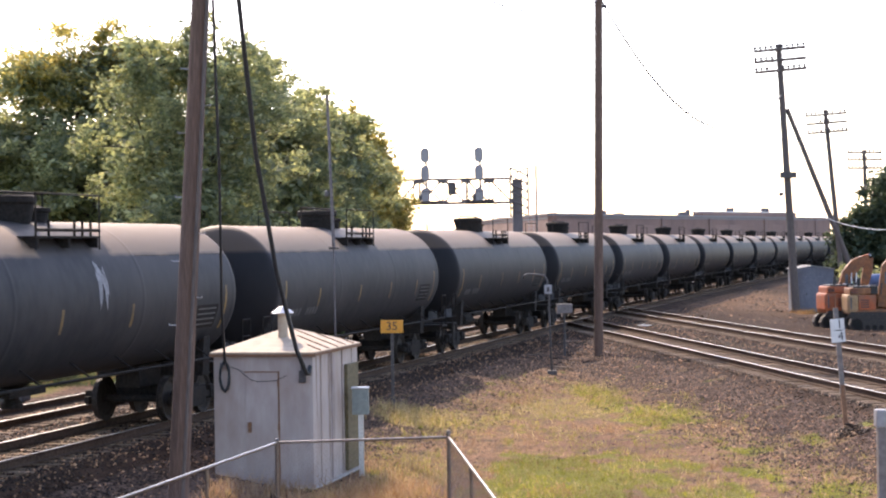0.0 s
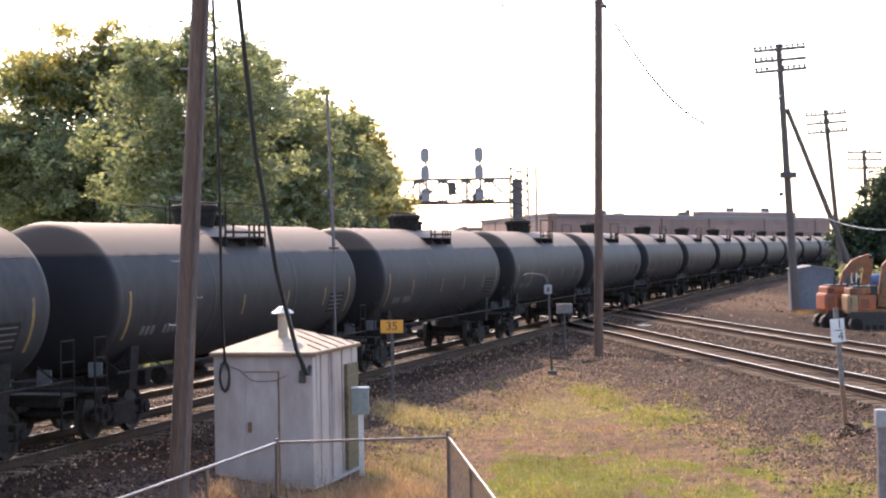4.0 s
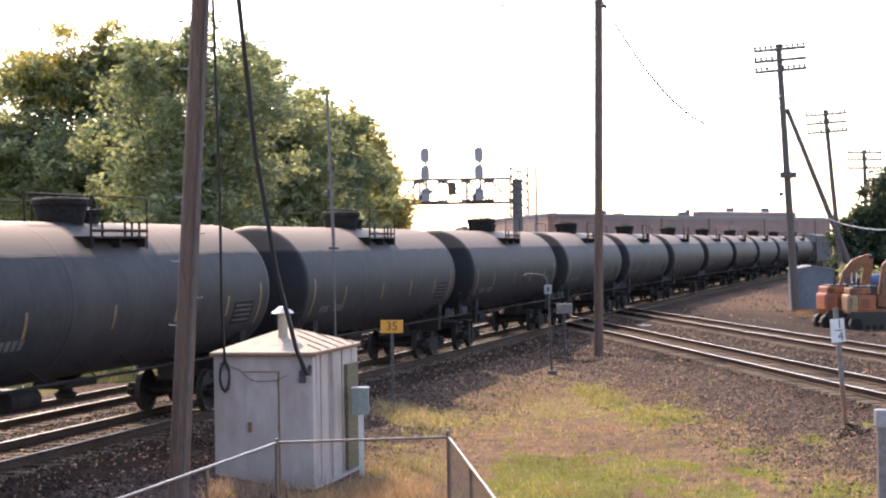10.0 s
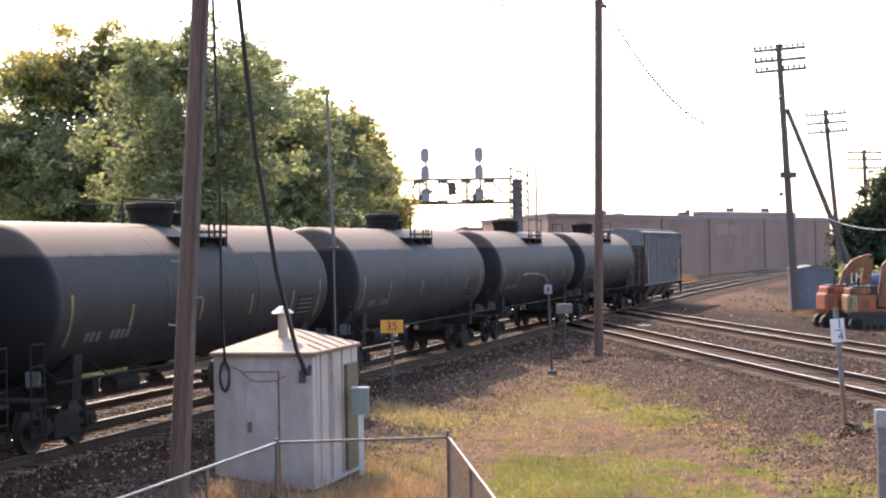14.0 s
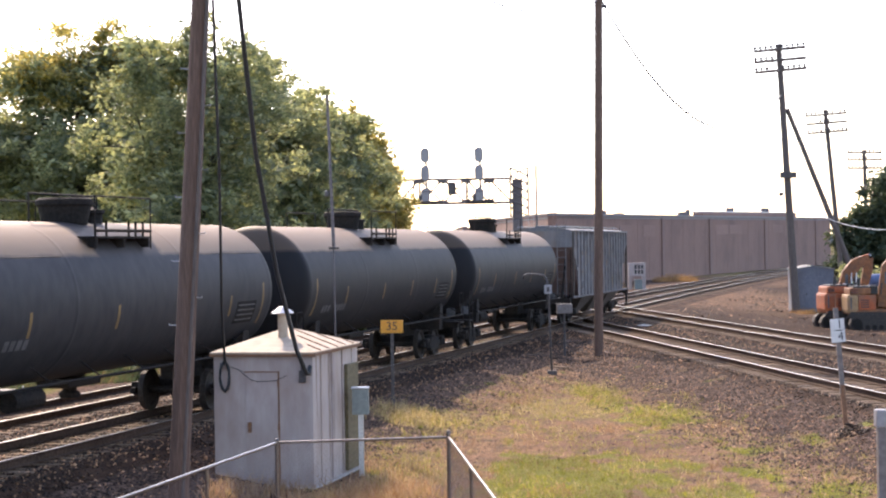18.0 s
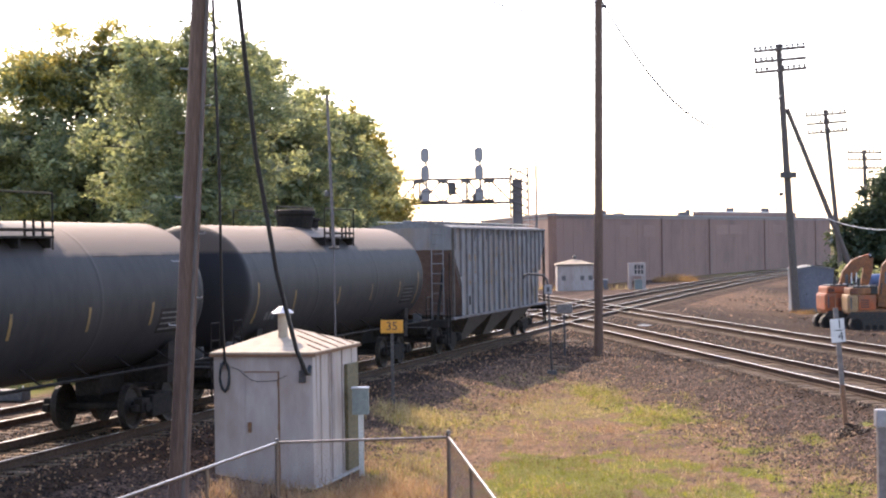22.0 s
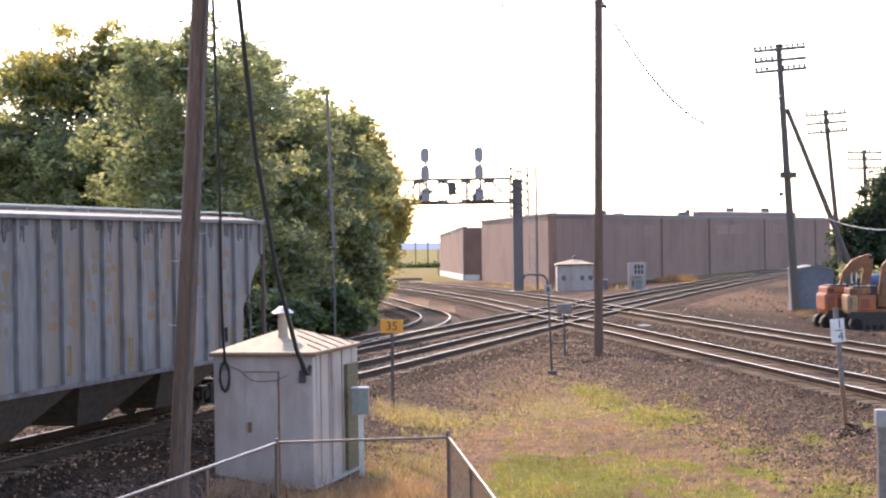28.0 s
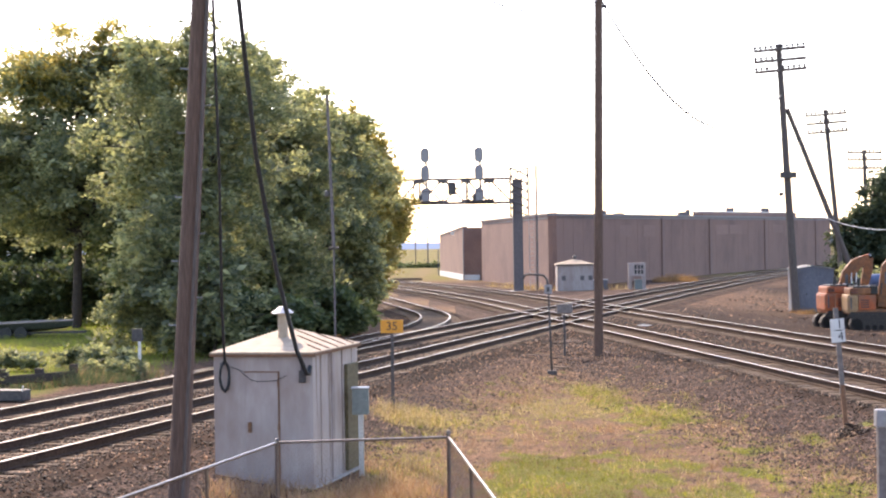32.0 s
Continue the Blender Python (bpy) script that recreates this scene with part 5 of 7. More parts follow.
p2 = pole("utility_pole", (5.68, 64.3, -0.55), (5.9, 64.3, 14.2), 0.17, 0.14, M_POLE, "tall plain wooden pole standing in gravel")
part("wire_bracket", bbox(0.1, 0.5, -0.08, 0.08, 12.9, 13.0, 0.01), M_SIGDK, p2)
for dz, dr in ((0.0, 1.83), (0.17, 1.7)):
    cable("overhead_wire", sag((5.85, 64.3, 12.62 + dz), (-3.6, 27.7, 11.42 + dz), dr, 40), 0.022, M_WIRE, "thin pale overhead wire sagging between two poles")
cable("overhead_wire", sag((6.0, 64.4, 12.62), (18.95, 97.0, 11.78), 3.22, 80), 0.034, M_WIREDK, "thin slack wire between two poles")
cable("overhead_wire", sag((6.05, 64.4, 12.55), (18.9, 97.2, 11.75), 3.08, 40), 0.018, M_WIREDK, "thin slack wire between two poles")
cable("service_line", sag((21.1, 97.0, 5.0), (25.9, 86.9, 4.95), 0.82, 20), 0.024, M_WHITE, "bright white service line")


def crossarm_pole(foot, top, r0, r1, arms, width, tilt, mat, label):
    e = pole("telegraph_pole", foot, top, r0, r1, mat, label)
    f, t = Vector(foot), Vector(top)
    for z, dx, lack in arms:
        k = (z - f.z) / (t.z - f.z)
        c = f.lerp(t, k) - f
        arm = part("crossarm", bbox(-width / 2, width / 2, -0.22, -0.09, -0.08, 0.08, 0.01), mat, e, "wooden crossarm with insulators")
        arm.matrix_basis = Matrix.Translation((c.x + dx, c.y, c.z)) @ Matrix.Rotation(tilt, 4, "Y")
        for i in range(10):
            if i in lack:
                continue
            x = -width / 2 + 0.1 + i * (width - 0.2) / 9
            ins = lathe([(0.0, 0.06), (0.03, 0.06), (0.03, 0.12), (0.085, 0.12), (0.1, 0.17), (0.075, 0.25), (0.0, 0.28)], 8)
            part("insulator", ins, M_SIGDK, arm).matrix_basis = pose(x, -0.145, 0)
        bm = bmesh.new()
        for sx in (-1, 1):
            rod(bm, (sx * 0.5, -0.2, -0.03), (0, -0.16, -0.55), 0.015, n=5)
        part("arm_brace", bm, M_SIGDK, arm)
    return e


tp = crossarm_pole((19.62, 97.0, -0.45), (18.84, 97.0, 14.6), 0.24, 0.16, [(14.3, 0, ()), (13.7, 0, (4, 5, 6, 7, 8, 9)), (13.13, 0, (3, 4))], 2.9, radians(-4.5), M_POLEFAR, "old dark telegraph pole with three crossarms and a push brace")
part("brace_pole", brod((-0.36, 0, 11.45), (4.05, 0, 0.0), 0.13, 0.17, 10), M_POLEFAR, tp, "slanting wooden push brace")
part("platform", bbox(-0.86, 0.03, -0.45, -0.16, 7.58, 7.92, 0.02), M_SIGDK, tp, "dark equipment shelf")
lampart = part("floodlight", bbox(-0.9, -0.68, -0.28, -0.06, 6.6, 6.8, 0.04), M_SIGDK, tp, "small dark floodlight")
part("lamp_arm", brod((-0.2, -0.1, 6.9), (-0.78, -0.15, 6.76), 0.02), M_SIGDK, tp)
part("rung", tube([(-0.3, -0.2, 11.9), (-0.05, -0.25, 12.6)], 0.02), M_WHITE, tp, "pale wire end")
crossarm_pole((28.5, 124.0, -0.45), (27.32, 124.0, 12.95), 0.2, 0.15, [(12.6, 0, (3, 4, 7)), (12.0, 0, (0, 1, 2, 6, 7, 8, 9)), (11.35, 0, ())], 2.9, radians(-4.0), M_POLEFAR, "old dark telegraph pole with three crossarms")
crossarm_pole((35.6, 146.0, -0.45), (35.38, 146.0, 11.2), 0.2, 0.15, [(10.95, 0, (3,)), (10.35, 0, ()), (9.65, 0, (4,))], 2.9, radians(0.5), M_POLEFAR, "old dark telegraph pole with three crossarms before trees")
for x, y, hgt in ((-6.6, 420.0, 9.5), (-3.3, 380.0, 9.5)):
    e = pole("utility_pole", (x, y, -0.5), (x, y, hgt - 0.8), 0.16, 0.12, M_POLEFAR, "thin distant pole in a field")
    part("crossarm", bbox(-1.0, 1.0, -0.2, -0.1, hgt - 1.2, hgt - 1.05), M_POLEFAR, e)

am = pole("antenna_mast", (-2.5, 40.2, -0.65), (-2.52, 40.2, 3.66), 0.02, 0.02, M_TOWER, "slim grey metal mast with a small lamp")
part("upper_tube", brod((-0.02, 0, 4.3), (-0.12, 0, 7.8), 0.04, 0.03, 10), M_TOWER, am, "wider grey upper tube")
part("collar", brod((-0.13, 0, 4.28), (0.1, 0, 4.28), 0.03), M_SIGDK, am)
part("lamp", lathe([(0, 0), (0.05, 0.02), (0.06, 0.1), (0.03, 0.15), (0, 0.16)], 10), M_SIGDK, am).matrix_basis = pose(-0.15, -0.06, 5.45)


def signal_bridge():
    b = thing("signal_bridge", pose(0, 152.0, 0), "grey steel signal bridge with lattice truss over the tracks", "signal bridge")
    # tower
    for x in (5.95, 7.5):
        for y in (-0.45, 0.45):
            part("tower_leg", bbox(x - 0.06, x + 0.06, y - 0.06, y + 0.06, 6.2, 10.4), M_TOWER, b, "grey steel tower leg")
    for i in range(6):
        z = 6.2 + i * 0.7
        for y in (-0.45, 0.45):
            part("lacing_bar", brod((5.95, y, z), (7.5, y, z + 0.7), 0.05, n=4), M_TOWER, b)
            part("lacing_bar", brod((7.5, y, z), (5.95, y, z + 0.7), 0.05, n=4), M_TOWER, b)
    part("tower_plate", bbox(6.12, 6.98, -0.35, 0.35, -0.5, 9.4, 0.03), M_TOWER, b, "grey-brown box column")
    part("footing", bbox(5.8, 7.4, -0.8, 0.8, -0.7, -0.3), M_CONC, b)
    # truss
    x0, x1, z0, z1 = -16.0, 6.1, 7.38, 9.48
    for y in (-0.55, 0.55):
        for z in (z0, z1):
            part("chord", bbox(x0, x1, y - 0.08, y + 0.08, z - 0.08, z + 0.08), M_TOWER, b, "steel chord")
        n = 11
        bm = bmesh.new()
        for i in range(n):
            xa, xb = x0 + (x1 - x0) * i / n, x0 + (x1 - x0) * (i + 1) / n
            rod(bm, (xa, y, z0), (xb, y, z1), 0.06, n=5)
            rod(bm, (xa, y, z1), (xb, y, z0), 0.06, n=5)
            rod(bm, (xa, y, z0), (xa, y, z1), 0.065, n=5)
            box(bm, xa - 0.45, xa + 0.45, y - 0.03, y + 0.03, z1 - 0.32, z1 - 0.05)
            box(bm, xa - 0.4, xa + 0.4, y - 0.03, y + 0.03, z0 + 0.05, z0 + 0.3)
        part("truss_lacing", bm, M_TOWER, b, "crossed steel lacing with gussets")
    part("walkway", bbox(x0, x1, -0.5, 0.5, z0 + 0.08, z0 + 0.13), M_SIGNAL, b)
    rod_b = bmesh.new()
    rod(rod_b, (6.0, -0.5, 6.1), (4.6, -0.5, 7.3), 0.06, n=5)
    part("knee_brace", rod_b, M_SIGNAL, b)
    # signal masts with three heads each
    for cx in (-1.45, 3.22):
        mast = part("signal_mast", brod((cx + 0.1, -0.75, 7.3), (cx + 0.1, -0.75, 12.0), 0.1, 0.09, 10), M_TOWER, b, "signal mast")
        for z in (8.0 + 0.2, 10.15, 11.68):
            rim = [(0.385 * cos(a), 0.27 * (1 if sin(a) > 0 else -1) + 0.385 * sin(a)) for a in [pi / 20 + k * pi / 10 for k in range(20)]]
            hob = part("signal_head", prism(rim, -0.1, 0.02), M_SIGNAL, mast, "oblong grey signal head", smooth=False)
            hob.matrix_basis = Matrix.Translation((cx, -0.95, z - 0.13))
            part("head_bracket", brod((0.0, 0.02, 0), (0.1, 0.2, 0), 0.06, n=6), M_TOWER, hob)
        cage = bmesh.new()
        for sx in (-0.55, 0.55):
            rod(cage, (cx + sx, -1.1, 7.35), (cx + sx, -1.1, 9.0), 0.03, n=5)
        rod(cage, (cx - 0.55, -1.1, 8.4), (cx + 0.55, -1.1, 8.4), 0.025, n=5)
        box(cage, cx - 0.9, cx + 1.2, -1.2, -0.4, 7.5, 7.6)
        box(cage, cx - 0.6, cx - 0.3, -1.1, -0.7, 7.6, 8.1)
        part("maintenance_cage", cage, M_SIGDK, mast, "dark service cage")
        part("ladder_frame", bbox(cx - 1.05, cx - 0.93, -0.7, -0.6, 7.3, 9.6), M_SIGDK, mast)
    part("junction_case", bbox(0.5, 1.2, -0.8, -0.55, 8.1, 9.2, 0.03), M_SIGDK, b)
    # tower ladder, rail and whip
    lad = bmesh.new()
    for x in (7.55, 8.0):
        rod(lad, (x, -0.3, -0.4), (x - 0.1, -0.3, 10.2), 0.03, n=5)
    for i in range(26):
        rod(lad, (7.53, -0.3, -0.1 + i * 0.4), (7.96, -0.3, -0.1 + i * 0.4), 0.02, n=4)
    part("ladder", lad, M_SIGNAL, b, "access ladder")
    hr = bmesh.new()
    for x in (5.7, 6.5, 7.5, 8.1):
        rod(hr, (x, -0.6, 9.4), (x, -0.6, 10.3), 0.025, n=4)
    rod(hr, (5.7, -0.6, 10.25), (8.1, -0.6, 10.35), 0.025, n=4)
    part("handrail", hr, M_SIGDK, b)
    part("whip_aerial", brod((8.2, 0, -0.4), (8.22, 0, 10.7), 0.1, 0.085), M_TOWER, b, "thin vertical aerial")


signal_bridge()


def gooseneck():
    g = thing("gooseneck_pipe", pose(3.48, 58.2, -0.6), "dark bent steel pipe with a small pale plate", "pipe")
    part("pipe", tube([(0.1, 0, -0.2), (0.05, 0, 1.5), (0.02, 0, 2.7), (-0.02, 0, 3.05), (-0.12, 0, 3.2), (-0.3, 0, 3.24), (-0.68, 0, 3.26), (-0.78, 0, 3.22), (-0.82, 0, 3.1)], 0.036, 8), M_SIGDK, g, "dark steel pipe", True)
    plate = part("plate", bbox(-0.12, 0.13, -0.07, -0.05, 2.6, 2.9), M_SIGNAL, g, "small pale square plate")
    part("plate_mark", bbox(-0.04, 0.05, -0.078, -0.071, 2.67, 2.82), M_SIGDK, plate)
    part("base", bbox(-0.05, 0.25, -0.15, 0.15, -0.2, 0.03, 0.02), M_SIGDK, g)


gooseneck()
M_BOXGREY = surf("weathered_box", (0.14, 0.12, 0.11), (0.2, 0.175, 0.16), 3, 0.8, 0.2)
pb = thing("post_with_box", pose(4.47, 64.8, -0.55), "thin post carrying a grey-brown equipment box", "equipment box")
part("post", brod((0, 0, -0.2), (0, 0, 1.7), 0.04), M_SIGDK, pb)
part("box", bbox(-0.28, 0.3, -0.16, 0.16, 1.62, 1.98, 0.02), M_BOXGREY, pb, "grey-brown weathered box")


def text_part(parent, body, size, m, mat):
    """Flat raised lettering as a mesh."""
    cu = bpy.data.curves.new("lettering", "FONT")
    cu.body, cu.size, cu.extrude, cu.align_x, cu.align_y = body, size, 0.003, "CENTER", "CENTER"
    tmp = bpy.data.objects.new("tmp", cu)
    scene.collection.objects.link(tmp)
    dg = bpy.context.evaluated_depsgraph_get()
    me = bpy.data.meshes.new_from_object(tmp.evaluated_get(dg))
    bpy.data.objects.remove(tmp)
    bpy.data.curves.remove(cu)
    me.materials.clear()
    me.materials.append(mat)
    ob = new("lettering", me)
    ob.parent = parent
    ob.matrix_basis = m
    return ob


sg = thing("speed_sign", pose(-1.33, 44.3, -0.68), "amber speed sign reading 35 on a thin post", "sign")
part("post", bbox(-0.04, 0.04, -0.03, 0.03, -0.2, 2.3), M_SIGDK, sg, "thin dark post")
pl = part("plate", bbox(-0.285, 0.285, -0.05, -0.03, 2.13, 2.46, 0.004), M_SIGNYEL, sg, "amber plate")
text_part(pl, "35", 0.3, pose(0, -0.053, 2.295, 90), M_BLACK)

ms = thing("mile_sign", Matrix.Translation((8.57, 37.2, -0.76)) @ Matrix.Rotation(radians(-4.2), 4, "Y"), "white quarter mile sign on a leaning rusty post", "sign")
part("post", bbox(-0.045, 0.045, -0.03, 0.03, -0.2, 1.3), M_RUST, ms, "rusty lower post")
bm = bbox(-0.05, 0.05, -0.028, -0.018, 1.12, 2.95)
for x in (-0.045, 0.045):
    box(bm, x - 0.006, x + 0.006, -0.02, 0.035, 1.12, 2.95)
part("upper_post", bm, M_BOXGREY, ms, "grey channel post spliced to the lower one")
pl = part("plate", bbox(-0.15, 0.15, -0.05, -0.03, 2.22, 2.72, 0.004), M_WHITE, ms, "white plate")
text_part(pl, "1", 0.26, pose(0.045, -0.053, 2.6, 90), M_BLACK)
text_part(pl, "4", 0.26, pose(0.05, -0.053, 2.34, 90), M_BLACK)
part("fraction_bar", bbox(-0.06, 0.1, -0.056, -0.051, 2.465, 2.485), M_BLACK, pl)

gp = thing("guard_post", pose(6.75, 27.0, -0.78), "grey square post with a pale box on top", "post")
part("post", bbox(-0.07, 0.07, -0.07, 0.07, -0.2, 1.5, 0.015), M_BOXGREY, gp, "grey-brown square post")
part("cap", bbox(-0.1, 0.1, -0.1, 0.1, 1.5, 1.78, 0.03), M_SIGNAL, gp, "pale box on top")


# ================= fence =================
M_BLUETANK = surf("blue_paint", (0.06, 0.1, 0.2), (0.1, 0.15, 0.26), 3, 0.5, 0.03)


def chain_fence():
    f = thing("chain_link_fence", pose(0, 0, 0), "galvanised chain link fence with tubular rail", "fence")
    pts = [(-4.35, 19.0), (-2.57, 26.5), (0.04, 27.0), (0.62, 19.5)]
    top = [0.66, 0.68, 0.67, 0.67]
    posts = [(pts[1], 0.72), (pts[2], 0.75), ((-3.25, 23.64), 0.66), ((0.33, 23.2), 0.66)]
    for (x, y), z in posts:
        g = ground_z(x, y)
        po = part("post", brod((x, y, g - 0.3), (x, y, z), 0.032 if z > 0.7 else 0.025, n=10), M_FENCERAIL, f, "galvanised post")
        part("post_cap", lathe([(0, 0.03), (0.02, 0.025), (0.036, 0.0), (0.036, -0.04)], 10), M_FENCERAIL, po).matrix_basis = pose(x, y, z)
    for i in range(3):
        a, b = Vector((*pts[i], top[i])), Vector((*pts[i + 1], top[i + 1]))
        part("top_rail", brod(a, b, 0.021, n=10), M_FENCERAIL, f, "bright tubular top rail")
        # wire mesh as crossing strands
        ux, L = (b - a).normalized(), (b - a).length
        verts, faces, h = [], [], 1.36
        step = 0.075
        nrm = Vector((-ux.y, ux.x, 0)) * 0.001
        k = -h
        while k < L:
            for d in (1, -1):
                u0, u1 = (k, k + h) if d == 1 else (k + h, k)
                z0, z1 = -h, 0.0
                lo, hi = min(u0, u1), max(u0, u1)
                if hi < 0 or lo > L:
                    continue
                p0 = [u0, z0]; p1 = [u1, z1]
                for q, w in ((p0, p1), (p1, p0)):
                    for lim in (0.0, L):
                        if (q[0] < 0 and lim == 0.0) or (q[0] > L and lim == L):
                            tt = (lim - q[0]) / (w[0] - q[0])
                            q[1] += (w[1] - q[1]) * tt
                            q[0] = lim
                b0 = len(verts)
                for q in (p0, p1):
                    c = a + ux * q[0] + Vector((0, 0, q[1]))
                    verts += [tuple(c + nrm + Vector((0, 0, 0.0012))), tuple(c - nrm + Vector((0, 0, 0.0012))), tuple(c - Vector((0, 0, 0.0016)))]
                faces += [(b0, b0 + 1, b0 + 4, b0 + 3), (b0 + 1, b0 + 2, b0 + 5, b0 + 4), (b0 + 2, b0, b0 + 3, b0 + 5)]
            k += step
        soup("wire_mesh", verts, faces, M_FENCERAIL, f)["label"] = "woven wire mesh"
    return f


M_FENCERAIL = surf("fence_rail_zinc", (0.17, 0.15, 0.14), (0.26, 0.235, 0.22), 6, 0.3, 0.03, metal=1.0)
chain_fence()


# ================= excavators =================
def beam(pts, wide, deep):
    """A bent box beam through (x, z, depth share) stations, tapering."""
    vs, fs = [], []
    n = len(pts)
    for i, (x, z, k) in enumerate(pts):
        p, q = pts[max(i - 1, 0)], pts[min(i + 1, n - 1)]
        dx, dz = q[0] - p[0], q[1] - p[1]
        l = hypot(dx, dz)
        ox, oz = -dz / l * deep * k / 2, dx / l * deep * k / 2
        vs += [(x + ox, -wide / 2, z + oz), (x + ox, wide / 2, z + oz), (x - ox, wide / 2, z - oz), (x - ox, -wide / 2, z - oz)]
    for i in range(n - 1):
        for j in range(4):
            fs.append((4 * i + j, 4 * i + (j + 1) % 4, 4 * i + 4 + (j + 1) % 4, 4 * i + 4 + j))
    fs += [(0, 1, 2, 3), (4 * n - 4, 4 * n - 3, 4 * n - 2, 4 * n - 1)]
    bm = poly(vs, fs)
    bmesh.ops.bevel(bm, geom=list(bm.edges), offset=0.015, segments=1, affect="EDGES")
    return bm


def excavator(m, label, rear_mat, hood_mat, boom, stick, rear, top):
    """Small tracked digger, its boom towards +x; rear is the x of the counterweight's back, top the hood's height."""
    e = thing("excavator", m, label, "excavator", "parked excavators")
    for sy in (-0.6, 0.6):
        prof = [(-1.0, 0.12), (-0.85, 0.0), (0.85, 0.0), (1.0, 0.12), (1.08, 0.32), (1.0, 0.54), (0.85, 0.66), (-0.85, 0.66), (-1.0, 0.54), (-1.08, 0.32)]
        tr = part("crawler", prism(prof, sy - 0.2, sy + 0.2), M_TRACKPAD, e, "dark muddy crawler track")
        for i in range(5):
            part("roller", brod((-0.6 + 0.3 * i, sy - 0.22, 0.18), (-0.6 + 0.3 * i, sy + 0.22, 0.18), 0.1, n=12), M_UNDER, tr)
        for x in (-0.75, 0.75):
            part("sprocket", brod((x, sy - 0.23, 0.33), (x, sy + 0.23, 0.33), 0.24, n=14), M_UNDER, tr)
        for i in range(14):
            x = -0.8 + 0.123 * i
            part("track_shoe", bbox(x - 0.02, x + 0.02, sy - 0.21, sy + 0.21, 0.655, 0.69), M_TRACKPAD, tr)
    part("turntable", lathe([(0, 0.5), (0.45, 0.5), (0.45, 0.8), (0, 0.8)], 20), M_UNDER, e)
    up = part("upper_frame", bbox(rear + 0.1, 0.8, -0.78, 0.78, 0.74, 0.95, 0.03), hood_mat, e, "scuffed upper frame")
    part("counterweight", bbox(rear, rear + 0.5, -0.8, 0.8, 0.8, top - 0.3, 0.13), rear_mat, up, "rounded counterweight")
    part("engine_hood", bbox(rear + 0.12, rear + 1.05, -0.76, 0.76, top - 0.32, top, 0.07), hood_mat, up, "dusty engine hood")
    hp = part("side_panel", bbox(rear + 0.5, rear + 1.25, -0.79, -0.72, 0.95, top - 0.33, 0.02), M_ORANGE, up, "red-orange side panel")
    for i in range(4):
        part("louvre", bbox(rear + 0.6, rear + 0.95, -0.8, -0.79, 1.05 + 0.1 * i, 1.1 + 0.1 * i), M_BLACK, hp)
    part("tool_box", bbox(rear + 0.95, 0.72, 0.1, 0.76, 0.95, top - 0.2, 0.04), M_AMBER, up, "amber side housing")
    part("mud_line", bbox(rear + 0.12, 0.78, -0.786, -0.781, 0.745, 0.86), M_TRACKPAD, up, "dried mud along the frame")
    part("work_lamp", bbox(rear + 0.9, rear + 1.02, -0.7, -0.55, top + 0.01, top + 0.13, 0.02), M_HUT, up, "small pale work lamp")
    part("hood_top", bbox(rear + 0.28, rear + 1.25, -0.7, 0.6, top + 0.002, top + 0.07, 0.02), M_BLACK, up, "black top cover")
    # thin pale strip paints the bright highlight along the rear corner
    part("worn_patch", bbox(rear + 0.14, rear + 0.2, -0.806, -0.8, 0.98, top - 0.42, 0.002), M_LETTER, up, "thin pale strip painting a highlight on the rear corner")
    part("rear_grille", bbox(rear + 0.16, rear + 0.46, -0.765, -0.755, top - 0.26, top - 0.06), M_BLACK, up, "dark cooling grille")
    for k in range(3):
        part("grille_bar", bbox(rear + 0.16, rear + 0.46, -0.775, -0.765, top - 0.24 + 0.07 * k, top - 0.215 + 0.07 * k), M_ORANGE, up)
    part("lower_skirt", bbox(rear + 0.05, 0.75, -0.8, -0.7, 0.62, 0.76, 0.02), M_TRACKPAD, up, "dark lower skirt")
    for k, dx in enumerate((-0.12, 0.1)):
        ram = part("lift_ram", brod((boom[0][0] + 0.42 + dx, -0.25, boom[0][1] + 0.1), (boom[0][0] + 0.5 + dx, -0.25, boom[0][1] + 0.75), 0.055, n=10), M_WHITE, up, "white hydraulic ram")
        part("ram_rod", brod((boom[0][0] + 0.5 + dx, -0.25, boom[0][1] + 0.75), (boom[1][0] + 0.42 + dx, -0.2, boom[1][1] + 0.6), 0.03, n=8), M_GALV, ram, "bright ram rod")
    part("hose_bundle", tube([(boom[0][0] + 0.5, -0.3, boom[0][1] + 0.6), (boom[0][0] + 0.62, -0.34, boom[0][1] + 0.2), (boom[0][0] + 0.55, -0.36, boom[0][1] - 0.2)], 0.035), M_CABLE, up, "black hose bundle")
    part("exhaust", brod((rear + 0.62, -0.2, top - 0.05), (rear + 0.62, -0.2, top + 0.42), 0.07, n=10), M_BLACK, up, "black exhaust stub")
    seat = part("seat", bbox(rear + 1.05, rear + 1.4, -0.5, -0.1, top - 0.3, top + 0.12, 0.05), M_BLACK, up, "black seat")
    for y in (-0.5, -0.3):
        part("control_lever", brod((rear + 1.55, y, top - 0.3), (rear + 1.6, y, top + 0.2), 0.015, n=6), M_BLACK, up)
    part("handrail", tube([(rear + 0.3, -0.7, top), (rear + 0.3, -0.7, top + 0.16), (rear + 0.8, -0.7, top + 0.16), (rear + 0.8, -0.7, top)], 0.018), M_BLACK, up)
    bo = part("boom", beam(boom, 0.24, 0.44), M_AMBER, up, "worn amber gooseneck boom")
    st = part("stick", beam(stick, 0.2, 0.36), M_AMBER, up, "worn amber stick")
    (x0, z0, _), (x1, z1, _) = boom[0], boom[2]
    cy = part("hydraulic_cylinder", brod((x0 + 0.3, -0.19, z0 - 0.2), (x0 + 0.4, -0.19, (z0 + z1) / 2), 0.05, n=10), M_AMBER, up)
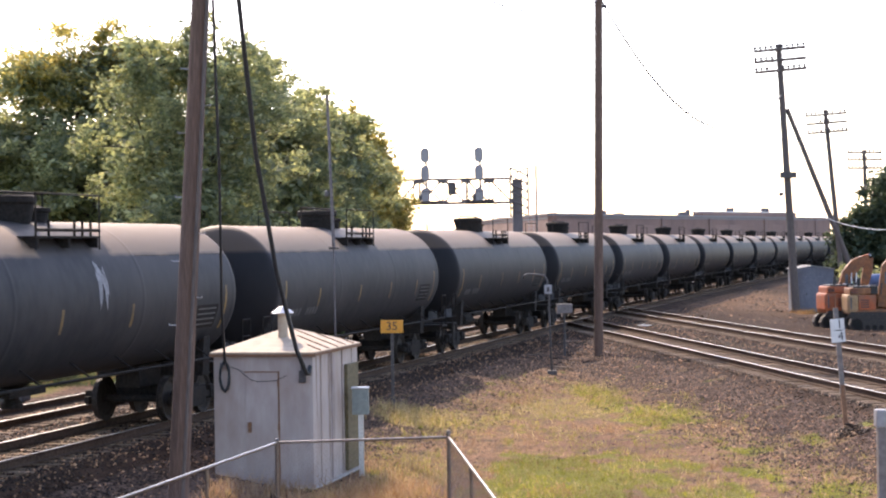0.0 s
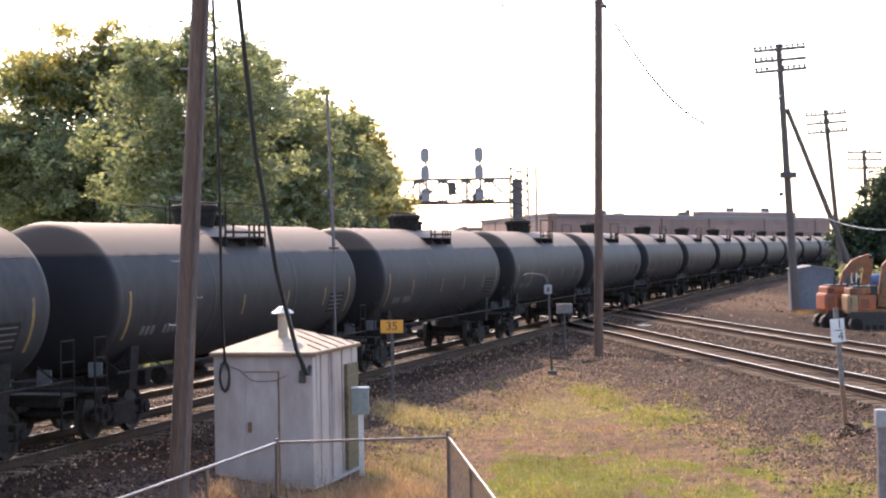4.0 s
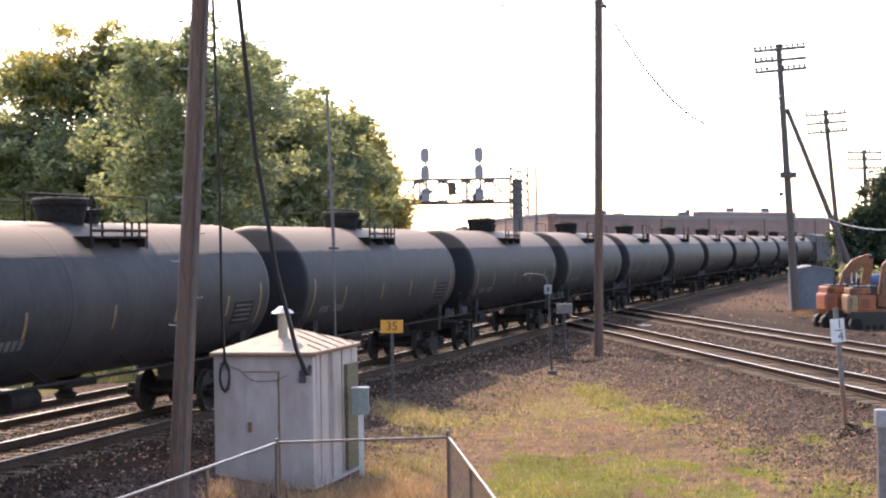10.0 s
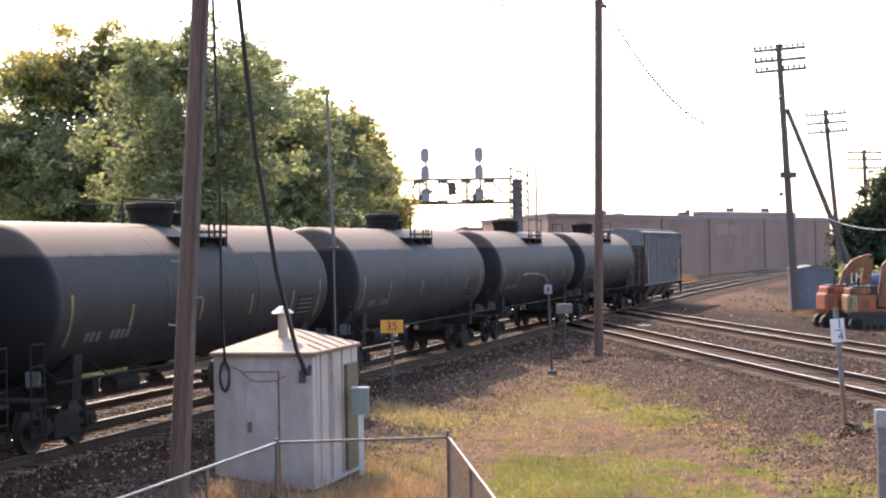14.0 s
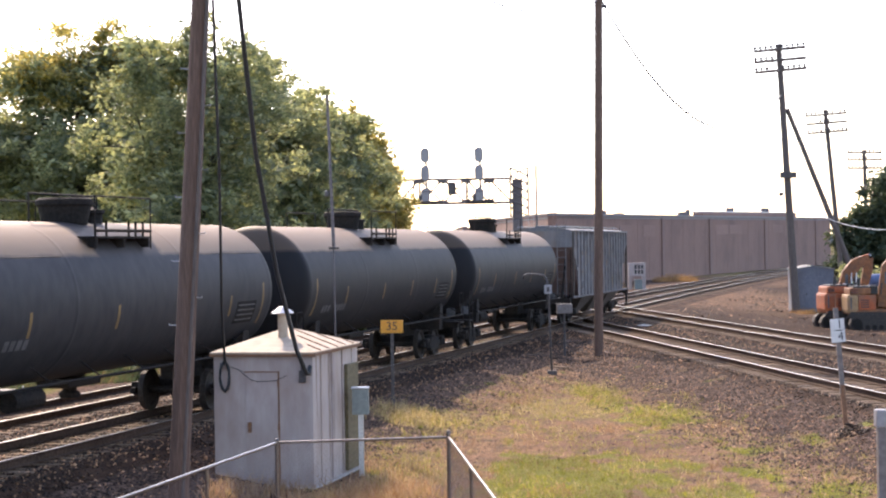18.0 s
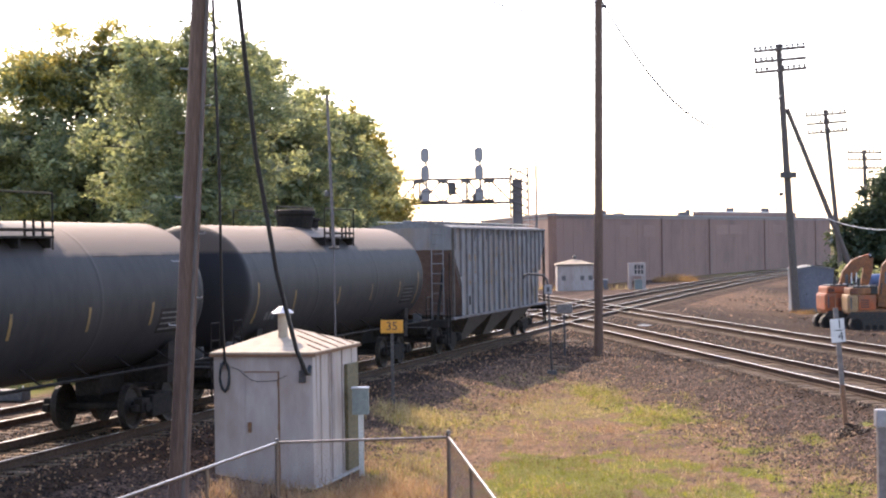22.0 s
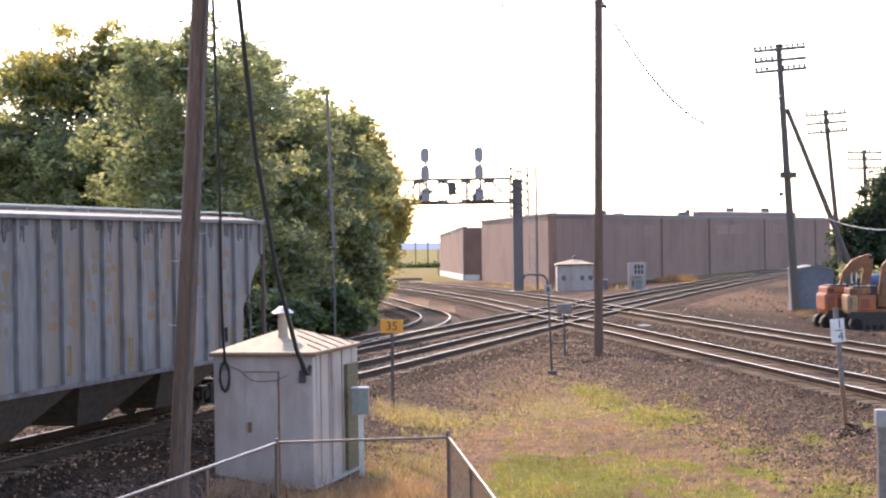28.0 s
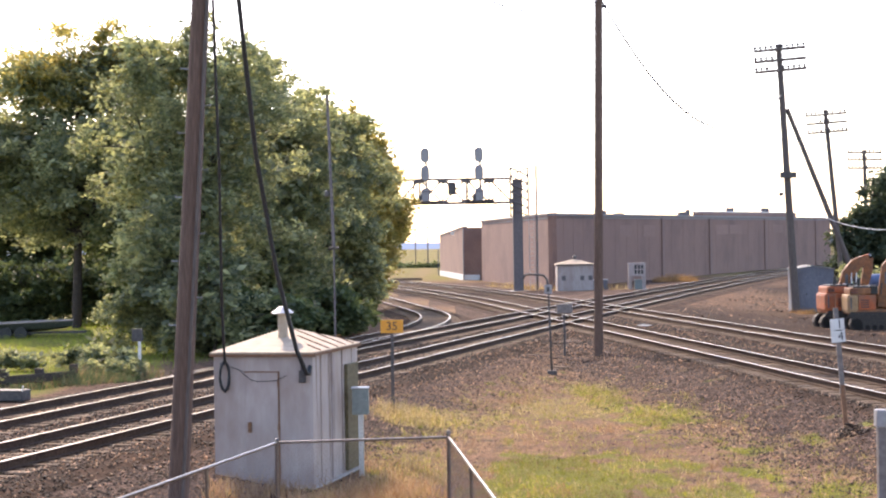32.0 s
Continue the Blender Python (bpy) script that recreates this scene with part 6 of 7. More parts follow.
    part("piston_rod", brod((x0 + 0.4, -0.19, (z0 + z1) / 2), (x1 + 0.12, -0.15, z1 - 0.1), 0.032, n=8), M_GALV, cy, "bright piston rod")
    for k in (-0.06, 0.06):
        part("hydraulic_hose", tube([(x0, k, z0 + 0.1), (x0 - 0.1, k, z0 + 0.5), (boom[1][0] - 0.16, k, boom[1][1]), (boom[2][0] - 0.1, k, boom[2][1] + 0.2)], 0.014), M_CABLE, bo)
    bx1, bz1 = (boom[1][0] + boom[2][0]) / 2, (boom[1][1] + boom[2][1]) / 2
    part("boom_label", bbox(bx1 - 0.08, bx1 + 0.06, -0.128, -0.121, bz1 - 0.28, bz1 + 0.25), M_LETTER, bo, "worn pale label on the boom")
    lk = part("stick_cylinder", brod((boom[3][0] - 0.05, 0.0, boom[3][1] + 0.22), (stick[0][0] - 0.05, 0.0, stick[0][1] + 0.12), 0.055, n=10), M_ORANGE, up)
    part("piston_rod", brod((stick[0][0] - 0.05, 0.0, stick[0][1] + 0.12), (stick[0][0] + 0.1, 0.0, stick[0][1] + 0.06), 0.03, n=8), M_GALV, lk, "bright piston rod")
    part("pin", brod((stick[0][0], -0.16, stick[0][1]), (stick[0][0], 0.16, stick[0][1]), 0.06, n=10), M_UNDER, bo)
    bx, bz, _ = stick[-1]
    part("bucket", prism([(bx - 0.1, bz + 0.1), (bx + 0.35, bz), (bx + 0.3, bz - 0.45), (bx, bz - 0.6), (bx - 0.35, bz - 0.4)], -0.3, 0.3), M_TRACKPAD, st, "worn steel bucket")
    return e


excavator(pose(18.08, 79.7, -0.4, 0, 0, 3), "orange tracked excavator with folded boom parked on dirt", M_ORANGE, M_ORANGE,
          [(0.12, 1.25, 1.0), (0.24, 1.95, 1.2), (0.42, 2.5, 1.3), (0.78, 2.92, 1.25), (1.15, 3.12, 0.95), (1.42, 3.15, 0.7)], [(1.44, 3.25, 0.8), (1.34, 2.7, 1.25), (1.1, 1.6, 0.85)], -0.88, 1.95)
excavator(pose(19.0, 77.6, -0.4, 0, 0, -3), "orange and cream tracked excavator with upright boom parked on dirt", M_CREAM, M_AMBER,
          [(0.5, 1.05, 1.0), (0.62, 1.9, 1.15), (0.76, 2.8, 1.2), (1.15, 3.25, 1.1), (1.6, 3.35, 0.9), (1.9, 3.3, 0.7)], [(1.88, 3.4, 0.7), (1.8, 2.9, 1.1), (1.62, 1.5, 0.75)], -1.17, 1.92)
bl = thing("fuel_tank", pose(20.8, 83.2, -0.4), "blue fuel tank on a stand behind the diggers", "tank")
part("shell", lathe([(0, -0.5), (0.27, -0.47), (0.31, -0.4), (0.31, 0.4), (0.27, 0.47), (0, 0.5)], 20, "X"), M_BLUETANK, bl, "blue tank shell", True).matrix_basis = pose(0, 0, 2.1)
for x in (-0.3, 0.3):
    for y in (-0.2, 0.2):
        part("stand_leg", brod((x, y, 0.0), (x, y, 1.85), 0.04, n=6), M_SIGDK, bl)


# ================= trees =================
def leaf_cloud(centres, n_leaf, size, rnd):
    """Small leaves on loose drooping sprigs, sprigs scattered through ragged clumps."""
    per = 7
    ns = max(n_leaf // per, 3)
    tot = len(centres) * ns
    c = np.repeat(np.array([q[:3] for q in centres]), ns, axis=0)
    r = np.repeat(np.array([q[3] for q in centres]), ns)
    sh = np.repeat(rnd.uniform(0.6, 1.5, (len(centres), 3)) * np.array([1.0, 1.0, 0.65]), ns, axis=0)
    sp = c + rnd.normal(size=(tot, 3)) * r[:, None] * 0.62 * sh
    ax = rnd.normal(size=(tot, 3)) * np.array([1, 1, 0.35]); ax /= np.linalg.norm(ax, axis=1)[:, None]
    sp, ax = np.repeat(sp, per, axis=0), np.repeat(ax, per, axis=0)
    n = tot * per
    q = sp + ax * (rnd.uniform(-1, 1, n) * size * 2.6)[:, None] + rnd.normal(size=(n, 3)) * size * 0.6
    u = ax + rnd.normal(size=(n, 3)) * np.array([0.7, 0.7, 0.45]); u /= np.linalg.norm(u, axis=1)[:, None]
    w = np.cross(u, rnd.normal(size=(n, 3)) * 0.75 + np.array([0, 0, 0.9])); w /= np.linalg.norm(w, axis=1)[:, None] + 1e-6
    s = size * rnd.uniform(0.6, 1.3, n)[:, None]
    v = np.stack([q - u * s * 0.9, q + w * s * 0.45, q + u * s, q - w * s * 0.45], axis=1).reshape(-1, 3)
    f = np.arange(n * 4).reshape(-1, 4)
    return v, f


def np_mesh(name, v, f, mat, parent=None):
    me = bpy.data.meshes.new(name)
    me.vertices.add(len(v)); me.vertices.foreach_set("co", np.asarray(v, dtype=np.float32).ravel())
    k = f.shape[1]
    me.loops.add(f.size); me.loops.foreach_set("vertex_index", f.astype(np.int32).ravel())
    me.polygons.add(len(f)); me.polygons.foreach_set("loop_start", np.arange(0, f.size, k, dtype=np.int32))
    me.update(calc_edges=True)
    me.validate()
    me.materials.append(mat)
    ob = new(name, me)
    if parent is not None:
        ob.parent = parent
    return ob


def tree(name, x, y, height, lobes, label, seed, mats, clumps=150, leaves=150, size=0.3, trunk_r=0.28, fork=0.28, low=0.06):
    """lobes: (dx, dy, z as share of the height, radius) of the crown's masses."""
    rnd = np.random.RandomState(seed)
    z0 = ground_z(x, y) - 0.05
    t = thing(name, pose(x, y, z0), label, "tree")
    cl = []
    wsum = sum(l[3] ** 2 for l in lobes)
    for dx, dy, zr, r in lobes:
        # boughs stand out from the lobe and carry most of the clumps, with darker hollows between them
        boughs = []
        for _ in range(max(int(5 * r), 5)):
            d = rnd.normal(size=3); d /= np.linalg.norm(d)
            boughs.append(d * r * rnd.uniform(0.72, 1.08))
        for _ in range(max(int(clumps * r * r / wsum), 4)):
            if rnd.uniform() < 0.72:
                q = boughs[rnd.randint(len(boughs))] + rnd.normal(size=3) * r * np.array([0.2, 0.2, 0.13])
            else:
                q = rnd.normal(size=3); q *= r * rnd.uniform(0.5, 0.95) / np.linalg.norm(q)
            k = np.linalg.norm(q)
            cz = zr * height + q[2] * 0.95
            if cz < low * height + 0.3:
                continue
            cl.append((dx + q[0], dy + q[1], cz, rnd.uniform(0.3, 0.9) * min(0.9, r * 0.36) * (0.6 if k > r else 1.0)))
    core = []
    for dx, dy, zr, r in lobes:
        for _ in range(max(int(clumps * 0.22 * r * r / wsum), 2)):
            d = rnd.normal(size=3) * r * 0.3
            core.append((dx + d[0], dy + d[1], max(zr * height + d[2], low * height + 0.4), min(0.8, r * 0.4)))
    # trunk and limbs
    bm = bmesh.new()
    fz = height * fork
    rod(bm, (0, 0, -0.3), (0.15, 0.1, fz), trunk_r, trunk_r * 0.75, 10)
    for dx, dy, zr, r in lobes:
        mid = Vector((dx * 0.5, dy * 0.5, (fz + zr * height) * 0.5))
        rod(bm, (0.15, 0.1, fz * 0.95), mid, trunk_r * 0.55, trunk_r * 0.38, 7)
        rod(bm, mid, (dx, dy, zr * height), trunk_r * 0.38, trunk_r * 0.15, 6)
        for _ in range(5):
            d = rnd.normal(size=3); d /= np.linalg.norm(d)
            rod(bm, (dx, dy, zr * height), (dx + d[0] * r * 0.8, dy + d[1] * r * 0.8, zr * height + abs(d[2]) * r * 0.8), trunk_r * 0.14, 0.02, 5)
    part("trunk", bm, M_BARK, t, "grey-brown trunk and limbs")
    groups = {}
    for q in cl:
        # higher clumps more often take the yellow leaves that paint sunlit tops
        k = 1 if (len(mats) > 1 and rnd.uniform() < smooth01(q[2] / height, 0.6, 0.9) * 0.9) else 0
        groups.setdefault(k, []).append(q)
    for k, g in groups.items():
        v, f = leaf_cloud(g, leaves, size, rnd)
        c = np_mesh("crown", v, f, mats[k], t)
        c["label"] = "dense green leaves" if k == 0 else "yellower upper leaves with sunlight painted in"
    v, f = leaf_cloud(core, int(leaves * 0.8), size * 1.7, rnd)
    np_mesh("inner_crown", v, f, mats[0], t)["label"] = "shaded inner leaves"
    return t


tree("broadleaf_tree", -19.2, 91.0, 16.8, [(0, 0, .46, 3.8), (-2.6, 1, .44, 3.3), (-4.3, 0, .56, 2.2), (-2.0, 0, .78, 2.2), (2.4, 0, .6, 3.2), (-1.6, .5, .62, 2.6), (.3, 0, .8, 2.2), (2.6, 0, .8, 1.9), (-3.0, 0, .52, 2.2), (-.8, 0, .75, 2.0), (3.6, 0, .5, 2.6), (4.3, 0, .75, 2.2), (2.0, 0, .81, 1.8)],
     "tall broadleaf tree behind a lawn, sunlight painted yellow into its upper crown", 3, [M_LEAF, M_LEAFY], 760, 105, 0.14, low=0.17)
tree("broadleaf_tree", -10.0, 69.0, 13.1, [(0, 0, .4, 3.3), (-1.7, 0, .62, 2.6), (1.2, .3, .64, 2.9), (-1.4, 0, .86, 1.6), (1.7, 0, .86, 1.6), (0, -.8, .2, 2.6), (.3, 0, .9, 1.3)],
     "broad green tree beside the track", 5, [M_LEAF], 440, 140, 0.105)
tree("broadleaf_tree", -7.9, 80.0, 13.4, [(0, 0, .42, 3.3), (-1.4, .6, .62, 2.8), (1.0, 0, .68, 2.4), (-.7, 0, .85, 1.7), (.2, -.6, .2, 2.7), (1.5, 0, .5, 2.0)],
     "broad green tree with dense low branches", 8, [M_LEAF], 420, 140, 0.115)
tree("broadleaf_tree", -6.4, 96.0, 13.2, [(0, 0, .42, 3.0), (1.2, 0, .58, 2.4), (-1.2, 0, .7, 2.4), (.7, 0, .78, 1.7), (-1.3, 0, .86, 1.6), (1.0, -.5, .2, 2.3)],
     "green tree with ragged top beside the curve", 11, [M_LEAF], 380, 140, 0.125)
tree("broadleaf_tree", -4.9, 109.0, 12.9, [(0, 0, .45, 2.4), (.5, 0, .3, 2.0), (.2, 0, .66, 1.9), (-.4, 0, .82, 1.5), (1.1, 0, .5, 1.5), (-.1, -.4, .14, 1.5), (.9, 0, .8, .8)],
     "yellow-green tree at the end of the row", 14, [M_LEAFY, M_LEAFY], 360, 126, 0.135)
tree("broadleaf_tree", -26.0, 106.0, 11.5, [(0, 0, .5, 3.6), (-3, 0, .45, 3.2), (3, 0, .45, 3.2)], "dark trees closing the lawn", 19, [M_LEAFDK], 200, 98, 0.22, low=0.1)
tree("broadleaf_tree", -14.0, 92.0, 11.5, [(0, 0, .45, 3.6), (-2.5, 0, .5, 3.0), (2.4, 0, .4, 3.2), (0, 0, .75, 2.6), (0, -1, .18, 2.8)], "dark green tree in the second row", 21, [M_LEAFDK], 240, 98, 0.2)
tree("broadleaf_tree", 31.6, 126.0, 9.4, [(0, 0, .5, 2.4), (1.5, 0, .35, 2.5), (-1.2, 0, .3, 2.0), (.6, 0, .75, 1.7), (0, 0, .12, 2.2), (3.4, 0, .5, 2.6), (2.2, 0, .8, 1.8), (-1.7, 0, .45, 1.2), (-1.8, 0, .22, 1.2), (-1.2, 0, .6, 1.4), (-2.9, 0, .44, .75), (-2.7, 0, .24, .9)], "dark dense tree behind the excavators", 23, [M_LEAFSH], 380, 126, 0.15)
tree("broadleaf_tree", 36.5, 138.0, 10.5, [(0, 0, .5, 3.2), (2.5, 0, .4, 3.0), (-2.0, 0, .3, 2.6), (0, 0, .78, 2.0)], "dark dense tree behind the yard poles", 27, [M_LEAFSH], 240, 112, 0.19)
tree("bush", 27.6, 118.0, 2.6, [(0, 0, .5, .9), (.6, 0, .4, .9)], "sunlit green bush beside the brace pole", 29, [M_LEAF], 36, 105, 0.14, trunk_r=0.06, low=0.0)
tree("bush", 28.3, 112.0, 2.6, [(0, 0, .5, 1.2), (1.5, 0, .4, 1.2)], "green leafy bush by the yard", 31, [M_LEAF], 40, 105, 0.14, trunk_r=0.06, low=0.0)
for bx, by, bh in ((-23.5, 97.0, 4.2), (-20.0, 98.0, 4.6), (-16.5, 97.0, 4.4), (-13.5, 95.0, 4.6), (-27.0, 99.0, 4.6)):
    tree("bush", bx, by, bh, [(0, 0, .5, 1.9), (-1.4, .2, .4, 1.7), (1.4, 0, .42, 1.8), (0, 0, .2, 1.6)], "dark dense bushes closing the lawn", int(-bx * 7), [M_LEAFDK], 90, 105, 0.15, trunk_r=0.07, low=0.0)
tree("bush", -11.9, 59.2, 0.8, [(0, 0, .5, .5), (-.9, .4, .45, .4), (.8, 0, .4, .4)], "leafy weeds and low bush beside the track", 33, [M_LEAF], 50, 98, 0.09, trunk_r=0.05, low=0.0)
tree("bush", -14.0, 58.6, 0.6, [(0, 0, .5, .35), (-.7, .2, .45, .3)], "low leafy bush beside the lawn", 35, [M_LEAF], 40, 98, 0.085, trunk_r=0.05, low=0.0)
tree("bush", -10.2, 54.0, 0.75, [(0, 0, .5, .35), (-.8, .1, .45, .35), (.6, .2, .4, .3)], "tall weeds along the timber barrier", 43, [M_LEAF], 40, 84, 0.06, trunk_r=0.02, low=0.0)
tree("bush", -13.3, 49.6, 0.9, [(0, 0, .5, .45), (-.8, -.5, .45, .45)], "tall weeds along the timber barrier", 44, [M_LEAF], 30, 84, 0.06, trunk_r=0.02, low=0.0)
tree("bush", -10.9, 66.2, 4.6, [(0, 0, .5, 1.5), (-1.0, .2, .3, 1.3), (1.2, 0, .35, 1.5), (0, 0, .75, 1.4), (1.8, .5, .7, 1.3)], "low leafy branches sweeping down to the ground", 51, [M_LEAF], 120, 105, 0.12, trunk_r=0.08, low=0.0)
tree("bush", -8.6, 64.6, 3.6, [(0, 0, .5, 1.3), (-1.0, .2, .3, 1.1), (1.0, 0, .35, 1.2), (0, 0, .75, 1.1)], "low leafy branches sweeping down to the ground", 52, [M_LEAF], 90, 105, 0.12, trunk_r=0.08, low=0.0)
# Undergrowth takes the darker leaves, so the trees' shade is painted into it.
tree("bush", -7.0, 66.0, 3.0, [(0, 0, .5, 1.3), (-1.4, .2, .5, 1.2), (1.2, 0, .4, 1.0)], "undergrowth below the trees with their shade painted into its leaves", 37, [M_LEAFDK], 70, 105, 0.14, trunk_r=0.06, low=0.0)
tree("bush", -5.0, 78.0, 2.6, [(0, 0, .5, 1.2), (-1.4, .2, .5, 1.2), (.9, 1.5, .4, 1.0)], "undergrowth below the trees with their shade painted into its leaves", 39, [M_LEAFDK], 70, 105, 0.14, trunk_r=0.06, low=0.0)
tree("bush", -4.8, 96.0, 2.8, [(0, 0, .5, 1.2), (-1.6, .2, .5, 1.3), (-.3, 3, .4, 1.0)], "undergrowth below the trees with their shade painted into its leaves", 41, [M_LEAFDK], 70, 105, 0.14, trunk_r=0.06, low=0.0)


# ================= yard behind the main line =================
def boat():
    b = thing("boat_on_trailer", pose(-20.1, 82.0, -0.42, 0, 0, 4), "dark open boat with pale gunwale on a trailer", "boat")
    stations = [(-2.6, 0.75, 0.4), (-1.5, 0.85, 0.36), (0.0, 0.88, 0.34), (1.3, 0.7, 0.38), (2.3, 0.3, 0.48), (2.6, 0.03, 0.62)]
    vs, fs = [], []
    for x, w, k in stations:
        vs += [(x, -w, 0.78 + 0.03 * x), (x, -w * 0.7, k + 0.1), (x, 0, k), (x, w * 0.7, k + 0.1), (x, w, 0.78 + 0.03 * x)]
    for i in range(len(stations) - 1):
        for j in range(4):
            fs.append((i * 5 + j, i * 5 + j + 1, i * 5 + 6 + j, i * 5 + 5 + j))
    fs.append((0, 1, 2, 3, 4))
    part("hull", poly(vs, fs), M_BOAT, b, "dark green hull")
    for s in (-1, 1):
        part("gunwale", tube([(x, s * w, 0.78 + 0.03 * x) for x, w, _ in stations], 0.032), M_HUT, b, "pale gunwale")
    part("outboard", bbox(-2.95, -2.6, -0.15, 0.15, 0.5, 1.1, 0.05), M_WHITE, b, "white outboard motor")
    part("trailer_frame", bbox(-2.2, 3.2, -0.4, 0.4, 0.26, 0.33), M_SIGDK, b)
    for s in (-0.75, 0.75):
        for x in (-0.4, 0.3):
            part("wheel", brod((x, s - 0.08, 0.3), (x, s + 0.08, 0.3), 0.3, n=16), M_BLACK, b)


boat()


def guard_rail():
    g = thing("timber_barrier", pose(0, 0, 0), "dark weathered timber barrier with stout posts", "barrier")
    p0, p1 = Vector((-15.3, 48.0, -0.42)), Vector((-11.2, 52.6, -0.42))
    for i in range(6):
        q = p0.lerp(p1, i / 5)
        part("post", bbox(q.x - 0.12, q.x + 0.12, q.y - 0.12, q.y + 0.12, -0.7, 0.2 + 0.05 * (i % 2), 0.015), M_BARK, g, "dark stout post")
    d = p1 - p0
    m = Matrix.Translation(p0) @ Matrix.Rotation(atan2(d.y, d.x), 4, "Z")
    part("rail", bbox(0, d.length, -0.2, -0.13, 0.22, 0.48, 0.01), M_BARK, g, "dark timber rail").matrix_basis = m


guard_rail()
ds = thing("dwarf_marker", pose(-9.55, 54.6, -0.4), "white painted marker post beside the track", "marker post")
part("post", bbox(-0.045, 0.045, -0.045, 0.045, -0.1, 1.2, 0.01), M_WHITE, ds)
part("base", bbox(-0.2, 0.2, -0.2, 0.2, -0.1, 0.2, 0.02), M_SIGDK, ds, "dark base")
part("head", bbox(-0.24, 0.1, -0.05, 0.05, 1.2, 1.6, 0.02), M_SIGDK, ds, "grey back of a target")
sm = thing("switch_machine", pose(-11.6, 46.6, -0.32, 0, 0, -15), "dark low switch machine beside the rails", "switch machine")
part("case", bbox(-0.5, 0.45, -0.25, 0.25, 0.0, 0.3, 0.04), M_SIGDK, sm)
part("lever", brod((0.4, -0.2, 0.2), (0.5, -0.25, 0.42), 0.02), M_WHITE, sm, "bright lever")
part("rod", brod((-0.3, 0.25, 0.1), (-0.3, 1.0, 0.08), 0.03), M_SIGDK, sm)

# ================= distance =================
hl = thing("far_hills", pose(0, 0, 0), "ridge on the horizon with blue haze painted into its colour", "hills", kind="structure")
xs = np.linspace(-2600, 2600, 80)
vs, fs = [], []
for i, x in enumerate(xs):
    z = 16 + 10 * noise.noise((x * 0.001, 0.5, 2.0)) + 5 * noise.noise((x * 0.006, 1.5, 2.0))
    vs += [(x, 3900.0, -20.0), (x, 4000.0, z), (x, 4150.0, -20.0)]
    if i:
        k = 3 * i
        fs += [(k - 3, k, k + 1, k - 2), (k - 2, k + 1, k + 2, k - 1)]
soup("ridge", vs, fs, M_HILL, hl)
hg = thing("field_hedge", pose(-14.0, 330.0, -0.5), "dark flat hedge line across the field", "hedge", kind="structure")
rn = np.random.RandomState(77)
v, f = leaf_cloud([(x, rn.uniform(-1, 1), 0.5, 0.7) for x in np.arange(-20, 24, 0.5)], 60, 0.35, rn)
np_mesh("crown", v, f, M_LEAFDK, hg)
pile = thing("rail_pile", pose(-4.3, 208.0, -0.4, 0, 0, 8), "low dark pile of old ties", "pile")
for i in range(9):
    part("tie", bbox(-1.9 + 0.05 * i, 1.7 - 0.06 * i, -0.6 + 0.14 * i, -0.48 + 0.14 * i, 0, 0.28 + 0.04 * (i % 3), 0.01), M_TIE, pile)


bd = thing("loose_board", pose(3.9, 60.2, ground_z(3.9, 60.2), 0, 4, -20), "tan weathered board lying on the ground", "board")
for k in range(2):
    part("plank", bbox(-0.3 + 0.12 * k, 0.28 + 0.1 * k, -0.09 + 0.2 * k, 0.05 + 0.2 * k, 0.0, 0.05, 0.008), M_TIE, bd)
pt = thing("loose_plate", pose(9.3, 81.0, -0.2, 0, 0, 25), "pale flat plate lying in the ballast", "plate")
part("sheet", bbox(-0.26, 0.26, -0.2, 0.2, 0.0, 0.04, 0.008), M_WHITE, pt)
part("cleat", bbox(-0.05, 0.05, -0.18, 0.18, 0.04, 0.08, 0.008), M_CONC, pt)


# ================= loose stones and grass =================
def stones(name, places, sizes, rnd, label):
    n = len(places)
    base = np.array([(1, 0, 0), (0, 1, 0), (-1, 0, 0), (0, -1, 0), (0, 0, 0.75), (0, 0, -0.6)], dtype=float)
    v = np.repeat(base[None], n, axis=0) * rnd.uniform(0.6, 1.25, (n, 6, 1))
    a = rnd.uniform(0, 2 * pi, n)
    c, s = np.cos(a)[:, None], np.sin(a)[:, None]
    x, y, z = v[:, :, 0] * c - v[:, :, 1] * s, v[:, :, 0] * s + v[:, :, 1] * c, v[:, :, 2] + 0.35 * v[:, :, 0]
    v = np.stack([x, y, z], axis=2) * np.asarray(sizes)[:, None, None] + np.asarray(places)[:, None, :]
    t = np.array([(0, 1, 4), (1, 2, 4), (2, 3, 4), (3, 0, 4), (1, 0, 5), (2, 1, 5), (3, 2, 5), (0, 3, 5)])
    f = (t[None] + 6 * np.arange(n)[:, None, None]).reshape(-1, 3)
    return tagged(np_mesh(name, v.reshape(-1, 3), f, M_STONE), label, "gravel", kind="stuff")


def bed_height(la, lat0, lat1):
    d = max(lat0 - la, la - lat1, 0.0)
    return -0.2 - (0.3 * d if d < 0.75 else 0.225 + 0.75 * (d - 0.75))


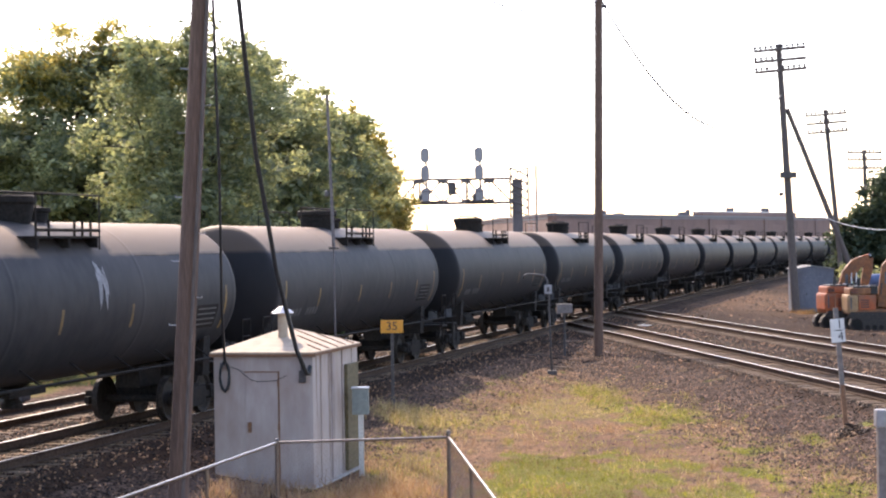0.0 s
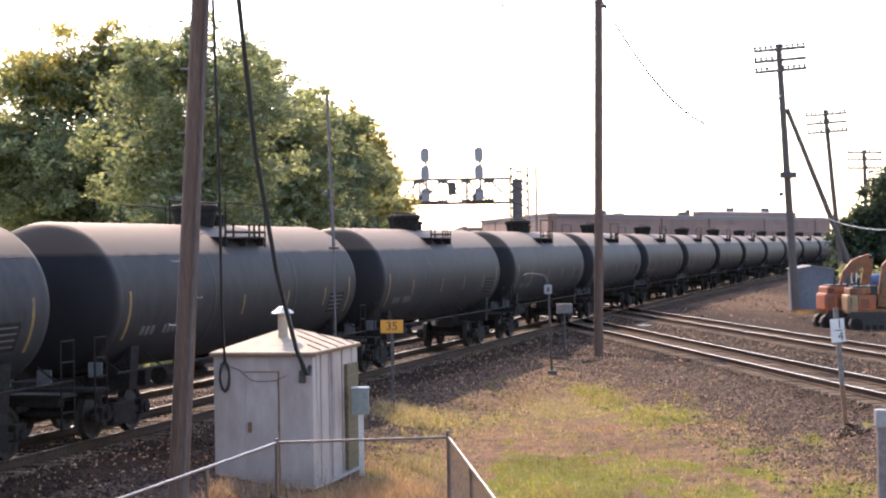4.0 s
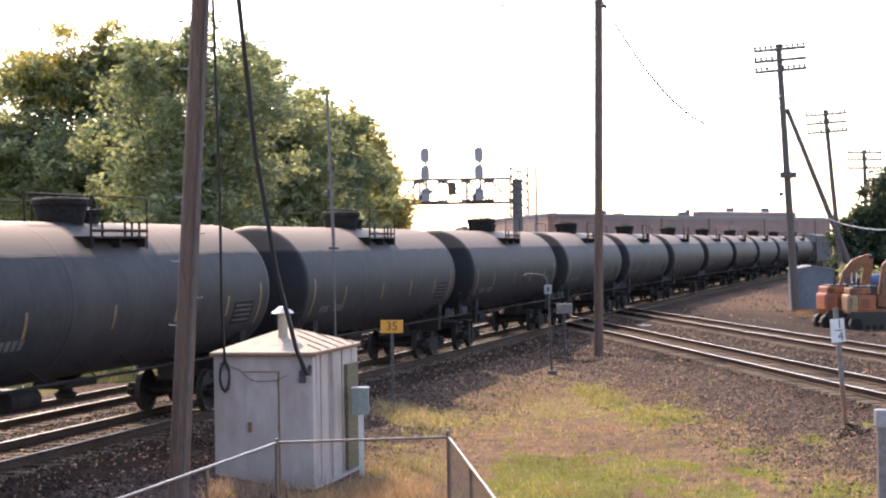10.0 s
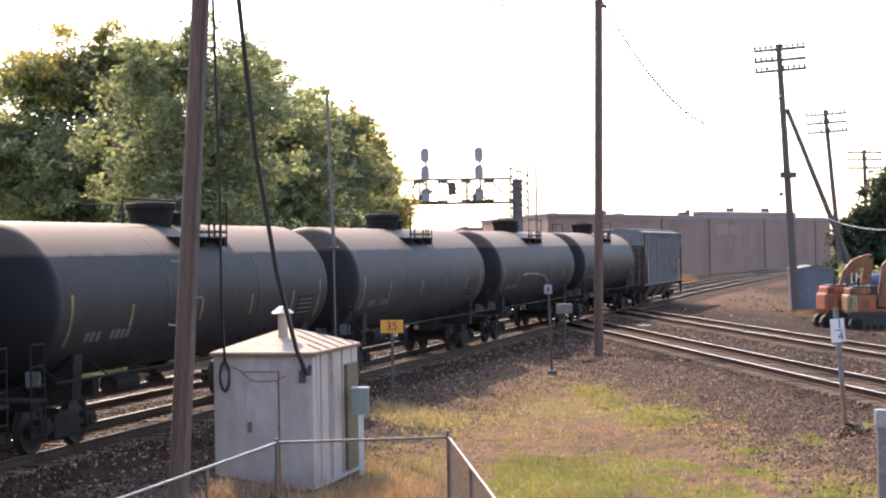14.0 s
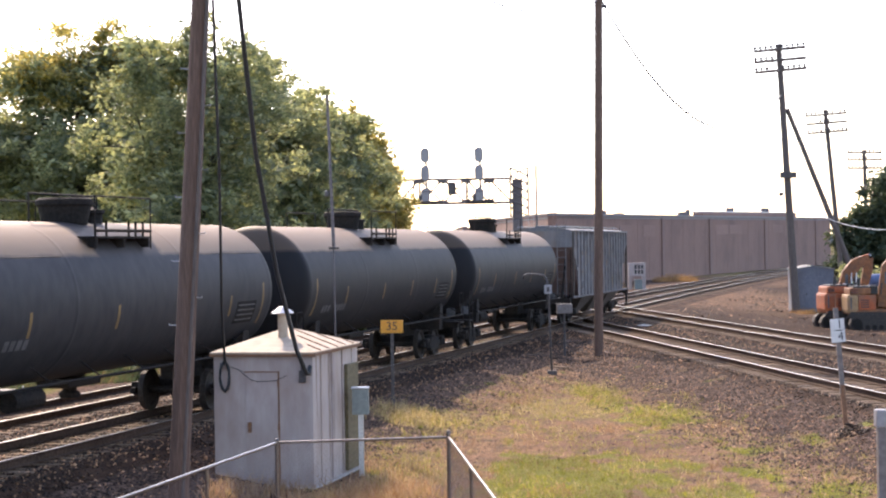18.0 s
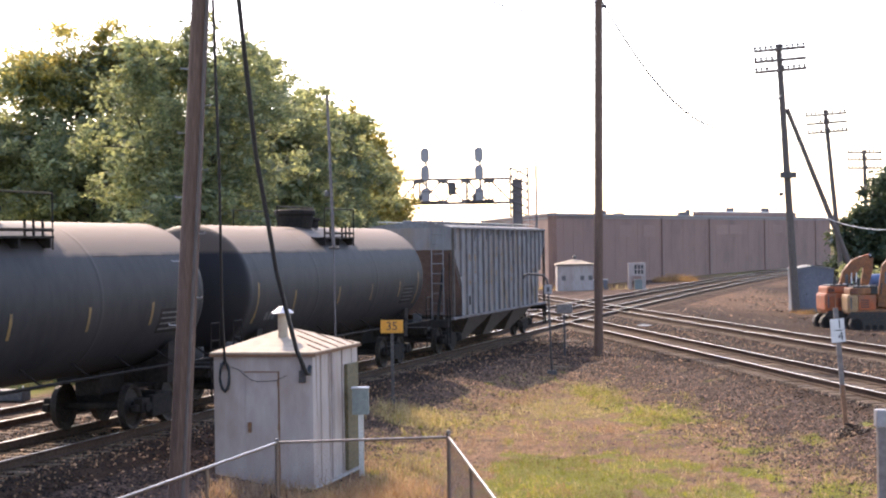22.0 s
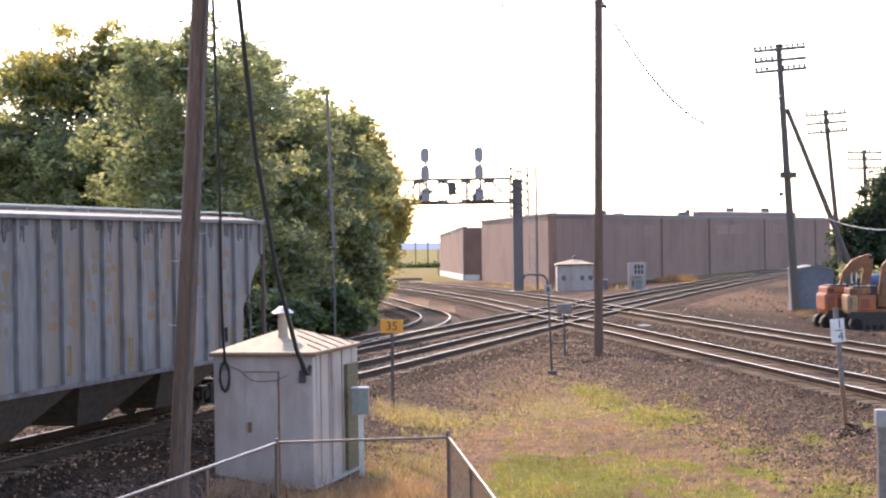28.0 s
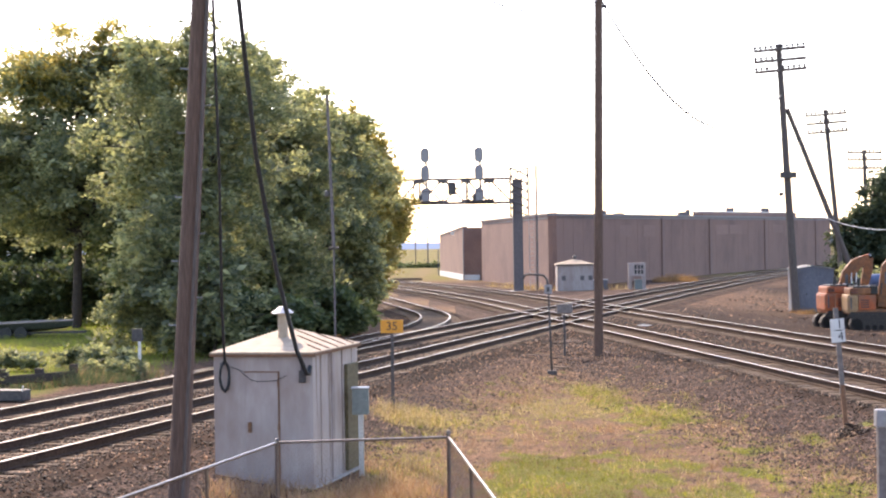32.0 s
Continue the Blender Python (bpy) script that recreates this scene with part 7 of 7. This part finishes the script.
rs = np.random.RandomState(5)
pl, sz = [], []
for path, s_lo, s_hi, l0, l1, space in ((line_a, 15.0, 80.0, -6.6, SPACE_A + 2.6, SPACE_A), (line_b, 26.0, 92.0, -6.4, SPACE_B + 2.8, SPACE_B)):
    for _ in range(74000):
        s, la = s_lo + (s_hi - s_lo) * rs.uniform() ** 1.3, rs.uniform(l0, l1)
        if la < -4.2 and rs.uniform() < (-4.2 - la) / 2.6 or path is line_a and la < -2.9 and s > 46.0 and rs.uniform() < 0.4:
            continue
        if min(abs(la - q) for q in (-0.755, 0.755, space - 0.755, space + 0.755)) < 0.12:
            continue
        x, y, _ = path(s, la)
        z = max(bed_height(la, -2.0 if path is line_a else -1.6, space + 2.0), ground_z(x, y)) + 0.005
        if path is line_b and min(abs(la), abs(la - space)) < 1.4:
            if rs.uniform() < 0.5:
                continue
            z -= 0.065
        k = rs.uniform(0.016, 0.038) if rs.uniform() < 0.92 else rs.uniform(0.038, 0.06)
        pl.append((x, y, z)); sz.append(k)
for _ in range(26000):
    x, y = rs.uniform(-8, 9.5), rs.uniform(26, 60)
    g = cover(x, y)
    if lat_a(x, y) > -3 or lat_b(x, y) > -3 or rs.uniform() > 0.4 + 0.7 * g[2] - 0.3 * g[0]:
        continue
    pl.append((x, y, ground_z(x, y) + 0.003)); sz.append(rs.uniform(0.01, 0.022) if rs.uniform() < 0.9 else rs.uniform(0.022, 0.04))
for _ in range(9000):
    y = rs.uniform(66, 150)
    x = rs.uniform(0.12, 0.29) * y
    if lat_b(x, y) < SPACE_B + 3.2 or lat_a(x, y) > -3.0 or noise.noise((x * 0.3, y * 0.12, 5.0)) + rs.normal(0, 0.2) < 0.0:
        continue
    pl.append((x, y, ground_z(x, y) + 0.005)); sz.append(rs.uniform(0.02, 0.06) if rs.uniform() < 0.93 else rs.uniform(0.06, 0.14))
for _ in range(420):
    # small heap round the foot of the quarter mile sign
    a, r = rs.uniform(0, 2 * pi), 0.42 * rs.uniform() ** 0.6
    x, y = 8.6 + r * cos(a), 37.1 + r * sin(a)
    pl.append((x, y, ground_z(x, y) + 0.24 * (1 - r / 0.45) * rs.uniform(0.4, 1.0))); sz.append(rs.uniform(0.03, 0.065))
stones("loose_ballast", pl, sz, rs, "loose crushed stones of grey and brown ballast")


def blades(name, places, mat, rnd, hgt, label):
    """Thin leaning grass blades in tufts."""
    n = len(places)
    q = np.asarray(places)
    a = rnd.uniform(0, 2 * pi, n)
    h = hgt * q[:, 3] * rnd.uniform(0.3, 1.2, n)
    lean = rnd.uniform(0.2, 1.3, n) * h
    b = rnd.uniform(0, 2 * pi, n)
    w = 0.005 + 0.012 * h
    p0 = q[:, :3] + np.stack([np.cos(a) * w, np.sin(a) * w, np.zeros(n) - 0.02], 1)
    p1 = q[:, :3] - np.stack([np.cos(a) * w, np.sin(a) * w, np.zeros(n) + 0.02], 1)
    md = q[:, :3] + np.stack([np.cos(b) * lean * 0.35, np.sin(b) * lean * 0.35, h * 0.6], 1)
    m0 = md + np.stack([np.cos(a) * w, np.sin(a) * w, np.zeros(n)], 1) * 0.8
    tp = q[:, :3] + np.stack([np.cos(b) * lean, np.sin(b) * lean, h], 1)
    v = np.stack([p0, p1, md, m0, tp], axis=1).reshape(-1, 3)
    i = 5 * np.arange(n)[:, None]
    f = np.concatenate([i + np.array([[0, 1, 2]]), i + np.array([[0, 2, 3]]), i + np.array([[3, 2, 4]])], axis=0)
    return tagged(np_mesh(name, v, f, mat), label, "grass", kind="stuff")


M_DRYFAR = leafy("brush_orange", (0.24, 0.135, 0.065), (0.34, 0.205, 0.1), (0.43, 0.29, 0.16), 0.4)
gg, dd, ww = [], [], []
for _ in range(48000):
    x, y = rs.uniform(-3.5, 9.5), rs.uniform(25.0, 57.0)
    if lat_a(x, y) > -3.8 or lat_b(x, y) > -3.4 or (-4.6 < x < -1.6 and 31.4 < y < 35.8):
        continue
    g = cover(x, y)
    z = ground_z(x, y)
    u = rs.uniform()
    near = blob(x, y, -0.5, 42.0, 1.6, 3.4) + 0.8 * blob(x, y, 4.4, 51.0, 0.8, 4.0)
    red = blob(x, y, -1.2, 31.5, 1.6, 4.5)
    tall = (0.5 + rs.uniform() ** 4 * 1.8) * (1.0 + 0.7 * min(near, 1.0))
    if u < g[0] * 0.5:
        dst, k, tall = (gg if rs.uniform() < 0.75 else dd), 7, min(tall, 1.2)
    elif u < g[0] * 0.5 + g[1] * 0.24 + near * 0.04 + 0.14 * max(noise.noise((x * 0.9, y * 0.5, 3.3)) + 0.3, 0.05):
        dst, k = (gg if rs.uniform() < 0.35 else dd), 6
    elif u > 1 - 0.3 * red:
        dst, k = ww, 5
    else:
        continue
    sp = rs.uniform(0.03, 0.1)
    for _ in range(k):
        dst.append((x + rs.normal(0, sp), y + rs.normal(0, sp * 1.3), z, tall))
for _ in range(1500):
    # taller weeds at the foot of the hut and along the fence
    if rs.uniform() < 0.5:
        x, y = rs.uniform(-2.2, -0.9), rs.uniform(29.0, 33.0)
    else:
        x, y = rs.uniform(-2.4, 0.2), rs.uniform(27.1, 28.6)
    if -4.6 < x < -1.75 and 31.3 < y < 35.8 or noise.noise((x * 1.5, y, 8.0)) < -0.05:
        continue
    dst = (ww, dd, gg)[rs.randint(3)]
    for _ in range(4):
        dst.append((x + rs.normal(0, 0.05), y + rs.normal(0, 0.06), ground_z(x, y), 1.2 + 1.8 * rs.uniform()))
for _ in range(2000):
    # reddish weeds between the hut and the fence
    x, y = rs.uniform(-4.1, -0.3), rs.uniform(27.2, 31.5)
    if noise.noise((x * 1.1, y * 0.8, 12.0)) < -0.15 or x < -2.0 and y < 29.3:
        continue
    dst = ww if rs.uniform() < 0.75 else dd
    for _ in range(5):
        dst.append((x + rs.normal(0, 0.07), y + rs.normal(0, 0.08), ground_z(x, y), 0.9 + 1.7 * rs.uniform()))
for _ in range(240):
    # pale seeding stems in front of the ballast
    x, y = rs.normal(-1.0, 0.6), rs.normal(43.2, 0.8)
    for _ in range(4):
        dd.append((x + rs.normal(0, 0.05), y + rs.normal(0, 0.06), ground_z(x, y), 1.4 + 1.8 * rs.uniform()))
for _ in range(15000):
    x, y = rs.uniform(-2.5, 9.5), rs.uniform(26.0, 52.0)
    if lat_a(x, y) > -4.5 or lat_b(x, y) > -4.2 or rs.uniform() > 0.25 + 1.1 * noise.noise((x * 0.8, y * 0.45, 61.0)):
        continue
    q = noise.noise((x * 0.5, y * 0.3, 71.0)) + rs.normal(0, 0.12)
    dst = gg if q > 0.08 else (dd if q > -0.12 else ww)
    for _ in range(4):
        dst.append((x + rs.normal(0, 0.05), y + rs.normal(0, 0.08), ground_z(x, y), 0.55 + 0.5 * rs.uniform()))
blades("grass_green", gg, M_GRASSG, rs, 0.085, "short green grass in patches")
blades("grass_dry", dd, M_GRASSD, rs, 0.1, "dry yellow grass and weeds")
blades("weeds", ww, M_WEED, rs, 0.16, "reddish dry weeds inside the fence")
mo = []
for _ in range(2600):
    a, r = rs.uniform(0, 2 * pi), rs.uniform() ** 0.5
    x, y = 24.0 + 2.4 * r * cos(a), 180.5 + 3.2 * r * sin(a)
    mo.append((x, y, ground_z(x, y), 1.2 - 0.7 * r))
for _ in range(2200):
    x, y = rs.uniform(1.0, 12.5), rs.uniform(150.0, 157.0)
    if noise.noise((x * 0.5, y * 0.5, 15.0)) > 0.12 and lat_a(x, y) > SPACE_A + 3.5 and x > 6.8:
        mo.append((x, y, ground_z(x, y), 0.5 + 0.3 * rs.uniform()))
for _ in range(900):
    x, y = rs.uniform(19.3, 20.6), rs.uniform(94.0, 97.5)
    mo.append((x, y, ground_z(x, y), 0.3))
blades("dry_brush", mo, M_DRYFAR, rs, 0.9, "orange dry brush before the warehouse wall")
fg = []
for _ in range(5200):
    y = rs.uniform(151.0, 172.0)
    x = rs.uniform(1.5, 16.5)
    if x < 6.4 - 0.14 * (y - 155) or lat_a(x, y) < SPACE_A + 3.5 or 9.3 < x < 13.4 and y > 149.5 and y < 153 or noise.noise((x * 0.4, y * 0.3, 25.0)) < -0.1 or y > 156.6 and x > 9.3 - 0.14 * (y - 158):
        continue
    fg.append((x, y, ground_z(x, y), 0.6 + 0.5 * rs.uniform()))
blades("far_grass", fg, M_GRASSD, rs, 0.75, "yellow-green rough grass before the warehouse")
lw = []
for _ in range(22000):
    x, y = rs.uniform(-24, -8), rs.uniform(54, 100)
    if lat_a(x, y) > SPACE_A + 4.2:
        lw.append((x, y, ground_z(x, y), 1.0))
wd, wg = [], []
for _ in range(2600):
    # rough weeds between the barrier and the ballast
    k = rs.uniform(-0.1, 1.45)
    x, y = -15.3 + 4.1 * k + rs.normal(0, 0.5), 48.0 + 4.6 * k + rs.normal(0, 0.5)
    if lat_a(x, y) < SPACE_A + 2.9 or noise.noise((x * 0.7, y * 0.5, 41.0)) < -0.12:
        continue
    for _ in range(4):
        (wg if rs.uniform() < 0.8 else wd).append((x + rs.normal(0, 0.06), y + rs.normal(0, 0.06), ground_z(x, y), (0.3 + 0.6 * rs.uniform()) * (0.6 + 0.7 * smooth01(k, 0.5, 1.0))))
blades("barrier_weeds_green", wg, M_LEAFDK, rs, 0.5, "tall green weeds along the timber barrier")
blades("barrier_weeds_dry", wd, M_WEED, rs, 0.5, "tall dry brown weeds along the timber barrier")
blades("lawn_grass", lw, M_LAWN, rs, 0.22, "mown lawn grass behind the track")

motions()
